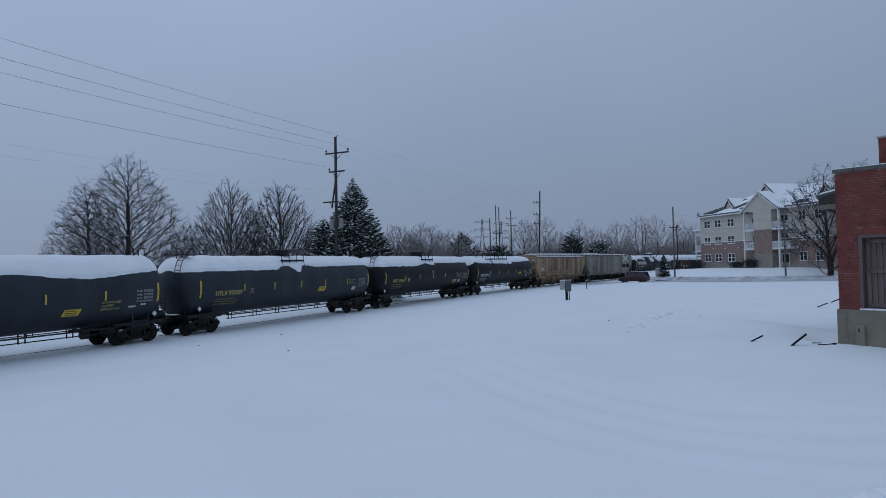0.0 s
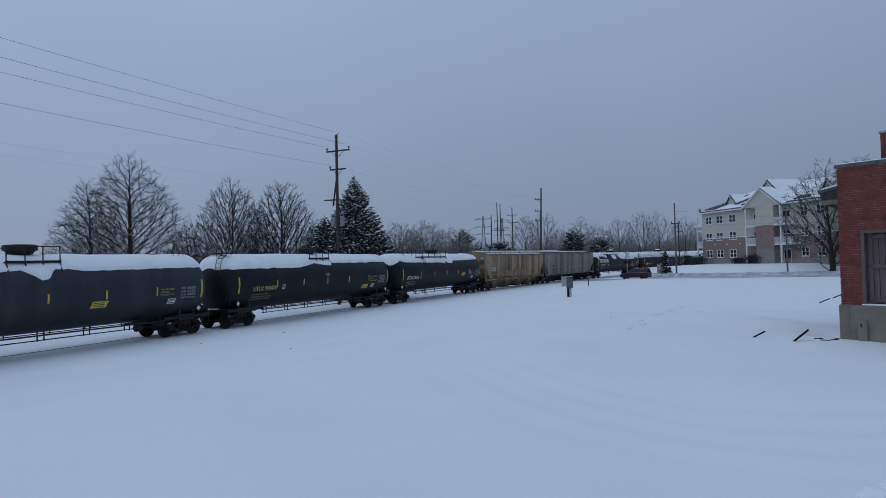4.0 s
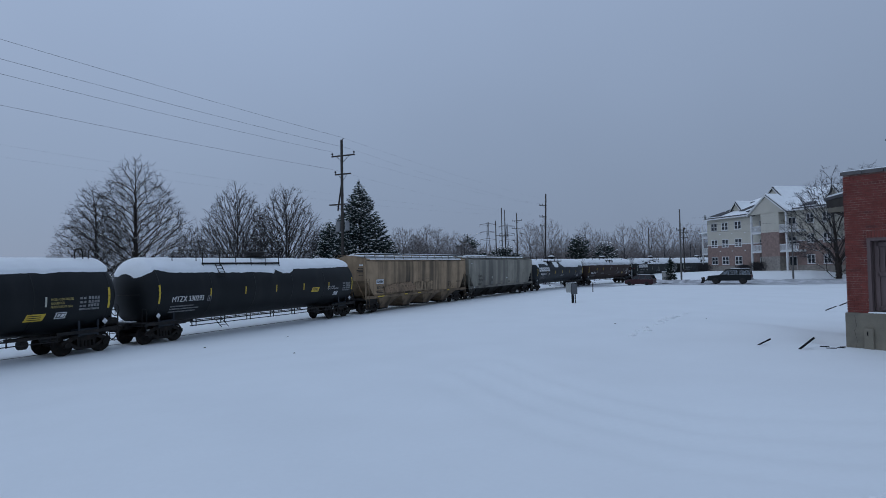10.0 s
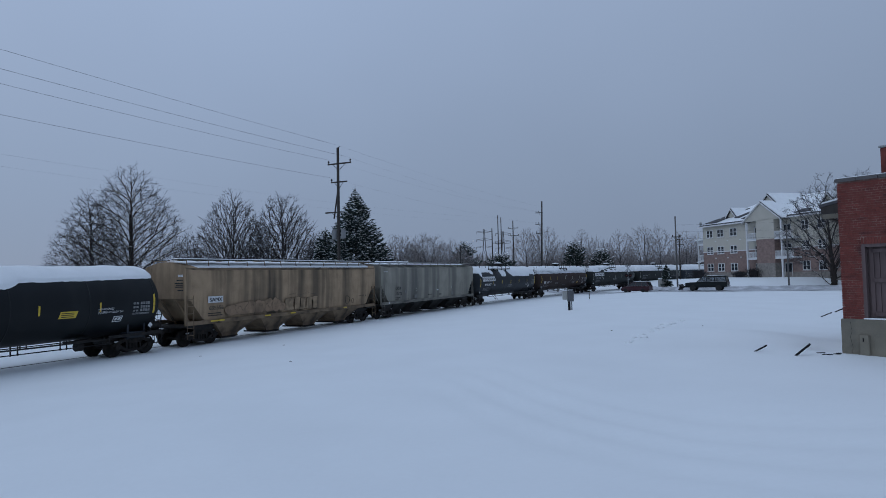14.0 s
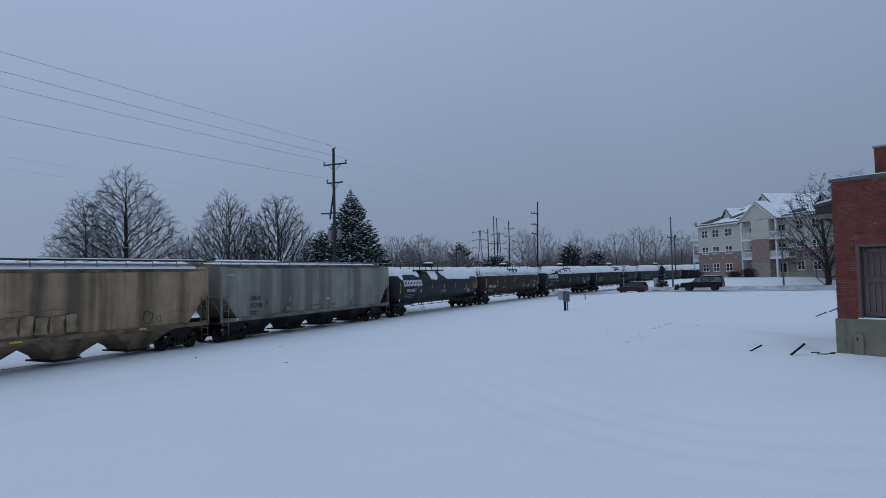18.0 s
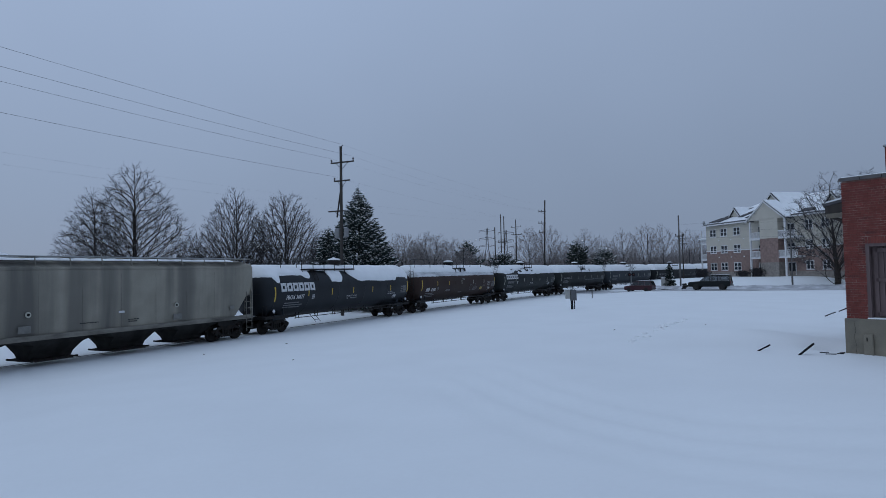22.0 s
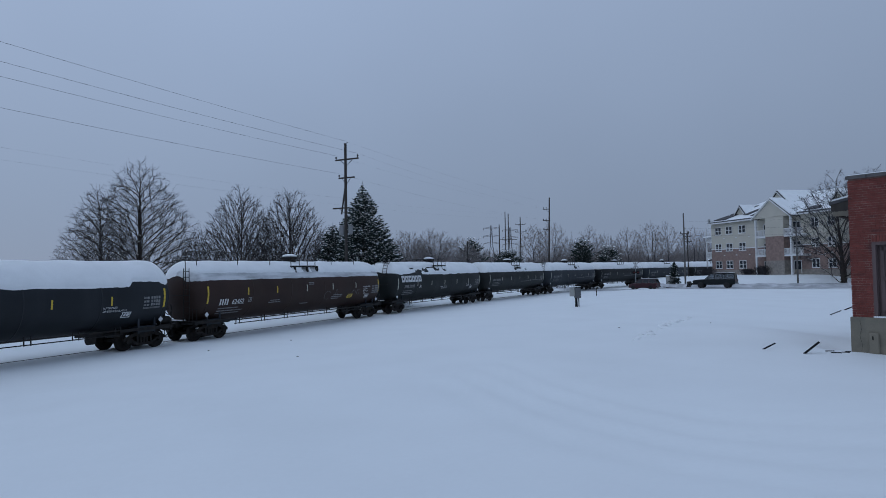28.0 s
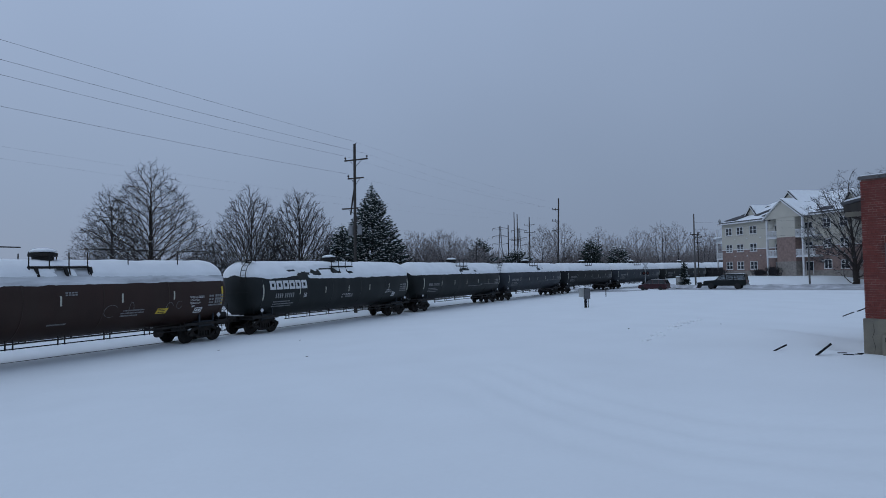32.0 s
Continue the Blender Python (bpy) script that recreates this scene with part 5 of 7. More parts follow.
def bare_tree(x, y, height, seed, wide=4.6, middle=0.45, low=0.16, stems=1, lean=(0, 0), girth=0.24, trunk=0.5, count=1500, ln=0.32, power=1.5, twigs=3, twig_r=0.0115, twig_ln=0.62, label="", far=False, snowy=0.45, rise=0.8):
    """A leafless tree: a branching frame under a crown of fine twigs."""
    gen = np.random.default_rng(seed)
    t = thing("tree", pose(x, y, float(land(x, y)) - 0.1), label, "tree", "bare trees")
    P, par, D = grow(gen, height, wide, middle, low, lean, trunk, count, ln, power, stems, rise)
    n = len(P)
    tips = np.ones(n)
    tips[par[par >= 0]] = 0
    load = tips.copy()
    for i in range(n - 1, -1, -1):
        if par[i] >= 0:
            load[par[i]] += load[i]
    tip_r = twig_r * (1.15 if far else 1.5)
    e = math.log(max(girth / tip_r, 2)) / math.log(max(load.max(), 10))
    R = tip_r * load ** e
    c = np.where(par >= 0)[0]
    A, Q, ra, rb = P[par[c]], P[c], np.minimum(R[par[c]], R[c] * 1.35), R[c]
    big = ra > 0.032
    fat = ra > 0.1
    sets = [sticks(A[m], Q[m], ra[m], rb[m], k) for m, k in ((fat, 9), (big & ~fat, 5)) if m.any()]
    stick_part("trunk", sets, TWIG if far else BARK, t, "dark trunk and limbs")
    thin = [sticks(A[~big], Q[~big], ra[~big], rb[~big], 3)]
    src = np.where(R < twig_r * 4.5)[0]
    src = src[P[src, 2] > low * height * 0.7]
    for rep in range(twigs):
        s = src[gen.random(len(src)) < 0.9]
        out = P[s] - np.array([lean[0], lean[1], 0]) * P[s][:, 2:3]
        out[:, 2] = 0
        out /= np.maximum(np.linalg.norm(out, axis=1), 0.3)[:, None]
        d = D[s] + gen.normal(0, 0.48, (len(s), 3)) + 0.25 * out + np.array([0, 0, 0.16])
        d /= np.linalg.norm(d, axis=1)[:, None]
        size = twig_ln * gen.uniform(0.45, 1.15, len(s))[:, None]
        mid = P[s] + d * size * 0.55
        tip = mid + (d + gen.normal(0, 0.2, d.shape) + np.array([0, 0, 0.22])) * size * 0.45
        r0 = np.full(len(s), twig_r)
        thin += [sticks(P[s], mid, r0, r0 * 0.85, 3), sticks(mid, tip, r0 * 0.85, r0 * 0.5, 3)]
        # a side shoot on each
        e2 = d + gen.normal(0, 0.6, d.shape)
        e2 /= np.linalg.norm(e2, axis=1)[:, None]
        thin.append(sticks(mid, mid + e2 * size * 0.5, r0 * 0.75, r0 * 0.5, 3))
    stick_part("crown", thin, HAZETWIG if far else TWIG, t, "mass of fine bare twigs", "stuff")
    m = (ra > (0.04 if far else 0.02)) & (ra < 0.14) & (np.abs(D[c][:, 2]) < 0.8) & (gen.random(len(c)) < snowy)
    if m.any():
        lift = np.array([0, 0, 0.8]) * rb[m][:, None]
        stick_part("limb_snow", [sticks(A[m] + lift, Q[m] + lift, ra[m] * 0.6, rb[m] * 0.6, 3)], CAP, t, "thin snow along the limbs", "stuff")
    return t


bare_tree(-33.4, 66, 15.9, 11, 6.1, 0.4, trunk=0.8, girth=0.34, count=2500, power=1.5, rise=0.72, twigs=2, twig_ln=0.75, label="large spreading leafless tree behind the tracks")
bare_tree(-37.9, 66.5, 13.3, 12, 4.4, 0.36, lean=(-0.01, 0), girth=0.22, trunk=0.75, count=1700, power=1.45, rise=0.9, twigs=2, twig_ln=0.75, label="slender leafless tree leaning outward")
bare_tree(-22.5, 66, 12.7, 13, 5.4, 0.3, low=0.08, girth=0.2, trunk=0.6, count=3600, power=1.25, rise=1.7, label="upright many-stemmed leafless tree")
bare_tree(-17.8, 68, 12.7, 14, 4.8, 0.36, low=0.08, girth=0.2, trunk=0.6, count=3000, power=1.5, rise=1.6, label="dense oval leafless tree behind the tracks")
bare_tree(-26.5, 65, 8.0, 15, 2.8, 0.4, stems=2, girth=0.09, trunk=0.3, count=700, rise=1.1, label="low bushy leafless tree beside taller ones")
bare_tree(-13.4, 67, 8.4, 16, 3.0, 0.45, stems=2, girth=0.09, trunk=0.3, count=700, rise=1.2, label="low bushy leafless tree beside a spruce")
bare_tree(-29, 67.5, 6.6, 17, 2.8, 0.4, stems=2, girth=0.08, trunk=0.3, count=500, label="low bushy leafless tree under a large one")
bare_tree(-17.6, 64.3, 6.9, 19, 2.4, 0.6, low=0.3, girth=0.1, trunk=0.5, count=90, ln=0.5, twigs=1, rise=0.9, label="low snow-laden leafless tree by the tracks", snowy=1.0)
bare_tree(53.3, 85.6, 15.4, 21, 6.6, 0.45, low=0.15, girth=0.4, trunk=0.45, lean=(-0.05, 0), count=1250, ln=0.42, power=1.5, twigs=3, twig_r=0.011, twig_ln=0.8, rise=1.35, label="broad leafless street tree with snow in its forks", snowy=0.8)
bare_tree(60.8, 90.5, 15.9, 22, 6.0, 0.5, girth=0.3, trunk=0.4, count=1500, ln=0.45, twigs=3, twig_r=0.011, twig_ln=0.8, rise=1.3, label="leafless tree rising behind a brick wall", snowy=0.6)
for i, (px, yy, h, w) in enumerate([(-8.6, 118, 11.0, 4.8), (-3.4, 118, 11.2, 5.0), (0.9, 125, 10.0, 3.8), (-6.2, 122, 9.6, 4.0), (-11.8, 120, 9.2, 3.6), (3.2, 128, 8.6, 3.2), (21.5, 165, 15.5, 4.4), (27.0, 170, 16.6, 5.2), (36.6, 165, 14.2, 4.4), (41.5, 170, 12.6, 4.4), (48.5, 172, 14.6, 4.4), (54.0, 170, 15.8, 5.0), (59.5, 172, 15.4, 4.6), (66.5, 172, 14.2, 4.0), (71.0, 176, 13.0, 4), (76, 178, 11.6, 4), (33, 176, 12.3, 4)]):
    bare_tree(px, yy, h, 40 + i, w, 0.5, low=0.2, stems=1 + i % 2, girth=0.13, trunk=0.45, count=1500 if i < 6 else 900, ln=0.5 if i > 5 else 0.42, power=1.7, twigs=3, twig_r=0.0125, twig_ln=0.9, rise=1.2, far=True, label="distant leafless tree at the edge of a wood", snowy=0.2)


def blades(c, d, ln, w):
    """Many narrow three-sided tufts at once, each from its base c along d."""
    v0, f0 = sticks(c, c + d * (ln * 0.35)[:, None], w * 0.45, w, 3)
    v1, f1 = sticks(c + d * (ln * 0.35)[:, None], c + d * ln[:, None], w, w * 0.08, 3)
    return [(v0, f0), (v1, f1)]


def spruce(x, y, height, radius, seed, label, snow=0.35, ragged=0.25, category="spruce", power=0.9, size=1.0, gap=0.3):
    """A conifer: a trunk with whorls of boughs that rise at the top and sag below, each feathered with needle tufts, some loaded with snow."""
    gen = np.random.default_rng(seed)
    z0 = float(land(x, y)) - 0.1
    t = thing("spruce", pose(x, y, z0), label, category, "evergreens")
    bm = B()
    rod(bm, (0, 0, 0), (0, 0, height * 1.02), height * 0.018, 8, 0.012)
    part("trunk", bm, BARK, t)
    C, D, W, SC, SD = [], [], [], [], []
    h = 0.5
    while h < height * 0.985:
        u = h / height
        r = radius * (1 - u) ** power + 0.02
        nb = int(min(6, 3 + 5 * r) + 4.6 * r / max(size, 0.7) ** 0.6)
        for b in range(nb):
            ang = gen.random() * math.tau
            rr = r * gen.uniform(1 - ragged, 1 + ragged * 0.5)
            slope = -0.3 + 0.95 * u + gen.normal(0, 0.07)
            hh = h + gen.uniform(-0.5, 0.5) * gap
            dx, dy = math.cos(ang), math.sin(ang)
            k = max(2, int(rr * (0.75 if rr > 1.2 else 1) / (0.17 * size)))
            f = np.linspace(0.25 if rr > 1.2 else 0.1, 1, k)
            along = rr * f
            up = along * slope - 0.05 * rr * np.sin(f * 3.0) + 0.07 * rr * f ** 3
            spread = (0.16 * (1.08 - f) * rr + 0.08 * size)
            for side in (-1.0, 0.0, 1.0):
                s = side * spread * gen.uniform(0.5, 1.1, k)
                c = np.stack([dx * along - dy * s, dy * along + dx * s, hh + up - 0.25 * np.abs(s) + gen.normal(0, 0.05, k)], 1)
                d = np.stack([dx - dy * side * 0.9 + gen.normal(0, 0.35, k), dy + dx * side * 0.9 + gen.normal(0, 0.35, k), slope * 0.6 + gen.normal(0.02, 0.3, k)], 1)
                C.append(c), D.append(d)
                m = gen.random(k) < snow * (0.35 + 0.65 * f)
                SC.append(c[m] + np.array([0, 0, 0.09 * size])), SD.append(d[m] * np.array([1, 1, 0.3]))
        h += gap * (0.55 + 0.45 * min(1, r))
    C, D = np.concatenate(C), np.concatenate(D)
    ok = C[:, 2] > 0.25
    C, D = C[ok], D[ok]
    D /= np.linalg.norm(D, axis=1)[:, None]
    reach = np.clip((height - C[:, 2]) / (0.16 * height), 0.22, 1)
    stick_part("crown", blades(C, D, reach * size * gen.uniform(0.24, 0.46, len(C)), size * gen.uniform(0.035, 0.065, len(C))), NEEDLE, t, "dark green needle boughs", "stuff")
    SC, SD = np.concatenate(SC), np.concatenate(SD)
    SD /= np.maximum(np.linalg.norm(SD, axis=1), 1e-6)[:, None]
    if len(SC):
        stick_part("bough_snow", blades(SC, SD, size * gen.uniform(0.14, 0.36, len(SC)), size * gen.uniform(0.035, 0.085, len(SC))), CAP, t, "snow lying on the boughs", "stuff")
    return t


spruce(-9.0, 63, 12.4, 5.7, 3, "tall dark spruce dusted with snow behind a pole", 0.34, 0.16, power=1.1, gap=0.27)
spruce(-12.3, 64, 8.4, 2.9, 4, "small dark spruce dusted with snow", 0.34, 0.18, gap=0.27)
spruce(32.6, 92.0, 3.9, 0.75, 5, "small dark evergreen by the road crossing", 0.14)
spruce(4.3, 140, 10.4, 4.6, 6, "distant dark evergreen beyond the railway", 0.2, 0.5, power=0.55, size=1.5, gap=0.6)
spruce(13.7, 150, 7.8, 5.2, 7, "distant low dark evergreen", 0.15, 0.6, power=0.5, size=1.5, gap=0.6)
spruce(33.4, 160, 10.6, 3.7, 8, "round dark pine behind the train", 0.06, 0.4, "pine", 0.42, 1.6, 0.6)
spruce(40.5, 162, 8.5, 4.2, 9, "distant dusty-green evergreen with snow", 0.25, 0.4, power=0.5, size=1.6, gap=0.6)
spruce(9.3, 148, 5.5, 2.6, 10, "distant small dark evergreen", 0.12, 0.4, size=1.5, gap=0.6)


def far_woods():
    """A belt of leafless scrub and trees that closes the view behind the line."""
    rnd = random.Random(77)
    vs, fs = [], []
    for i in range(1900):
        yaw = rnd.uniform(-0.34, 0.47)
        dist = rnd.uniform(150, 260) if yaw > -0.05 else rnd.uniform(85, 150)
        x, y = dist * yaw, dist
        if yaw > 0.22:
            dist = rnd.uniform(185, 260)
            x, y = dist * yaw, dist
        h = rnd.uniform(2.5, 6.5) * (1.6 if rnd.random() < 0.15 else 1) * dist / 170
        a = Vector((x, y, 0.1))
        for s in range(9):
            d = Vector((rnd.gauss(0, 0.3), rnd.gauss(0, 0.3), 1)).normalized()
            b = a + d * h * rnd.uniform(0.5, 0.7)
            tube(vs, fs, a, b, 0.055 * dist / 170, 0.035, 3)
            for q in range(4):
                e = (d + Vector((rnd.gauss(0, 0.5), rnd.gauss(0, 0.5), 0.2))).normalized()
                tube(vs, fs, a.lerp(b, rnd.uniform(0.5, 1)), b + e * h * rnd.uniform(0.15, 0.4), 0.04 * dist / 170, 0.02, 3)
    me = bpy.data.meshes.new("far_woods")
    me.from_pydata(vs, [], fs)
    tagged(mesh_part("far_woods", me, HAZETWIG), "belt of distant leafless brown scrub", "woods", kind="stuff")


far_woods()


# ---- poles and wires ----
DIR = Vector((math.sin(PSI), math.cos(PSI), 0))
NRM = Vector((-DIR.y, DIR.x, 0))
LINE = [(-9.43, 55.0), (16.75, 108.8), (43.0, 163.0)]


def insulator_mesh(bm):
    lathe(bm, [(0, 0.03), (0.1, 0.03), (0.12, 0.09), (0.17, 0.09), (0.19, 0.05), (0.24, 0.07), (0.27, 0.02)], "z", 8)


def utility_pole(x, y, height, arms, lean=(0, 0), r=0.16, boxes=(), label="", yaw=None, group="utility poles", wood=POLEWOOD):
    z = float(land(x, y)) - 0.15
    turn = math.degrees(math.atan2(NRM.y, NRM.x)) if yaw is None else yaw
    t = thing("utility_pole", pose(x, y, z, lean[0], lean[1], 0) @ pose(0, 0, 0, 0, 0, turn), label, "utility pole", group)
    bm = B()
    rod(bm, (0, 0, 0), (0, 0, height), r, 12, r * 0.72)
    part("pole_shaft", bm, wood, t, "weathered wooden shaft")
    for i, (h, x0, x1, pins) in enumerate(arms):
        bm = B()
        box(bm, x0, x1, -0.2, -0.1, h - 0.06, h + 0.06, 0.008)
        part("crossarm", bm, POLEWOOD, t)
        for s in (x0, x1):
            if abs(s) > 0.5:
                shared("arm_brace", ("armbrace", round(s, 2), round(h, 2)), lambda bm: rod(bm, (s * 0.55, -0.12, h - 0.03), (0, -0.12, h - 0.62), 0.022), STEEL, t)
        for p in pins:
            shared("insulator", "insulator", insulator_mesh, STEEL, t, pose(p, -0.15, h + 0.06), "dark pin insulator")
    for x0, h, w, hh in boxes:
        bm = B()
        lathe(bm, [(h, w * 0.4), (h + 0.03, w * 0.5), (h + hh, w * 0.5), (h + hh + 0.06, w * 0.35)], "z", 14)
        o = part("transformer", bm, CANGREY, t, "grey pole-mounted can")
        o.location.x = x0
    return t


pole = utility_pole(*LINE[0], 15.2, [(13.8, -1.28, 1.2, (-1.2, 1.12)), (12.15, -0.85, 0.85, (0.8,)), (9.45, -0.2, 1.5, ())], lean=(0, 0.3), boxes=((0.42, 7.0, 0.5, 0.85), (-0.5, 7.05, 0.42, 0.8)), label="tall wooden power pole with crossarms and grey cans")
bm = B()
rod(bm, (0.06, -0.15, 11.9), (0.62, -0.22, 8.9), 0.07, 8)
part("switch_arm", bm, STEEL, pole, "slanting dark switch rod")
bm = B()
rod(bm, (0, 0, 15.15), (-0.25, 0, 15.3), 0.03)
part("top_pin", bm, STEEL, pole)
utility_pole(*LINE[1], 16.0, [(14.0, -0.1, 1.2, (1.1, 0.6)), (12.0, -0.1, 1.2, (1.1, 0.6)), (10.4, -0.1, 1.1, (1.0,))], lean=(0, 1.6), label="leaning wooden power pole with side arms")
utility_pole(18.2, 165, 17.2, [(15.2, -1.4, 1.4, (-1.3, 1.3)), (13.2, -1.5, 1.5, (-1.4, 1.4))], label="distant wooden power pole with two crossarms", r=0.17)
utility_pole(16.2, 188, 20.8, [(12.5, -2, 2, ())], label="tall distant bare pole of a substation", r=0.17)
utility_pole(16.95, 186, 20.0, [(12.2, -2.5, 2.0, ())], label="tall distant bare pole beside a twin", r=0.17)
utility_pole(14.5, 190, 17.1, [], label="distant grey pole of a substation", r=0.2)
utility_pole(33.6, 90.4, 10.9, [(7.9, -0.7, 0.7, (-0.6, 0.6))], label="wooden power pole beside the road", wood=GREYPOLE, r=0.13, yaw=10)
utility_pole(46.3, 84.2, 8.6, [], label="plain wooden pole by the road's edge", wood=GREYPOLE, r=0.12, yaw=10)
utility_pole(47.5, 126, 9.2, [(8.2, -0.9, 0.9, (-0.8, 0.8)), (7.2, -0.9, 0.9, ())], label="distant power pole behind the flats", r=0.12, yaw=20)
utility_pole(61, 190, 14, [], label="thin distant pole in the trees", r=0.16)
utility_pole(3.0, 120, 9.0, [], label="thin distant pole before the evergreens", r=0.08)


def tower(x, y, h):
    t = thing("lattice_tower", pose(x, y, 0), "distant grey lattice power tower", "power tower", "lattice towers")
    w = 2.2
    lv = [(0, w), (h * 0.4, w * 0.55), (h * 0.62, 0.5), (h, 0.25)]

    def bar(name, p, q, r):
        bm = B()
        rod(bm, p, q, r, 4)
        part(name, bm, TOWERGREY, t)

    for (z0, w0), (z1, w1) in zip(lv, lv[1:]):
        for sx in (-1, 1):
            for sy in (-1, 1):
                bar("leg", (sx * w0, sy * w0, z0), (sx * w1, sy * w1, z1), 0.11)
            bar("brace", (sx * w0, -w0, z0), (-sx * w1, -w1, z1), 0.075)
            bar("brace", (w0, sx * w0, z0), (w1, -sx * w1, z1), 0.075)
    for z in (0.66, 0.8, 0.95):
        bm = B()
        for s in (-1, 1):
            rod(bm, (0, 0, h * z + 0.5), (s * 3.2, 0, h * z), 0.09, 4)
            rod(bm, (0, 0, h * z - 0.4), (s * 3.2, 0, h * z), 0.07, 4)
            rod(bm, (s * 3.2, 0, h * z), (s * 3.2, 0, h * z - 0.9), 0.1, 4)
        part("tower_arm", bm, TOWERGREY, t)


tower(16.2, 255, 21.5)
tower(24.6, 262, 21)


def wires():
    """Cables between the poles, each hung with a little sag."""
    pole_a = Vector((*LINE[0], 0))
    back = pole_a - DIR * 62
    ahead = Vector((*LINE[1], 0))
    spans = []
    for off, z, sag in ((-1.2, 14.1, 0.5), (1.12, 14.1, 0.5), (0.0, 15.3, 0.35), (0.8, 12.45, 0.5)):
        o = NRM * off
        spans.append((back + o + Vector((0, 0, z + 0.1)), pole_a + o + Vector((0, 0, z)), sag, 0.0085))
        tip = {15.3: 15.2, 12.45: 12.2}.get(z, 14.2)
        spans.append((pole_a + o + Vector((0, 0, z)), ahead + NRM * (0.6 if off <= 0 else 1.1) + Vector((0, 0, tip)), sag, 0.0032))
    far_a = Vector((16.7, 187, 20.0))
    for dz in (0.0, -1.2):
        a = far_a - DIR * 200
        spans.append((Vector((a.x, a.y, 17.3 + dz)), far_a + Vector((0, 0, dz)), 2.2, 0.0045))
    for z in (7.9, 8.9, 9.9):
        spans.append((Vector((33.6, 90.4, z)), Vector((47.5, 126, z - 1.2)), 0.5, 0.014))
        spans.append((Vector((33.6, 90.4, z)), Vector((92, 58, z + 0.5)), 0.8, 0.008))
    for a, b, sag, r in spans:
        bm = B()
        n = 24
        pts = [a.lerp(b, i / n) - Vector((0, 0, sag * 4 * (i / n) * (1 - i / n))) for i in range(n + 1)]
        chain(bm, pts, r, 4)
        tagged(part("power_cable", bm, WIRE), "thin dark overhead power cable between poles", "cable", "overhead cables")


wires()

# ---- the rails ----
def rails():
    for off, nm in ((-0.75, "near"), (0.75, "far")):
        vs, fs = [], []
        prof = [(-0.036, 0.0), (-0.036, -0.03), (-0.01, -0.05), (-0.01, -0.13), (-0.07, -0.15), (0.07, -0.15), (0.01, -0.13), (0.01, -0.05), (0.036, -0.03), (0.036, 0.0)]
        ss = np.arange(-40, 300, 1.5)
        for s in ss:
            x, y, h = track(s)
            nx, ny = -math.cos(h), math.sin(h)
            for a, z in prof:
                vs.append((x + nx * (off + a), y + ny * (off + a), z - (0.02 if off < 0 else 0.0)))
        k = len(prof)
        for j in range(len(ss) - 1):
            for i in range(k):
                fs.append((j * k + i, j * k + (i + 1) % k, (j + 1) * k + (i + 1) % k, (j + 1) * k + i))
        me = bpy.data.meshes.new("rail")
        me.from_pydata(vs, [], fs)
        tagged(mesh_part("rail", me, TREAD), "worn steel rail half buried in snow", "rail", "rails", "structure")


rails()


# ---- the brick building beside the camera ----
BX, BY, BANG = 13.06, 20.6, math.degrees(math.atan2(-0.785, 0.62))
BZ = 0.62
DOOR0, DOOR1, DOORTOP, BASE = 0.62, 2.9, 3.62, 1.2
WALLTOP = 5.7


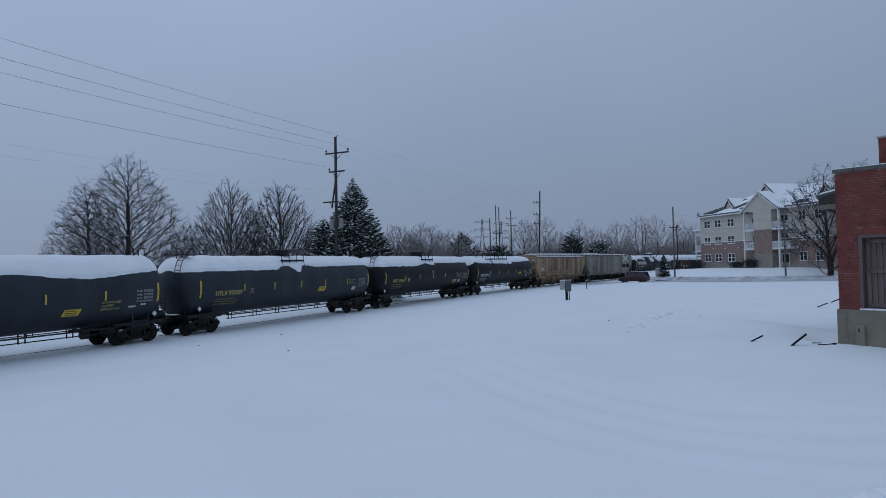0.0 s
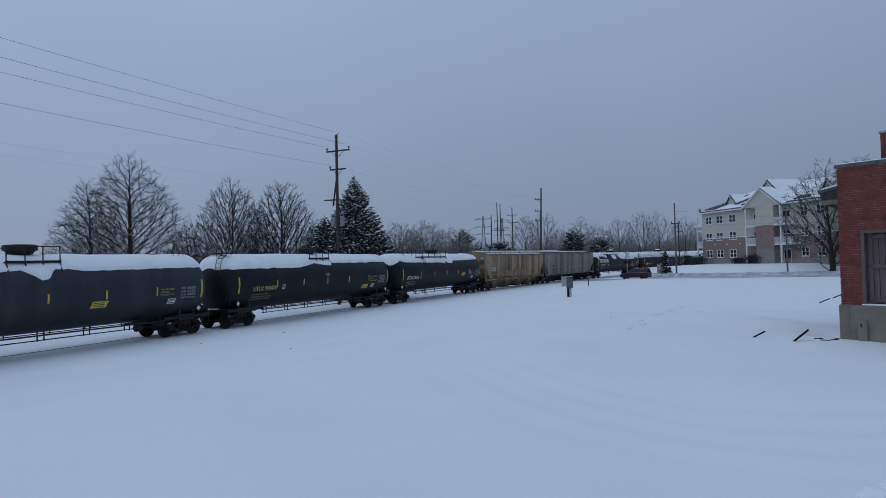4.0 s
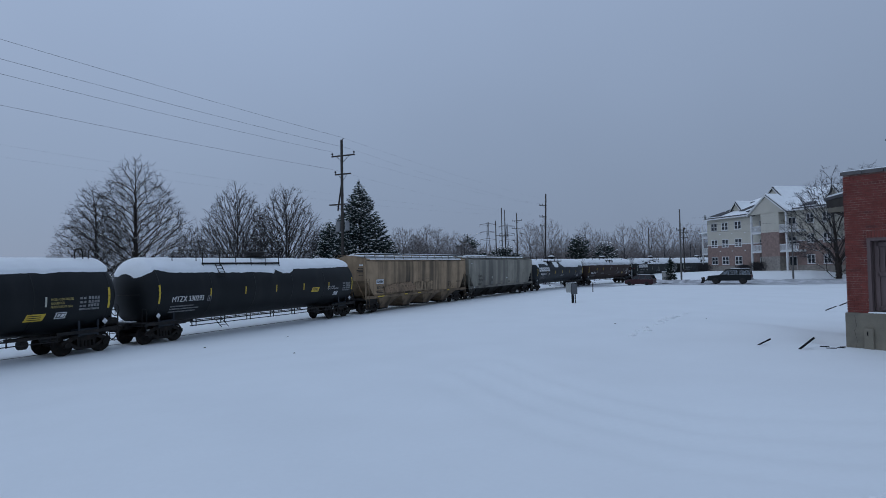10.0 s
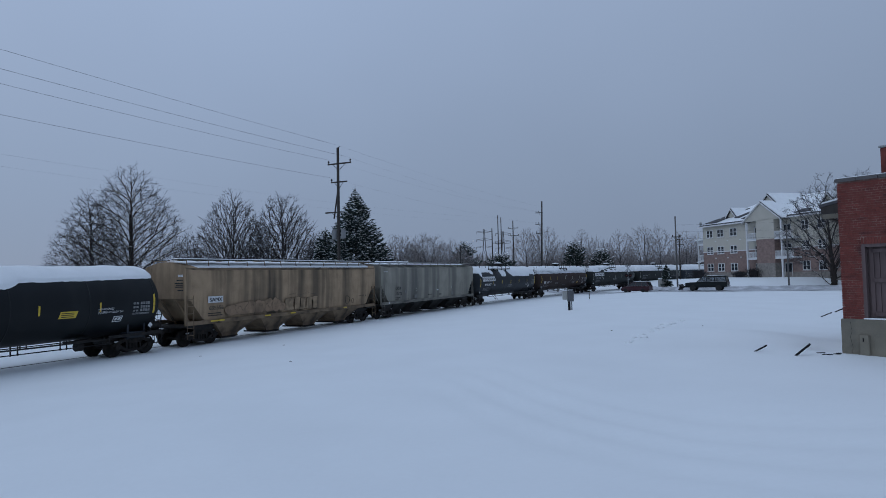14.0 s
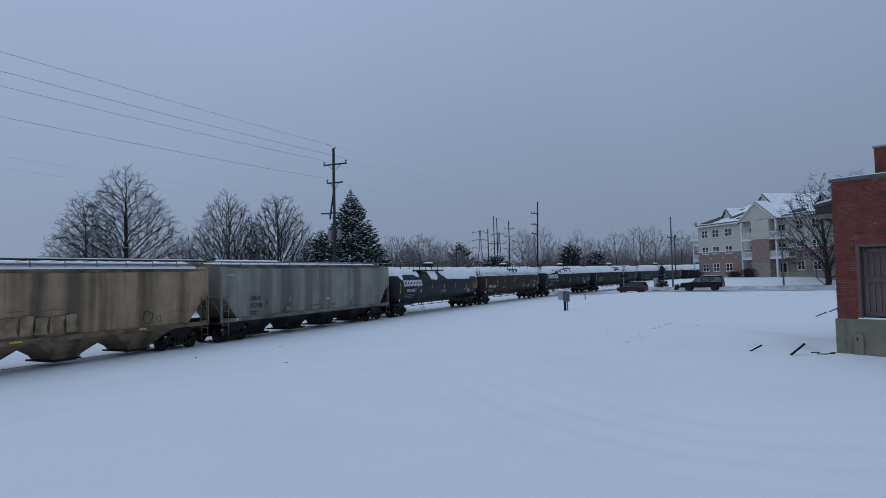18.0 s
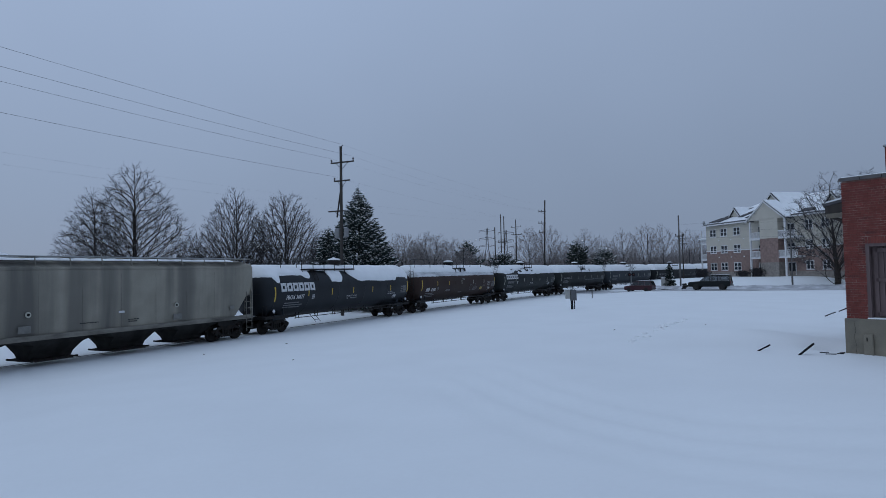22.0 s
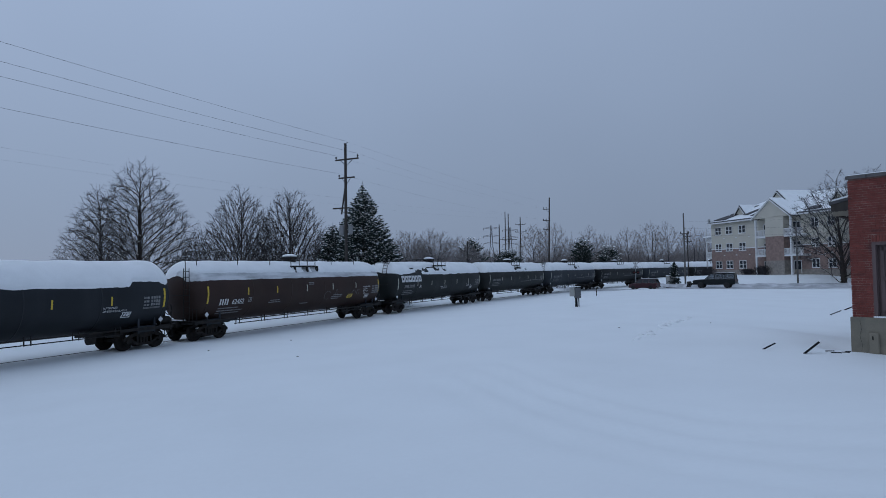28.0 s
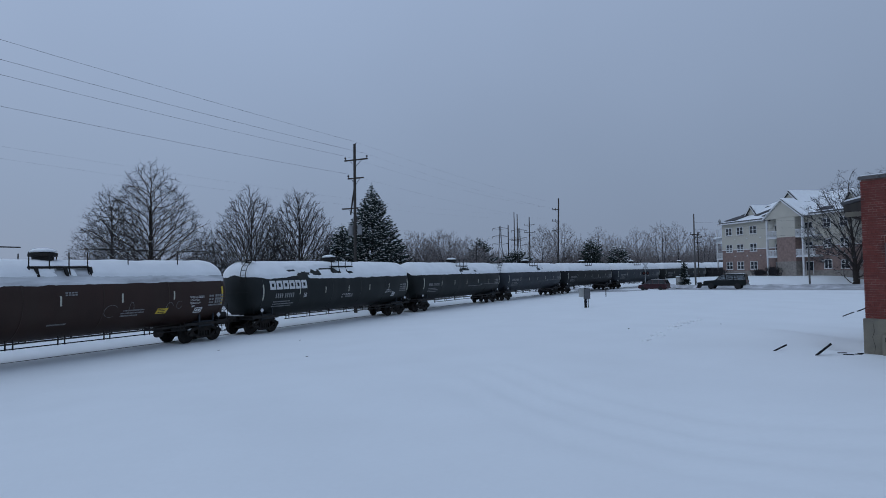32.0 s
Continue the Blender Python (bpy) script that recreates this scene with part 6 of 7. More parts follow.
def brick_building():
    t = thing("brick_building", pose(BX, BY, BZ, 0, 0, BANG), "old red brick freight house with a concrete base", "building")
    bm = B()
    prism(bm, [(0.02, BASE), (DOOR0, BASE), (DOOR0, DOORTOP), (DOOR1, DOORTOP), (DOOR1, BASE), (8, BASE), (8, WALLTOP), (0.02, WALLTOP)], 0.004, 0.36)
    wall = part("wall_front", bm, MORTAR, t, "front wall with weathered mortar joints")
    for nm, b in (("wall_side", (0.02, 0.36, 0.36, 9, BASE, WALLTOP)), ("wall_side", (7.66, 8, 0.36, 9, BASE, WALLTOP)), ("wall_back", (0.02, 8, 9, 9.34, BASE, WALLTOP))):
        bm = B()
        box(bm, *b)
        part(nm, bm, BRICK, t)
    bm = B()
    box(bm, -0.06, 8.06, -0.06, 9.4, -0.6, BASE, 0.02)
    part("foundation", bm, CONCRETE, t, "stained concrete base")
    bm = B()
    box(bm, 0.48, 0.76, -0.16, -0.06, -0.6, 0.72, 0.025)
    part("buttress", bm, CONCRETE, t, "short concrete pier against the base")
    bm = B()
    rod(bm, (0.6, -0.17, 0.5), (0.6, -0.17, 0.62), 0.018)
    part("iron_stub", bm, STEEL, t)
    bm = B()
    chain(bm, [(0.22, -0.062, 1.12), (0.26, -0.062, 0.8), (0.2, -0.062, 0.62), (0.27, -0.062, 0.3), (0.24, -0.062, 0.1)], 0.0035, 4)
    part("crack", bm, STEEL, t, "dark crack in the concrete")
    bm = B()
    box(bm, 0.02, 8, 0.3, 9.2, WALLTOP - 0.35, WALLTOP - 0.2)
    part("roof", bm, SHINGLE, t, "flat roof behind the parapet")
    # tile coping, piece by piece, with a line of snow
    for i in range(13):
        shared("coping_tile", "coping", lambda bm: prism(bm, [(0, WALLTOP), (0.6, WALLTOP), (0.6, WALLTOP + 0.08), (0.58, WALLTOP + 0.11), (0.02, WALLTOP + 0.11), (0, WALLTOP + 0.08)], -0.06, 0.42), COPING, t, pose(-0.05 + i * 0.62, 0, 0))
    bm = B()
    box(bm, 0.0, 8, 0.02, 0.36, WALLTOP + 0.112, WALLTOP + 0.15, 0.015)
    part("coping_snow", bm, CAP, t, "thin snow on the coping")
    # chimney
    bm = B()
    box(bm, 1.07, 1.88, 0.7, 1.5, WALLTOP - 0.4, 6.75)
    ch = part("chimney", bm, BRICK, t, "square brick chimney")
    bm = B()
    box(bm, 1.03, 1.92, 0.66, 1.54, 6.75, 6.83, 0.02)
    part("chimney_cap", bm, GALV, ch)
    # the freight door
    d = new("door")
    d.parent = t
    tagged(d, "dark weathered plank freight door")
    bm = B()
    box(bm, DOOR0, DOOR0 + 0.1, -0.01, 0.3, BASE, DOORTOP)
    part("door_jamb", bm, DOORWOOD, d)
    bm = B()
    box(bm, DOOR0 + 0.1, DOOR1, 0.0, 0.3, DOORTOP - 0.1, DOORTOP)
    part("door_lintel", bm, DOORWOOD, d)
    w = 0.17
    for i in range(13):
        shared("plank", "door_plank", lambda bm: box(bm, 0, w - 0.012, 0.2, 0.25, BASE + 0.06, DOORTOP - 0.1, 0.004), DOORWOOD, d, pose(DOOR0 + 0.1 + i * w, 0, 0))
    for z in (BASE + 0.1, BASE + 1.18, DOORTOP - 0.28):
        shared("door_rail", ("drail", z), lambda bm: box(bm, DOOR0 + 0.2, DOOR1, 0.15, 0.2, z, z + 0.13, 0.006), DOORWOOD, d)
    bm = B()
    box(bm, DOOR0 + 0.16, DOOR0 + 0.28, 0.15, 0.2, BASE + 0.06, DOORTOP - 0.1, 0.006)
    part("door_stile", bm, DOORWOOD, d)
    bm = B()
    box(bm, DOOR0 - 0.02, DOOR1, -0.05, 0.2, BASE + 0.002, BASE + 0.045, 0.012)
    part("sill_snow", bm, CAP, d, "strip of snow on the sill")
    # canopy over the far side
    c = new("canopy")
    c.parent = t
    tagged(c, "low canopy with a snowy sloping roof")
    bm = B()
    prism(bm, [(-2.1, 5.27), (0.0, 5.68), (0.0, 5.78), (-2.15, 5.37)], 4.1, 9.0)
    part("canopy_roof", bm, SHINGLE, c)
    bm = B()
    prism(bm, [(-2.08, 5.375), (0.0, 5.785), (0.0, 5.88), (-2.0, 5.47)], 4.15, 9.0)
    part("canopy_snow", bm, CAP, c)
    bm = B()
    prism(bm, [(-2.05, 5.0), (-2.05, 5.26), (0.0, 5.66), (0.0, 5.0)], 4.12, 4.2)
    part("canopy_board", bm, POLEWOOD, c)
    bm = B()
    prism(bm, [(-2.0, 4.8), (0.0, 4.8), (0.0, 4.98), (-2.0, 4.98)], 4.1, 4.25)
    part("canopy_beam", bm, CONCRETE, c)
    bm = B()
    rod(bm, (-1.8, 4.2, 4.82), (0.0, 4.2, 3.95), 0.06)
    part("canopy_brace", bm, POLEWOOD, c)
    # bricks of the front wall, the ones in view singly, the rest joined
    bl, bh, jt = 0.205, 0.067, 0.011

    def one(bm):
        box(bm, 0, bl, -0.006, 0.05, 0, bh, 0.002)

    rest_v, rest_f = [], []
    single = 0
    row = 0
    z = BASE + jt
    while z + bh < WALLTOP:
        head = row % 6 == 5
        ln = 0.098 if head else bl
        x = 0.0 if row % 2 == 0 else -ln / 2
        while x < 7.9:
            x0, x1 = max(x, 0.0), min(x + ln, 8.0)
            if z < DOORTOP and x0 < DOOR0 < x1:
                x1 = DOOR0
            if z < DOORTOP and x0 < DOOR1 < x1:
                x0 = DOOR1
            if x0 < DOOR0 < x1 and DOORTOP - 0.01 < z + bh and z < DOORTOP + 0.2:
                x1 = DOOR0 - jt
            over = x1 > DOOR0 and x0 < DOOR1 and DOORTOP - 0.01 < z + bh and z < DOORTOP + 0.2
            if not over and not (x1 > DOOR0 and x0 < DOOR1 and z < DOORTOP) and x1 - x0 > 0.03:
                out = -0.005 - 0.004 * random.random()
                if x1 - x0 > bl - 0.001 and x0 < 1.25 and single < 295:
                    shared("brick", "brick", one, BRICK, wall, pose(x0, -0.002 * random.random(), z))
                    single += 1
                else:
                    k = len(rest_v)
                    rest_v += [(a, b, c) for c in (z, z + bh) for a, b in ((x0, out), (x1, out), (x1, 0.05), (x0, 0.05))]
                    rest_f += [tuple(k + i for i in f) for f in ((3, 2, 1, 0), (4, 5, 6, 7), (0, 1, 5, 4), (1, 2, 6, 5), (2, 3, 7, 6), (3, 0, 4, 7))]
            x += ln + jt
        z += bh + jt
        row += 1
    # upright bricks over the door
    for i in range(30):
        shared("brick", "soldier", lambda bm: box(bm, 0, bh, -0.007, 0.05, 0, 0.215, 0.002), BRICK, wall, pose(DOOR0 + i * (bh + jt), 0, DOORTOP + 0.005))
    me = bpy.data.meshes.new("brick_rest")
    me.from_pydata(rest_v, [], rest_f)
    mesh_part("brick_rest", me, BRICK_J, wall, "remaining bricks of the wall", kind="stuff")


# ---- the flats across the road ----
AX, AY, AZ, AANG = 49.0, 118.0, 1.9, math.degrees(math.atan2(-0.970, 0.2426))


def flats():
    t = thing("apartment_building", pose(AX, AY, AZ, 0, 0, AANG), "three-storey beige and brick flats with snowy roofs", "building")
    L, D, H = 42.0, 16.0, 9.35
    split = 4.55
    # window openings: x, z
    cols = [(1.1, 2.85), (4.05, 5.8), (7.45, 9.2), (23.4, 24.85), (26.4, 27.85), (30.2, 31.7), (34, 35.5), (37.5, 39)]
    rows = [(1.0, 2.4), (4.15, 5.55), (7.2, 8.6)]

    def wall_band(name, z0, z1, mat):
        """A band of the front wall with its window openings cut out of it."""
        cuts = sorted({0.0, L, *[v for c in cols for v in c]})
        bm = B()
        for a, b in zip(cuts, cuts[1:]):
            hole = any(abs(a - c[0]) < 1e-6 for c in cols)
            zs = [z0]
            if hole:
                for r0, r1 in rows:
                    if r1 > z0 and r0 < z1:
                        zs += [max(r0, z0), min(r1, z1)]
            zs.append(z1)
            for i in range(0, len(zs), 2):
                if zs[i + 1] - zs[i] > 0.01:
                    box(bm, a, b, 0, 0.3, zs[i], zs[i + 1])
        part(name, bm, mat, t)

    wall_band("wall_lower", -1.0, split, FARBRICK)
    wall_band("wall_upper", split, H, SIDING)
    bm = B()
    box(bm, -0.02, 0.28, 0.3, D, -1.0, split)
    box(bm, L - 0.3, L, 0.3, D, -1.0, split)
    box(bm, 0.3, L - 0.3, D - 0.3, D, -1, split)
    part("wall_lower", bm, FARBRICK, t)
    bm = B()
    box(bm, -0.02, 0.28, 0.3, D, split, H)
    box(bm, L - 0.3, L, 0.3, D, split, H)
    box(bm, 0.3, L - 0.3, D - 0.3, D, split, H)
    part("wall_upper", bm, SIDING, t)
    bm = B()
    box(bm, -0.05, L, -0.05, -0.005, -1.0, 0.75)
    part("plinth", bm, FARSTONE, t, "stone plinth")
    # dark sheet added behind the windows in place of the rooms' shade
    bm = B()
    box(bm, 0.3, L - 0.3, 0.5, 0.6, 0, H)
    part("inner_wall", bm, STEEL, t, "dark sheet standing in for unlit rooms")
    bm = B()
    box(bm, -0.1, L, -0.06, -0.005, split - 0.08, split + 0.08)
    part("string_course", bm, TRIM, t)

    def window(x0, x1, z0, z1, y=0.0):
        w = new("window")
        w.parent = t
        bm = B()
        f = 0.09
        for b in ((x0, x1, z0, z0 + f), (x0, x1, z1 - f, z1), (x0, x0 + f, z0 + f, z1 - f), (x1 - f, x1, z0 + f, z1 - f), ((x0 + x1) / 2 - f * 0.7, (x0 + x1) / 2 + f * 0.7, z0 + f, z1 - f)):
            box(bm, b[0], b[1], y - 0.05, y + 0.1, b[2], b[3])
        part("window_frame", bm, TRIM, w)
        bm = B()
        box(bm, x0 + f, x1 - f, y - 0.02, y + 0.06, (z0 + z1) / 2 - 0.035, (z0 + z1) / 2 + 0.035)
        part("glazing_bar", bm, TRIM, w)
        m = (x0 + x1) / 2
        for a, b in ((x0 + f, m - f * 0.7), (m + f * 0.7, x1 - f)):
            for c, d in ((z0 + f, (z0 + z1) / 2 - 0.035), ((z0 + z1) / 2 + 0.035, z1 - f)):
                bm = B()
                box(bm, a, b, y + 0.02, y + 0.04, c, d)
                part("pane", bm, GLASS, w)
        bm = B()
        box(bm, x0 - 0.06, x1 + 0.06, y - 0.09, y + 0.02, z0 - 0.07, z0)
        part("window_sill", bm, TRIM, w)

    for c in cols[:6]:
        for r in rows:
            window(*c, *r)
    # porch lamps and vents between the storeys
    for x in (3.4, 6.6, 9.9):
        for z in (3.3, 6.4):
            bm = B()
            box(bm, x, x + 0.3, -0.06, 0.0, z, z + 0.16)
            part("vent", bm, TRIM, t)
    # the gabled bay between the balconies
    b0, b1, out = 15.6, 19.5, -1.5
    bm = B()
    box(bm, b0, b1, out, 0.0, 0.0, 6.1)
    part("bay_wall", bm, FARBRICK, t, "brick bay")
    bm = B()
    box(bm, b0 - 0.03, b1 + 0.03, out - 0.03, 0, -1.0, 2.2)
    part("bay_base", bm, FARSTONE, t, "rough stone foot of the bay")
    bm = B()
    box(bm, b0, b1, out, 0.0, 6.1, 9.3)
    part("bay_wall", bm, SIDING, t)
    gx0, gx1, gp = 12.9, 20.9, 12.0
    bm = B()
    prism(bm, [(gx0, 9.2), (gx1, 9.2), ((gx0 + gx1) / 2, gp)], out, out + 0.25)
    part("gable", bm, SIDING, t, "beige gable")
    bm = B()
    m = (gx0 + gx1) / 2
    for s0, s1 in (((gx0 - 0.35, 8.98), (m, gp + 0.02)), ((gx1 + 0.35, 8.98), (m, gp + 0.02))):
        prism(bm, [s0, s1, (s1[0], s1[1] + 0.22), (s0[0], s0[1] + 0.2)], out - 0.3, out)
    part("gable_trim", bm, TRIM, t)
    for (ax, az), (cx, cz) in (((gx0 - 0.4, 9.1), (m, gp + 0.15)), ((gx1 + 0.4, 9.1), (m, gp + 0.15))):
        bm = B()
        prism(bm, [(ax, az), (cx, cz), (cx, cz + 0.12), (ax, az + 0.12)], out - 0.25, 7)
        part("gable_roof", bm, SHINGLE, t)
        bm = B()
        prism(bm, [(ax, az + 0.125), (cx, cz + 0.125), (cx, cz + 0.3), (ax, az + 0.27)], out - 0.1, 7)
        part("roof_snow", bm, CAP, t, "snow on the gable roof")
    # balconies on both sides of the bay, and one on the end
    def balcony(x0, x1, y0, y1, z, ends=True):
        b = new("balcony")
        b.parent = t
        tagged(b, "white railed balcony")
        bm = B()
        box(bm, x0, x1, y0, y1, z - 0.22, z)
        part("balcony_floor", bm, TRIM, b)
        bm = B()
        box(bm, x0, x1, y0, y0 + 0.07, z + 0.98, z + 1.08)
        box(bm, x0, x1, y0, y0 + 0.07, z + 0.08, z + 0.16)
        part("hand_rail", bm, TRIM, b)
        n = max(3, int(abs(x1 - x0) / 0.16))
        for i in range(n + 1):
            x = x0 + (x1 - x0 - 0.05) * i / n
            shared("baluster", ("bal", z), lambda bm: box(bm, 0, 0.05, 0.01, 0.06, z + 0.1, z + 1.0), TRIM, b, pose(x, y0, 0))
        n = max(2, int(abs(y1 - y0) / 0.16))
        for i in range(1, n):
            y = y0 + (y1 - y0) * i / n
            shared("baluster", ("balx", z), lambda bm: box(bm, 0.01, 0.06, 0, 0.05, z + 0.1, z + 1.0), TRIM, b, pose(x0, y, 0))
        bm = B()
        box(bm, x0, x0 + 0.07, y0, y1, z + 0.98, z + 1.08)
        part("hand_rail", bm, TRIM, b)
        bm = B()
        box(bm, x0 + 0.08, x1 - 0.08, y0 + 0.1, y1, z + 0.004, z + 0.1)
        part("balcony_snow", bm, CAP, b)

    for x0, x1 in ((13.2, 15.55), (19.55, 23.3)):
        for z in (3.05, 6.15):
            balcony(x0, x1, out, -0.002, z)
        px = x0 + 0.1 if x0 < 15 else 20.9
        bm = B()
        box(bm, px - 0.13, px + 0.13, out + 0.02, out + 0.28, -1, 9.1)
        part("porch_post", bm, TRIM, t, "white post of the balconies")
        for z in (0.1, 3.1, 6.2):
            w = new("balcony_door")
            w.parent = t
            a = x0 + 0.35
            bm = B()
            for b in ((a, a + 1.5, z + 2.0, z + 2.1), (a, a + 0.09, z, z + 2.0), (a + 1.41, a + 1.5, z, z + 2.0), (a + 0.7, a + 0.8, z, z + 2.0)):
                box(bm, b[0], b[1], -0.06, 0.0, b[2], b[3])
            part("door_frame", bm, TRIM, w)
            for q in (a + 0.09, a + 0.8):
                bm = B()
                box(bm, q, q + 0.61, -0.035, -0.005, z, z + 2.0)
                part("pane", bm, GLASS, w)
    for z in (3.05, 6.15):
        balcony(-2.6, -0.03, 0.6, 3.6, z)
    bm = B()
    box(bm, -2.6, -2.38, 0.65, 0.87, -1, 8.6)
    part("porch_post", bm, TRIM, t, "white post of the end balconies")
    bm = B()
    box(bm, -2.9, -0.02, 0.3, 4, 6.95, 7.15)
    part("porch_roof", bm, CAP, t, "snowy little porch roof")
    # main roof, hipped at the far end, with the snow on it
    ridge = 13.3
    rv = [(-0.5, -0.5, H), (L, -0.5, H), (L, D + 0.5, H), (-0.5, D + 0.5, H), (7.0, D / 2, ridge), (L, D / 2, ridge)]

    def roof(name, dz, mat, label, inset):
        bm = B()
        v = [bm.verts.new((x + (inset if i in (0, 3) else 0), y + (inset if i < 2 else -inset if i < 4 else 0), z + dz)) for i, (x, y, z) in enumerate(rv)]
        w = [bm.verts.new((p.co.x, p.co.y, p.co.z - 0.15)) for p in v]
        for f in ((0, 1, 5, 4), (2, 3, 4, 5), (3, 0, 4), (1, 2, 5)):
            bm.faces.new([v[i] for i in f]), bm.faces.new([w[i] for i in f[::-1]])
        for a, b in ((0, 1), (1, 2), (2, 3), (3, 0)):
            bm.faces.new((v[b], v[a], w[a], w[b]))
        part(name, bm, mat, t, label)

    roof("roof", 0.15, SHINGLE, "dark shingled roof", 0.0)
    roof("roof_snow", 0.31, CAP, "snow lying on the roof", 0.35)
    # wind-bared shingles along eaves and dormers; hip and valley shade painted in too
    for pts in (((0.4, 0.3), (3.6, 0.2), (5.2, 2.2), (2.2, 1.9)), ((2.6, 2.2), (4.0, 2.2), (6.6, 5.2), (5.4, 5.2)), ((7.0, 1.4), (8.4, 1.2), (10.6, 4.8), (9.6, 5.0)), ((9.8, 0.6), (12.0, 0.3), (12.4, 2.2), (11.0, 2.4)), ((8.2, 5.2), (9.2, 5.0), (11.4, 7.4), (10.4, 7.5)), ((22.0, 0.2), (25.0, 0.2), (24.4, 1.2), (22.4, 1.4))):
        bm = B()
        slope = (ridge - H) / (D / 2 + 0.5)
        vs = [bm.verts.new((x, y, H + 0.33 + slope * (y + 0.5))) for x, y in pts]
        lo = [bm.verts.new((v.co.x, v.co.y, v.co.z - 0.1)) for v in vs]
        bm.faces.new(vs), bm.faces.new(lo[::-1])
        for k in range(4):
            bm.faces.new((vs[k], lo[k], lo[(k + 1) % 4], vs[(k + 1) % 4]))
        part("bare_shingles", bm, SHINGLE, t, "dark patch for wind-bared shingles and roof shading")
    bm = B()
    box(bm, -0.6, L, -0.62, -0.5, H - 0.12, H + 0.1)
    part("gutter", bm, TRIM, t)
    # dormers
    for x, w, y, h, pk, dm in ((5.6, 2.8, 2.0, 10.5, 12.2, 4.5), (15.6, 6.4, 1.2, 10.6, 13.6, 7.0), (26.5, 3.4, 2.2, 10.4, 12.4, 5.0)):
        d = new("dormer")
        d.parent = t
        tagged(d, "gabled dormer with a snowy roof")
        bm = B()
        prism(bm, [(x - w / 2, h - 1), (x + w / 2, h - 1), (x + w / 2, h), (x, pk - 0.1), (x - w / 2, h)], y, y + 0.3)
        part("dormer_front", bm, SIDING, d)
        for s in (-1, 1):
            bm = B()
            prism(bm, [(x + s * (w / 2 + 0.35), h - 0.25), (x, pk), (x, pk + 0.15), (x + s * (w / 2 + 0.35), h - 0.1)], y - 0.3, y + dm)
            part("dormer_roof", bm, SHINGLE, d)
            bm = B()
            prism(bm, [(x + s * (w / 2 + 0.3), h - 0.09), (x, pk + 0.155), (x, pk + 0.32), (x + s * (w / 2 + 0.3), h + 0.07)], y - 0.1, y + dm)
            part("dormer_snow", bm, CAP, d)
            bm = B()
            prism(bm, [(x + s * (w / 2 + 0.38), h - 0.4), (x, pk - 0.12), (x, pk + 0.05), (x + s * (w / 2 + 0.38), h - 0.22)], y - 0.36, y - 0.3)
            part("dormer_trim", bm, TRIM, d)
        bm = B()
        box(bm, x - 0.5, x + 0.5, y - 0.03, y, h - 0.6, h + 0.2)
        part("dormer_pane", bm, GLASS, d)
    for x, y in ((21.0, 4.0), (24.5, 5.0)):
        bm = B()
        rod(bm, (x, y, 11.2), (x, y, 12.4), 0.07)
        part("vent_pipe", bm, GALV, t)
    bm = B()
    lathe(bm, [(0, 0.02), (0.1, 0.25), (0.22, 0.4)], "y", 12)
    o = part("dish", bm, GALV, t, "small satellite dish")
    o.location = (-0.3, -0.4, H + 0.7)


brick_building()
flats()


def shrub(x, y, w, h, seed, label):
    rnd = random.Random(seed)
    vs, fs = [], []
    for i in range(240):
        a = Vector((rnd.gauss(0, w * 0.22), rnd.gauss(0, 0.25), 0))
        b = a + Vector((rnd.gauss(0, 0.35), rnd.gauss(0, 0.25), rnd.uniform(0.4, 1.0) * h))
        tube(vs, fs, a, b, 0.02, 0.012, 3)
        for q in range(2):
            tube(vs, fs, a.lerp(b, 0.7), b + Vector((rnd.gauss(0, 0.25), rnd.gauss(0, 0.25), rnd.uniform(-0.1, 0.2))), 0.016, 0.01, 3)
    me = bpy.data.meshes.new("shrub")
    me.from_pydata(vs, [], fs)
    o = mesh_part("shrub", me, TWIG)
    o.matrix_basis = pose(x, y, float(land(x, y)) - 0.05, 0, 0, AANG)
    tagged(o, label, "shrub", "shrubs by the flats")


shrub(47.4, 116.5, 4.5, 1.7, 1, "brown leafless shrub against the flats")
shrub(51.0, 103.0, 3.2, 1.5, 2, "brown leafless hedge against the flats")
shrub(50.2, 106.5, 2.4, 1.1, 3, "brown leafless shrub by a porch post")


# ---- vehicles ----
def wheel(car, x, y, r, w=0.2):
    s = 1 if y > 0 else -1
    wh = new("wheel")
    wh.parent = car
    wh.location = (x, y, r)
    shared("tyre", ("tyre", r, w), lambda bm: lathe(bm, [(-w / 2, r * 0.62), (-w / 2, r * 0.93), (-w / 2 + 0.03, r), (w / 2 - 0.03, r), (w / 2, r * 0.93), (w / 2, r * 0.62)], "y", 20), RUBBER, wh)
    shared("rim", ("rim", r, w, s), lambda bm: lathe(bm, [(s * w * 0.15, 0.05), (s * w * 0.3, r * 0.5), (s * w * 0.46, r * 0.6), (s * w * 0.40, r * 0.64)], "y", 14), GALV, wh)
    return wh


def loft(bm, stations):
    """A body from cross-sections: (x, half width low, half width high, z low, z high)."""
    rings = []
    for x, a, b, z0, z1 in stations:
        m = (z0 + z1) / 2
        ring = [(-a * 0.92, z0), (-a, z0 + 0.1), (-max(a, b), m), (-b, z1 - 0.06), (-b * 0.9, z1), (b * 0.9, z1), (b, z1 - 0.06), (max(a, b), m), (a, z0 + 0.1), (a * 0.92, z0)]
        rings.append([bm.verts.new((x, y, z)) for y, z in ring])
    n = len(rings[0])
    for p, q in zip(rings, rings[1:]):
        for k in range(n):
            bm.faces.new((p[k], q[k], q[(k + 1) % n], p[(k + 1) % n]))
    bm.faces.new(rings[0]), bm.faces.new(rings[-1][::-1])


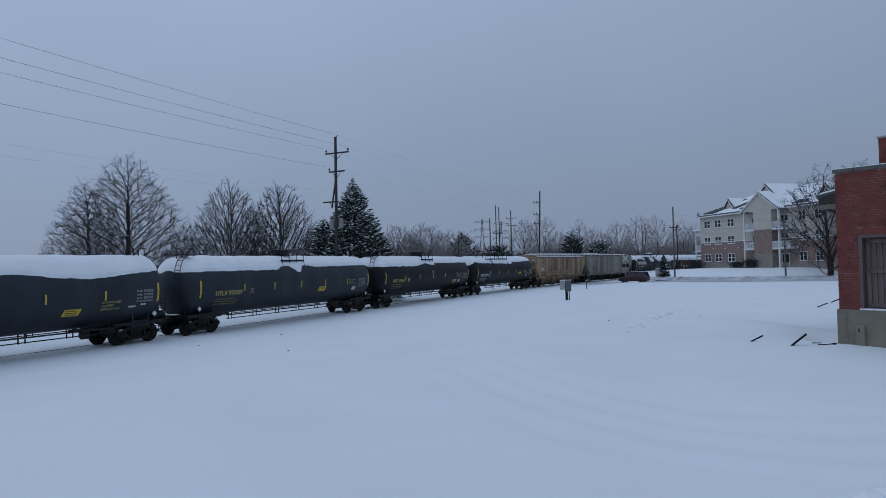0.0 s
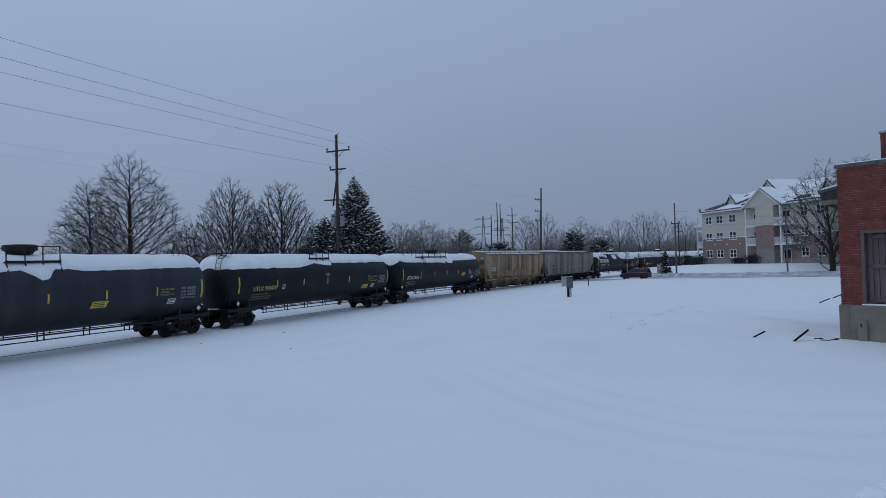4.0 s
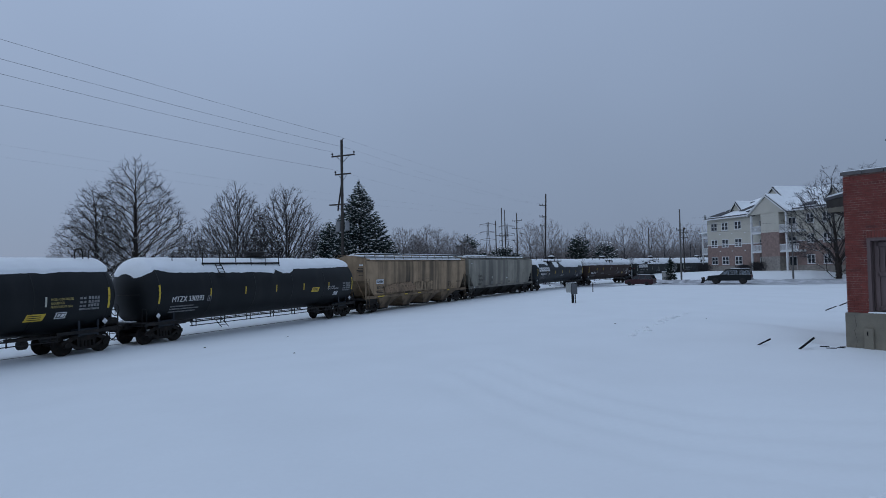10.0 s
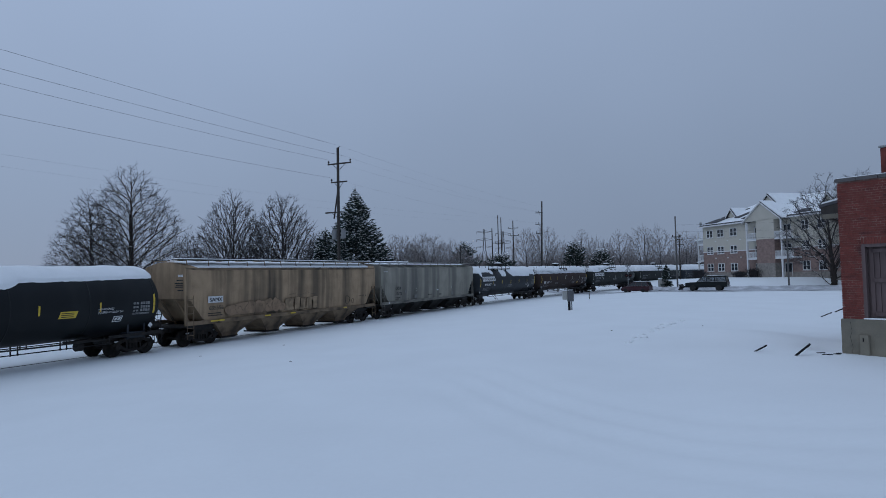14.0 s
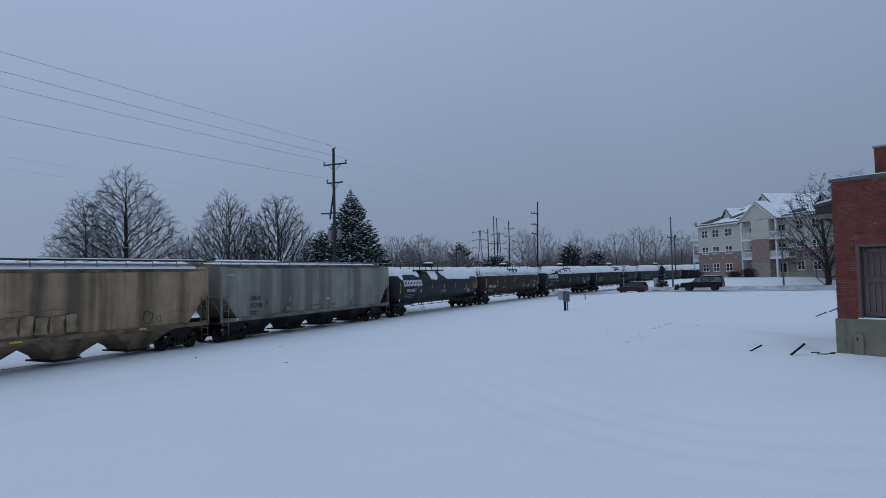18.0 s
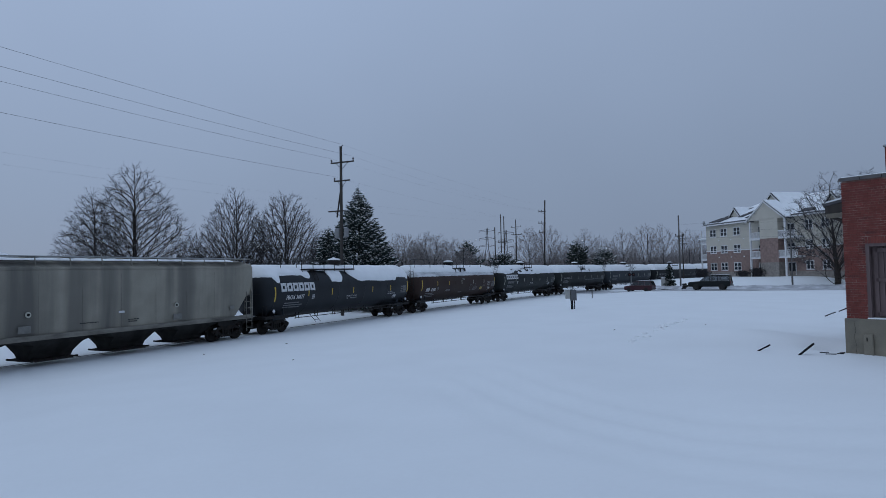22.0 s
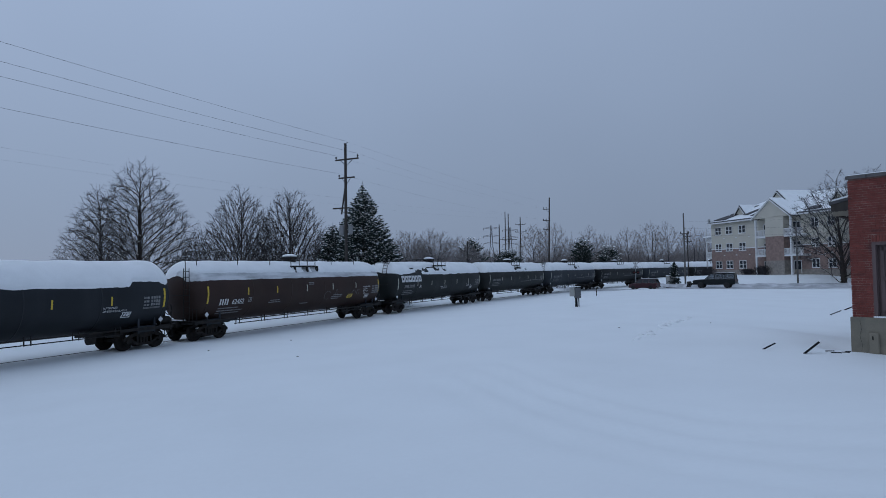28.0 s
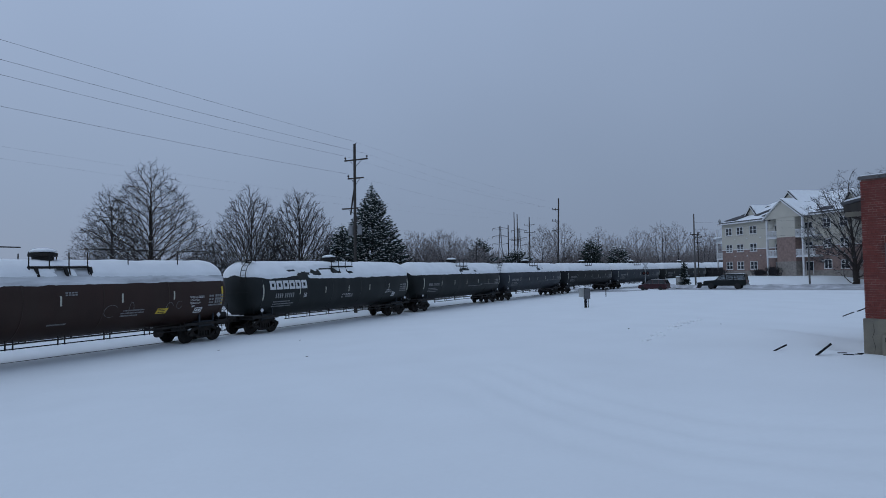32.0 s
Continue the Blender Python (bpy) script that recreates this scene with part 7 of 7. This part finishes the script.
def slab(bm, pts, off):
    """A pane through four points, off metres thick."""
    v = [Vector(p) for p in pts]
    n = (v[1] - v[0]).cross(v[3] - v[0]).normalized() * off
    a, b = [bm.verts.new(p) for p in v], [bm.verts.new(p + n) for p in v]
    bm.faces.new(a), bm.faces.new(b[::-1])
    for k in range(4):
        bm.faces.new((a[k], b[k], b[(k + 1) % 4], a[(k + 1) % 4]))


def road_car(name, m, paint, label, body, belt, top, pillars, wheels, r, category, lamps, glass=CARGLASS):
    """A car with an open cabin: roof on pillars, panes between them, dark seats inside.
    belt, top: (half width, height); pillars: (x at the belt, x at the roof), front to back."""
    t = thing(name, m, label, category)
    bm = B()
    loft(bm, body)
    part("body", bm, paint, t)
    (bw, bz), (tw, tz) = belt, top
    bm = B()
    x0, x1 = pillars[0][1], pillars[-1][1]
    loft(bm, [(x0 - 0.06, tw - 0.12, tw - 0.14, tz - 0.14, tz - 0.07), (x0 + 0.25, tw, tw - 0.04, tz - 0.13, tz - 0.02), ((x0 + x1) / 2, tw + 0.02, tw - 0.02, tz - 0.12, tz), (x1 - 0.2, tw, tw - 0.04, tz - 0.13, tz - 0.02), (x1 + 0.05, tw - 0.06, tw - 0.1, tz - 0.14, tz - 0.07)])
    part("roof", bm, paint, t)
    for s in (-1, 1):
        for a, b in pillars:
            bm = B()
            slab(bm, [(a - 0.05, s * bw, bz - 0.05), (a + 0.05, s * bw, bz - 0.05), (b + 0.05, s * tw, tz - 0.08), (b - 0.05, s * tw, tz - 0.08)], 0.05 * s)
            part("pillar", bm, paint, t)
        for (a, b), (c, d) in zip(pillars, pillars[1:]):
            bm = B()
            slab(bm, [(a + 0.05, s * (bw - 0.02), bz - 0.02), (c - 0.05, s * (bw - 0.02), bz - 0.02), (d - 0.05, s * (tw - 0.02), tz - 0.1), (b + 0.05, s * (tw - 0.02), tz - 0.1)], 0.006 * s)
            part("side_window", bm, glass, t).visible_shadow = False
        bm = B()
        box(bm, pillars[0][0] + 0.05, pillars[-1][0], s * bw - 0.012, s * bw + 0.012, bz - 0.02, bz + 0.015)
        part("window_trim", bm, GALV, t)
    for nm, (a, b) in (("windscreen", pillars[0]), ("rear_window", pillars[-1])):
        bm = B()
        slab(bm, [(a, -bw + 0.06, bz), (a, bw - 0.06, bz), (b, tw - 0.06, tz - 0.1), (b, -tw + 0.06, tz - 0.1)], 0.006)
        part(nm, bm, glass, t).visible_shadow = False
    for x in (pillars[1][0] + 0.1, pillars[2][0] + 0.05):
        for y in (-0.42, 0.42):
            shared("seat", ("carseat", name), lambda bm: (box(bm, -0.45, 0.1, -0.26, 0.26, bz - 0.5, bz - 0.1, 0.05), box(bm, 0.0, 0.16, -0.26, 0.26, bz - 0.2, bz + 0.28, 0.05), box(bm, 0.04, 0.14, -0.12, 0.12, bz + 0.28, bz + 0.46, 0.03)), RUBBER, t, pose(x, y, 0))
    for x, y in wheels:
        wheel(t, x, y, r)
    for nm, b, mat in lamps:
        bm = B()
        box(bm, *b)
        part(nm, bm, mat, t)
    return t


# minivan waiting at the crossing (its front towards -x)
ang = math.degrees(math.atan2(101.5 - 92, 21.8 - 26)) + 180
van = road_car("minivan", pose(27.55, 90.2, float(land(27.55, 90.2)) + 0.02, 0, 0, ang + 28) @ Matrix.Scale(0.88, 4), REDCAR, "dark red minivan stopped at the crossing",
               [(-2.35, 0.7, 0.65, 0.35, 0.72), (-2.2, 0.84, 0.8, 0.25, 0.86), (-1.3, 0.9, 0.86, 0.22, 1.0), (0, 0.92, 0.9, 0.22, 1.04), (2.2, 0.9, 0.88, 0.25, 1.06), (2.38, 0.86, 0.84, 0.35, 1.02)],
               (0.885, 1.05), (0.74, 1.74), [(-1.3, -0.35), (0.1, 0.2), (1.15, 1.15), (2.3, 2.05)],
               [(-1.5, -0.82), (-1.5, 0.82), (1.4, -0.82), (1.4, 0.82)], 0.33, "van",
               [("tail_lamp", (2.36, 2.41, -0.84, -0.66, 0.75, 1.05), LAMPRED), ("tail_lamp", (2.36, 2.41, 0.66, 0.84, 0.75, 1.05), LAMPRED), ("head_lamp", (-2.36, -2.28, -0.75, -0.45, 0.6, 0.74), WHITE), ("head_lamp", (-2.36, -2.28, 0.45, 0.75, 0.6, 0.74), WHITE), ("bumper", (2.36, 2.46, -0.85, 0.85, 0.32, 0.55), REDCAR)], TINTGLASS)
bm = B()
box(bm, -0.2, 1.9, -0.6, 0.6, 1.742, 1.775, 0.015)
part("roof_snow", bm, CAP, van, "thin snow on the roof")

# the sport utility with a snow plough, which drives up and stops
SUV = road_car("plough_truck", pose(0, 0, 0), DARKCAR, "dark green sport utility vehicle with a snow plough", 
               [(-2.55, 0.8, 0.74, 0.5, 0.9), (-2.45, 0.88, 0.84, 0.42, 1.02), (-1.0, 0.93, 0.9, 0.4, 1.12), (2.3, 0.93, 0.9, 0.42, 1.14), (2.5, 0.88, 0.86, 0.5, 1.1)],
               (0.905, 1.14), (0.77, 1.84), [(-1.1, -0.4), (0.1, 0.12), (1.06, 1.06), (2.42, 2.34)],
               [], 0.37, "vehicle",
               [("tail_lamp", (2.48, 2.54, -0.86, -0.7, 0.8, 1.1), LAMPRED), ("tail_lamp", (2.48, 2.54, 0.7, 0.86, 0.8, 1.1), LAMPRED), ("bumper", (2.46, 2.62, -0.9, 0.9, 0.48, 0.62), GALV), ("front_bumper", (-2.68, -2.52, -0.9, 0.9, 0.48, 0.64), STEEL),
                ("head_lamp", (-2.56, -2.5, -0.8, -0.5, 0.78, 0.92), WHITE), ("head_lamp", (-2.56, -2.5, 0.5, 0.8, 0.78, 0.92), WHITE), ("roof_rack", (0.2, 2.2, -0.6, 0.6, 1.84, 1.88), STEEL)])
bm = B()
box(bm, 0.1, 2.2, -0.55, 0.55, 1.885, 1.92, 0.015)
part("roof_snow", bm, CAP, SUV, "patch of snow on the roof")
SUV_WHEELS = [wheel(SUV, x, y, 0.37, 0.24) for x in (-1.6, 1.5) for y in (-0.82, 0.82)]
SUV.scale = (1.04, 1.04, 1.04)
plough = new("plough")
plough.parent = SUV
plough.location.x = 0.2
tagged(plough, "dark steel snow plough blade")
bm = B()
prism(bm, [(-3.55, 0.12), (-3.45, 0.1), (-3.32, 0.35), (-3.3, 0.6), (-3.38, 0.82), (-3.46, 0.82), (-3.38, 0.6), (-3.4, 0.36)], -1.1, 1.1)
part("blade", bm, STEEL, plough)
for y in (-0.4, 0.4):
    shared("push_arm", "push_arm", lambda bm: rod(bm, (-3.35, 0, 0.4), (-2.4, 0, 0.5), 0.05), STEEL, plough, pose(0, y, 0))
bm = B()
chain(bm, [(-2.7, -0.5, 0.5), (-2.85, -0.5, 0.85), (-2.85, 0.5, 0.85), (-2.7, 0.5, 0.5)], 0.03)
part("lift_frame", bm, STEEL, plough)
# seconds and places along the road
SUV_AT = [(0.0, 66.4, 72.2), (4.0, 53.9, 76.05), (5.0, 50.8, 77.0), (5.5, 49.27, 77.5), (6.0, 47.75, 77.97), (6.5, 46.12, 78.52), (7.0, 44.36, 79.17), (7.5, 42.83, 79.73), (8.0, 41.53, 80.21), (8.5, 40.18, 80.7), (9.0, 38.98, 81.14), (9.5, 38.0, 81.53), (10.0, 37.23, 82.0), (10.5, 36.66, 82.36), (11.0, 36.18, 82.67), (11.5, 35.87, 82.87), (12.0, 35.6, 83.03), (12.5, 35.42, 83.13), (13.0, 35.33, 83.19), (13.6, 35.28, 83.22), (14.5, 35.27, 83.23), (32.0, 35.27, 83.23)]
SUV_AT = [(t, x - 0.4, y) for t, x, y in SUV_AT]


# ---- signs, boxes and small things ----
def at_ground(x, y, dz=0.0):
    return float(land(x, y)) + dz


def box_post():
    t = thing("meter_post", pose(10.05, 51, at_ground(10.05, 51) - 0.1, 0, 0, 12), "grey electric boxes on a dark twin post in the snow", "utility box")
    for x, k in ((0.0, 1.0), (0.22, 0.4)):
        bm = B()
        box(bm, x - 0.09 * k, x + 0.09 * k, -0.06 * k, 0.06 * k, 0, 1.72, 0.008)
        part("post", bm, BOARD, t)
    bm = B()
    box(bm, -0.16, 0.34, -0.2, 0.02, 0.82, 1.66, 0.02)
    part("dark_box", bm, TOWERGREY, t, "dark metal box")
    bm = B()
    box(bm, -0.58, -0.18, -0.15, 0.0, 0.98, 1.7, 0.02)
    part("pale_box", bm, BOXGREY, t, "pale grey metal box")
    bm = B()
    box(bm, -0.58, 0.34, -0.18, 0.04, 1.722, 1.77, 0.02)
    part("box_snow", bm, CAP, t)


box_post()


def marker():
    t = thing("marker_post", pose(16.3, 71, at_ground(16.3, 71) - 0.1), "short thin dark marker post in the snow", "post")
    bm = B()
    rod(bm, (0, 0, 0), (0, 0, 1.2), 0.05, 8)
    part("post", bm, POLEWOOD, t)
    bm = B()
    prism(bm, [(-0.12, 1.05), (0.3, 1.12), (0.3, 1.22), (-0.12, 1.15)], -0.06, -0.03)
    part("arm", bm, BOXGREY, t)


marker()


def crossing_signal(x, y, yaw):
    t = thing("crossing_signal", pose(x, y, at_ground(x, y) - 0.05, 0, 0, yaw), "railway crossing signal with crossed boards and lamps", "crossing signal")
    bm = B()
    lathe(bm, [(0, 0.2), (0.5, 0.18), (0.52, 0.07), (4.3, 0.06)], "z", 10)
    part("mast", bm, GALV, t)
    for s in (-1, 1):
        bm = B()
        rod(bm, (s * 0.32, -0.1, 2.6), (s * 0.32, -0.14, 2.6), 0.28, 18)
        part("lamp_disc", bm, STEEL, t, "round black lamp backing")
        bm = B()
        rod(bm, (s * 0.32, -0.14, 2.6), (s * 0.32, -0.2, 2.6), 0.1, 12)
        part("lamp_lens", bm, LAMPRED, t)
        bm = B()
        box(bm, -0.6, 0.6, -0.1, -0.07, -0.11, 0.11)
        o = part("crossed_board", bm, WHITE, t, "white crossed board")
        o.matrix_basis = pose(0, -0.01 * s, 3.7, 0, s * 45, 0)
    bm = B()
    rod(bm, (-0.4, -0.06, 2.6), (0.4, -0.06, 2.6), 0.04)
    part("lamp_bar", bm, STEEL, t)


crossing_signal(27.8, 95.0, 15)
crossing_signal(19.0, 106, 195)


def cabinet():
    t = thing("signal_cabinet", pose(32.2, 92.6, at_ground(32.2, 92.6) - 0.05, 0, 0, 20), "grey metal signal cabinet by the crossing", "cabinet")
    bm = B()
    box(bm, -0.5, 0.5, -0.4, 0.4, 0, 1.75, 0.02)
    part("body", bm, BOXGREY, t)
    bm = B()
    box(bm, -0.43, 0.43, -0.43, -0.402, 0.1, 1.65, 0.01)
    part("door", bm, BOXGREY, t)
    bm = B()
    box(bm, -0.53, 0.53, -0.43, 0.43, 1.752, 1.85, 0.04)
    part("cabinet_snow", bm, CAP, t)


cabinet()


def plank(x, y, ln, yaw, tilt, w=0.16, label="dark weathered board sticking out of the snow", dz=0.0):
    bm = B()
    box(bm, -ln / 2, ln / 2, -w / 2, w / 2, -0.025, 0.025, 0.006)
    o = part("board", bm, BOARD)
    o.matrix_basis = pose(x, y, at_ground(x, y, dz), 0, -tilt, yaw)
    tagged(o, label, "board", "boards in the snow")


plank(11.62, 20.5, 0.62, -22, 42, 0.12, dz=0.17)
plank(11.1, 22.2, 0.48, -22, 30, 0.05, dz=0.1)
# slits of dark ground flush with the snow, added as thin boards
for px, py, ln, yaw in ((12.36, 20.75, 0.26, -20), (12.3, 20.3, 0.3, -32), (12.62, 20.32, 0.2, -24), (12.8, 20.5, 0.16, -10)):
    plank(px, py, ln, yaw, 2, 0.06, "dark slit of bare ground laid in as a thin board", 0.0)
plank(22.6, 37.2, 0.62, -22, 24, 0.09, dz=0.2)
plank(23.5, 37.4, 0.5, -22, 24, 0.14, dz=0.46)


def twig(x, y, ln, yaw):
    bm = B()
    chain(bm, [(0, 0, 0.005), (ln * 0.5, 0.03, 0.02), (ln, 0.0, 0.0)], 0.014, 5)
    o = part("twig", bm, BARK)
    o.matrix_basis = pose(x, y, at_ground(x, y, 0.0), 0, 0, yaw)
    tagged(o, "small dark dead twig lying on the snow", "twig", "twigs on the snow")


for x, y, ln, yaw in ((-8.7, 33.0, 0.12, 20), (8.4, 32.0, 0.1, 10), (13.9, 34.0, 0.08, 40), (-11.5, 29.0, 0.12, 70), (-6.2, 24.5, 0.08, 5)):
    twig(x, y, ln, yaw)


def lumps():
    """Broken snow at the edge of the trodden patch close to the camera."""
    rnd = random.Random(9)
    for i in range(12):
        x, y = 4.98 + rnd.uniform(0.0, 0.8), 7.66 + rnd.uniform(-0.16, 0.06)
        bm = B()
        bmesh.ops.create_icosphere(bm, subdivisions=3, radius=rnd.uniform(0.08, 0.2))
        for v in bm.verts:
            v.co *= 1 + 0.45 * noise.noise(v.co * 7 + Vector((i, 0, 0)))
            v.co.z *= 0.6
        o = part("snow_lump", bm, CAP, smooth=True)
        o.location = (x, y, at_ground(x, y, 0.01))
        tagged(o, "broken lump of snow on the field", "snow lump", "lumps of snow")


lumps()


def scuffs():
    """A faint trail of small clods across the field."""
    rnd = random.Random(31)
    for i in range(14):
        u = i / 13
        x, y = 7.6 + 6.3 * u + rnd.gauss(0, 0.2), 26.6 + 11.0 * u + rnd.gauss(0, 0.3)
        bm = B()
        bmesh.ops.create_icosphere(bm, subdivisions=2, radius=rnd.uniform(0.12, 0.24) * (1.5 if i % 7 == 3 else 1))
        for v in bm.verts:
            v.co *= 1 + 0.4 * noise.noise(v.co * 9 + Vector((i, 0, 3)))
            v.co.z *= 0.4
        o = part("snow_clod", bm, CAP, smooth=True)
        o.location = (x, y, at_ground(x, y, 0.0))
        tagged(o, "small clod of snow in a faint trail", "snow clod", "clods of a faint trail")


scuffs()


def dirty_bank():
    """Grey ploughed snow heaped along the far kerb."""
    vs, fs = [], []
    line = ROAD[:7]
    pts = []
    for a, b in zip(line, line[1:]):
        k = max(1, int(np.hypot(*(b - a)) / 0.5))
        pts += [a + (b - a) * i / k for i in range(k)]
    pts = np.array(pts)
    d = np.gradient(pts, axis=0)
    d /= np.linalg.norm(d, axis=1)[:, None]
    prof = [(3.5, -0.1), (3.8, 0.15), (4.3, 0.4), (4.8, 0.52), (5.4, 0.42), (6.2, 0.1), (6.6, -0.15)]
    for i, (p, q) in enumerate(zip(pts, d)):
        for a, h in prof:
            k = 0.75 + 0.22 * noise.noise((i * 0.22, a, 1.0)) + 0.12 * noise.noise((i * 0.9, a, 4.0))
            x, y = p[0] + q[1] * a, p[1] - q[0] * a
            vs.append((x, y, 0.56 + h * k))
    n = len(prof)
    for i in range(len(pts) - 1):
        for j in range(n - 1):
            fs.append((i * n + j, i * n + j + 1, (i + 1) * n + j + 1, (i + 1) * n + j))
    me = bpy.data.meshes.new("snow_bank")
    me.from_pydata(vs, [], fs)
    tagged(mesh_part("snow_bank", me, ROADSNOW, smooth=True), "grey ploughed snow heaped along the kerb", "snow bank", kind="structure")


dirty_bank()


# ---- what moves ----
def car_rows(c):
    rows = []
    for i in range(65):
        t = i * 0.5
        s = c - SPEED * t
        p, q = track(s - 7.75), track(s + 7.75)
        ang = math.degrees(math.atan2(q[1] - p[1], q[0] - p[0]))
        rows.append((t, pose((p[0] + q[0]) / 2, (p[1] + q[1]) / 2, 0, 0, 0, ang)))
    return rows


def motions():
    for car, c in CARS:
        walk(car, car_rows(c))
    # the train runs towards its cars' own -x, so the wheels turn backwards about y
    turn = math.degrees(SPEED / WHEEL_R)
    n = 240
    # the sport utility comes up the road, slows and stops behind the van
    rows = []
    run = 0.0
    spins = []
    for i, (t, x, y) in enumerate(SUV_AT):
        j = max(1, min(i, 18))
        dx, dy = SUV_AT[j][1] - SUV_AT[j - 1][1], SUV_AT[j][2] - SUV_AT[j - 1][2]
        rows.append((t, pose(x, y, float(land(x, y)) + 0.02, 0, 0, math.degrees(math.atan2(dy, dx)) + 180)))
        if i:
            run += math.hypot(x - SUV_AT[i - 1][1], y - SUV_AT[i - 1][2])
        spins.append((t, math.degrees(run / 0.37)))
    walk(SUV, rows)
    fine = [i * 0.1 for i in range(141)] + [32.0]
    for w in SUV_WHEELS:
        x, y = w.location.x, w.location.y
        walk(w, [(t, pose(x, y, 0.37, 0, -float(np.interp(t, [s[0] for s in spins], [s[1] for s in spins])), 0)) for t in fine])
    for w, x in WHEELSETS:
        walk(w, [(i * 32.0 / n, pose(x, 0, WHEEL_R, 0, -turn * i * 32.0 / n, 0)) for i in range(n + 1)])


motions()
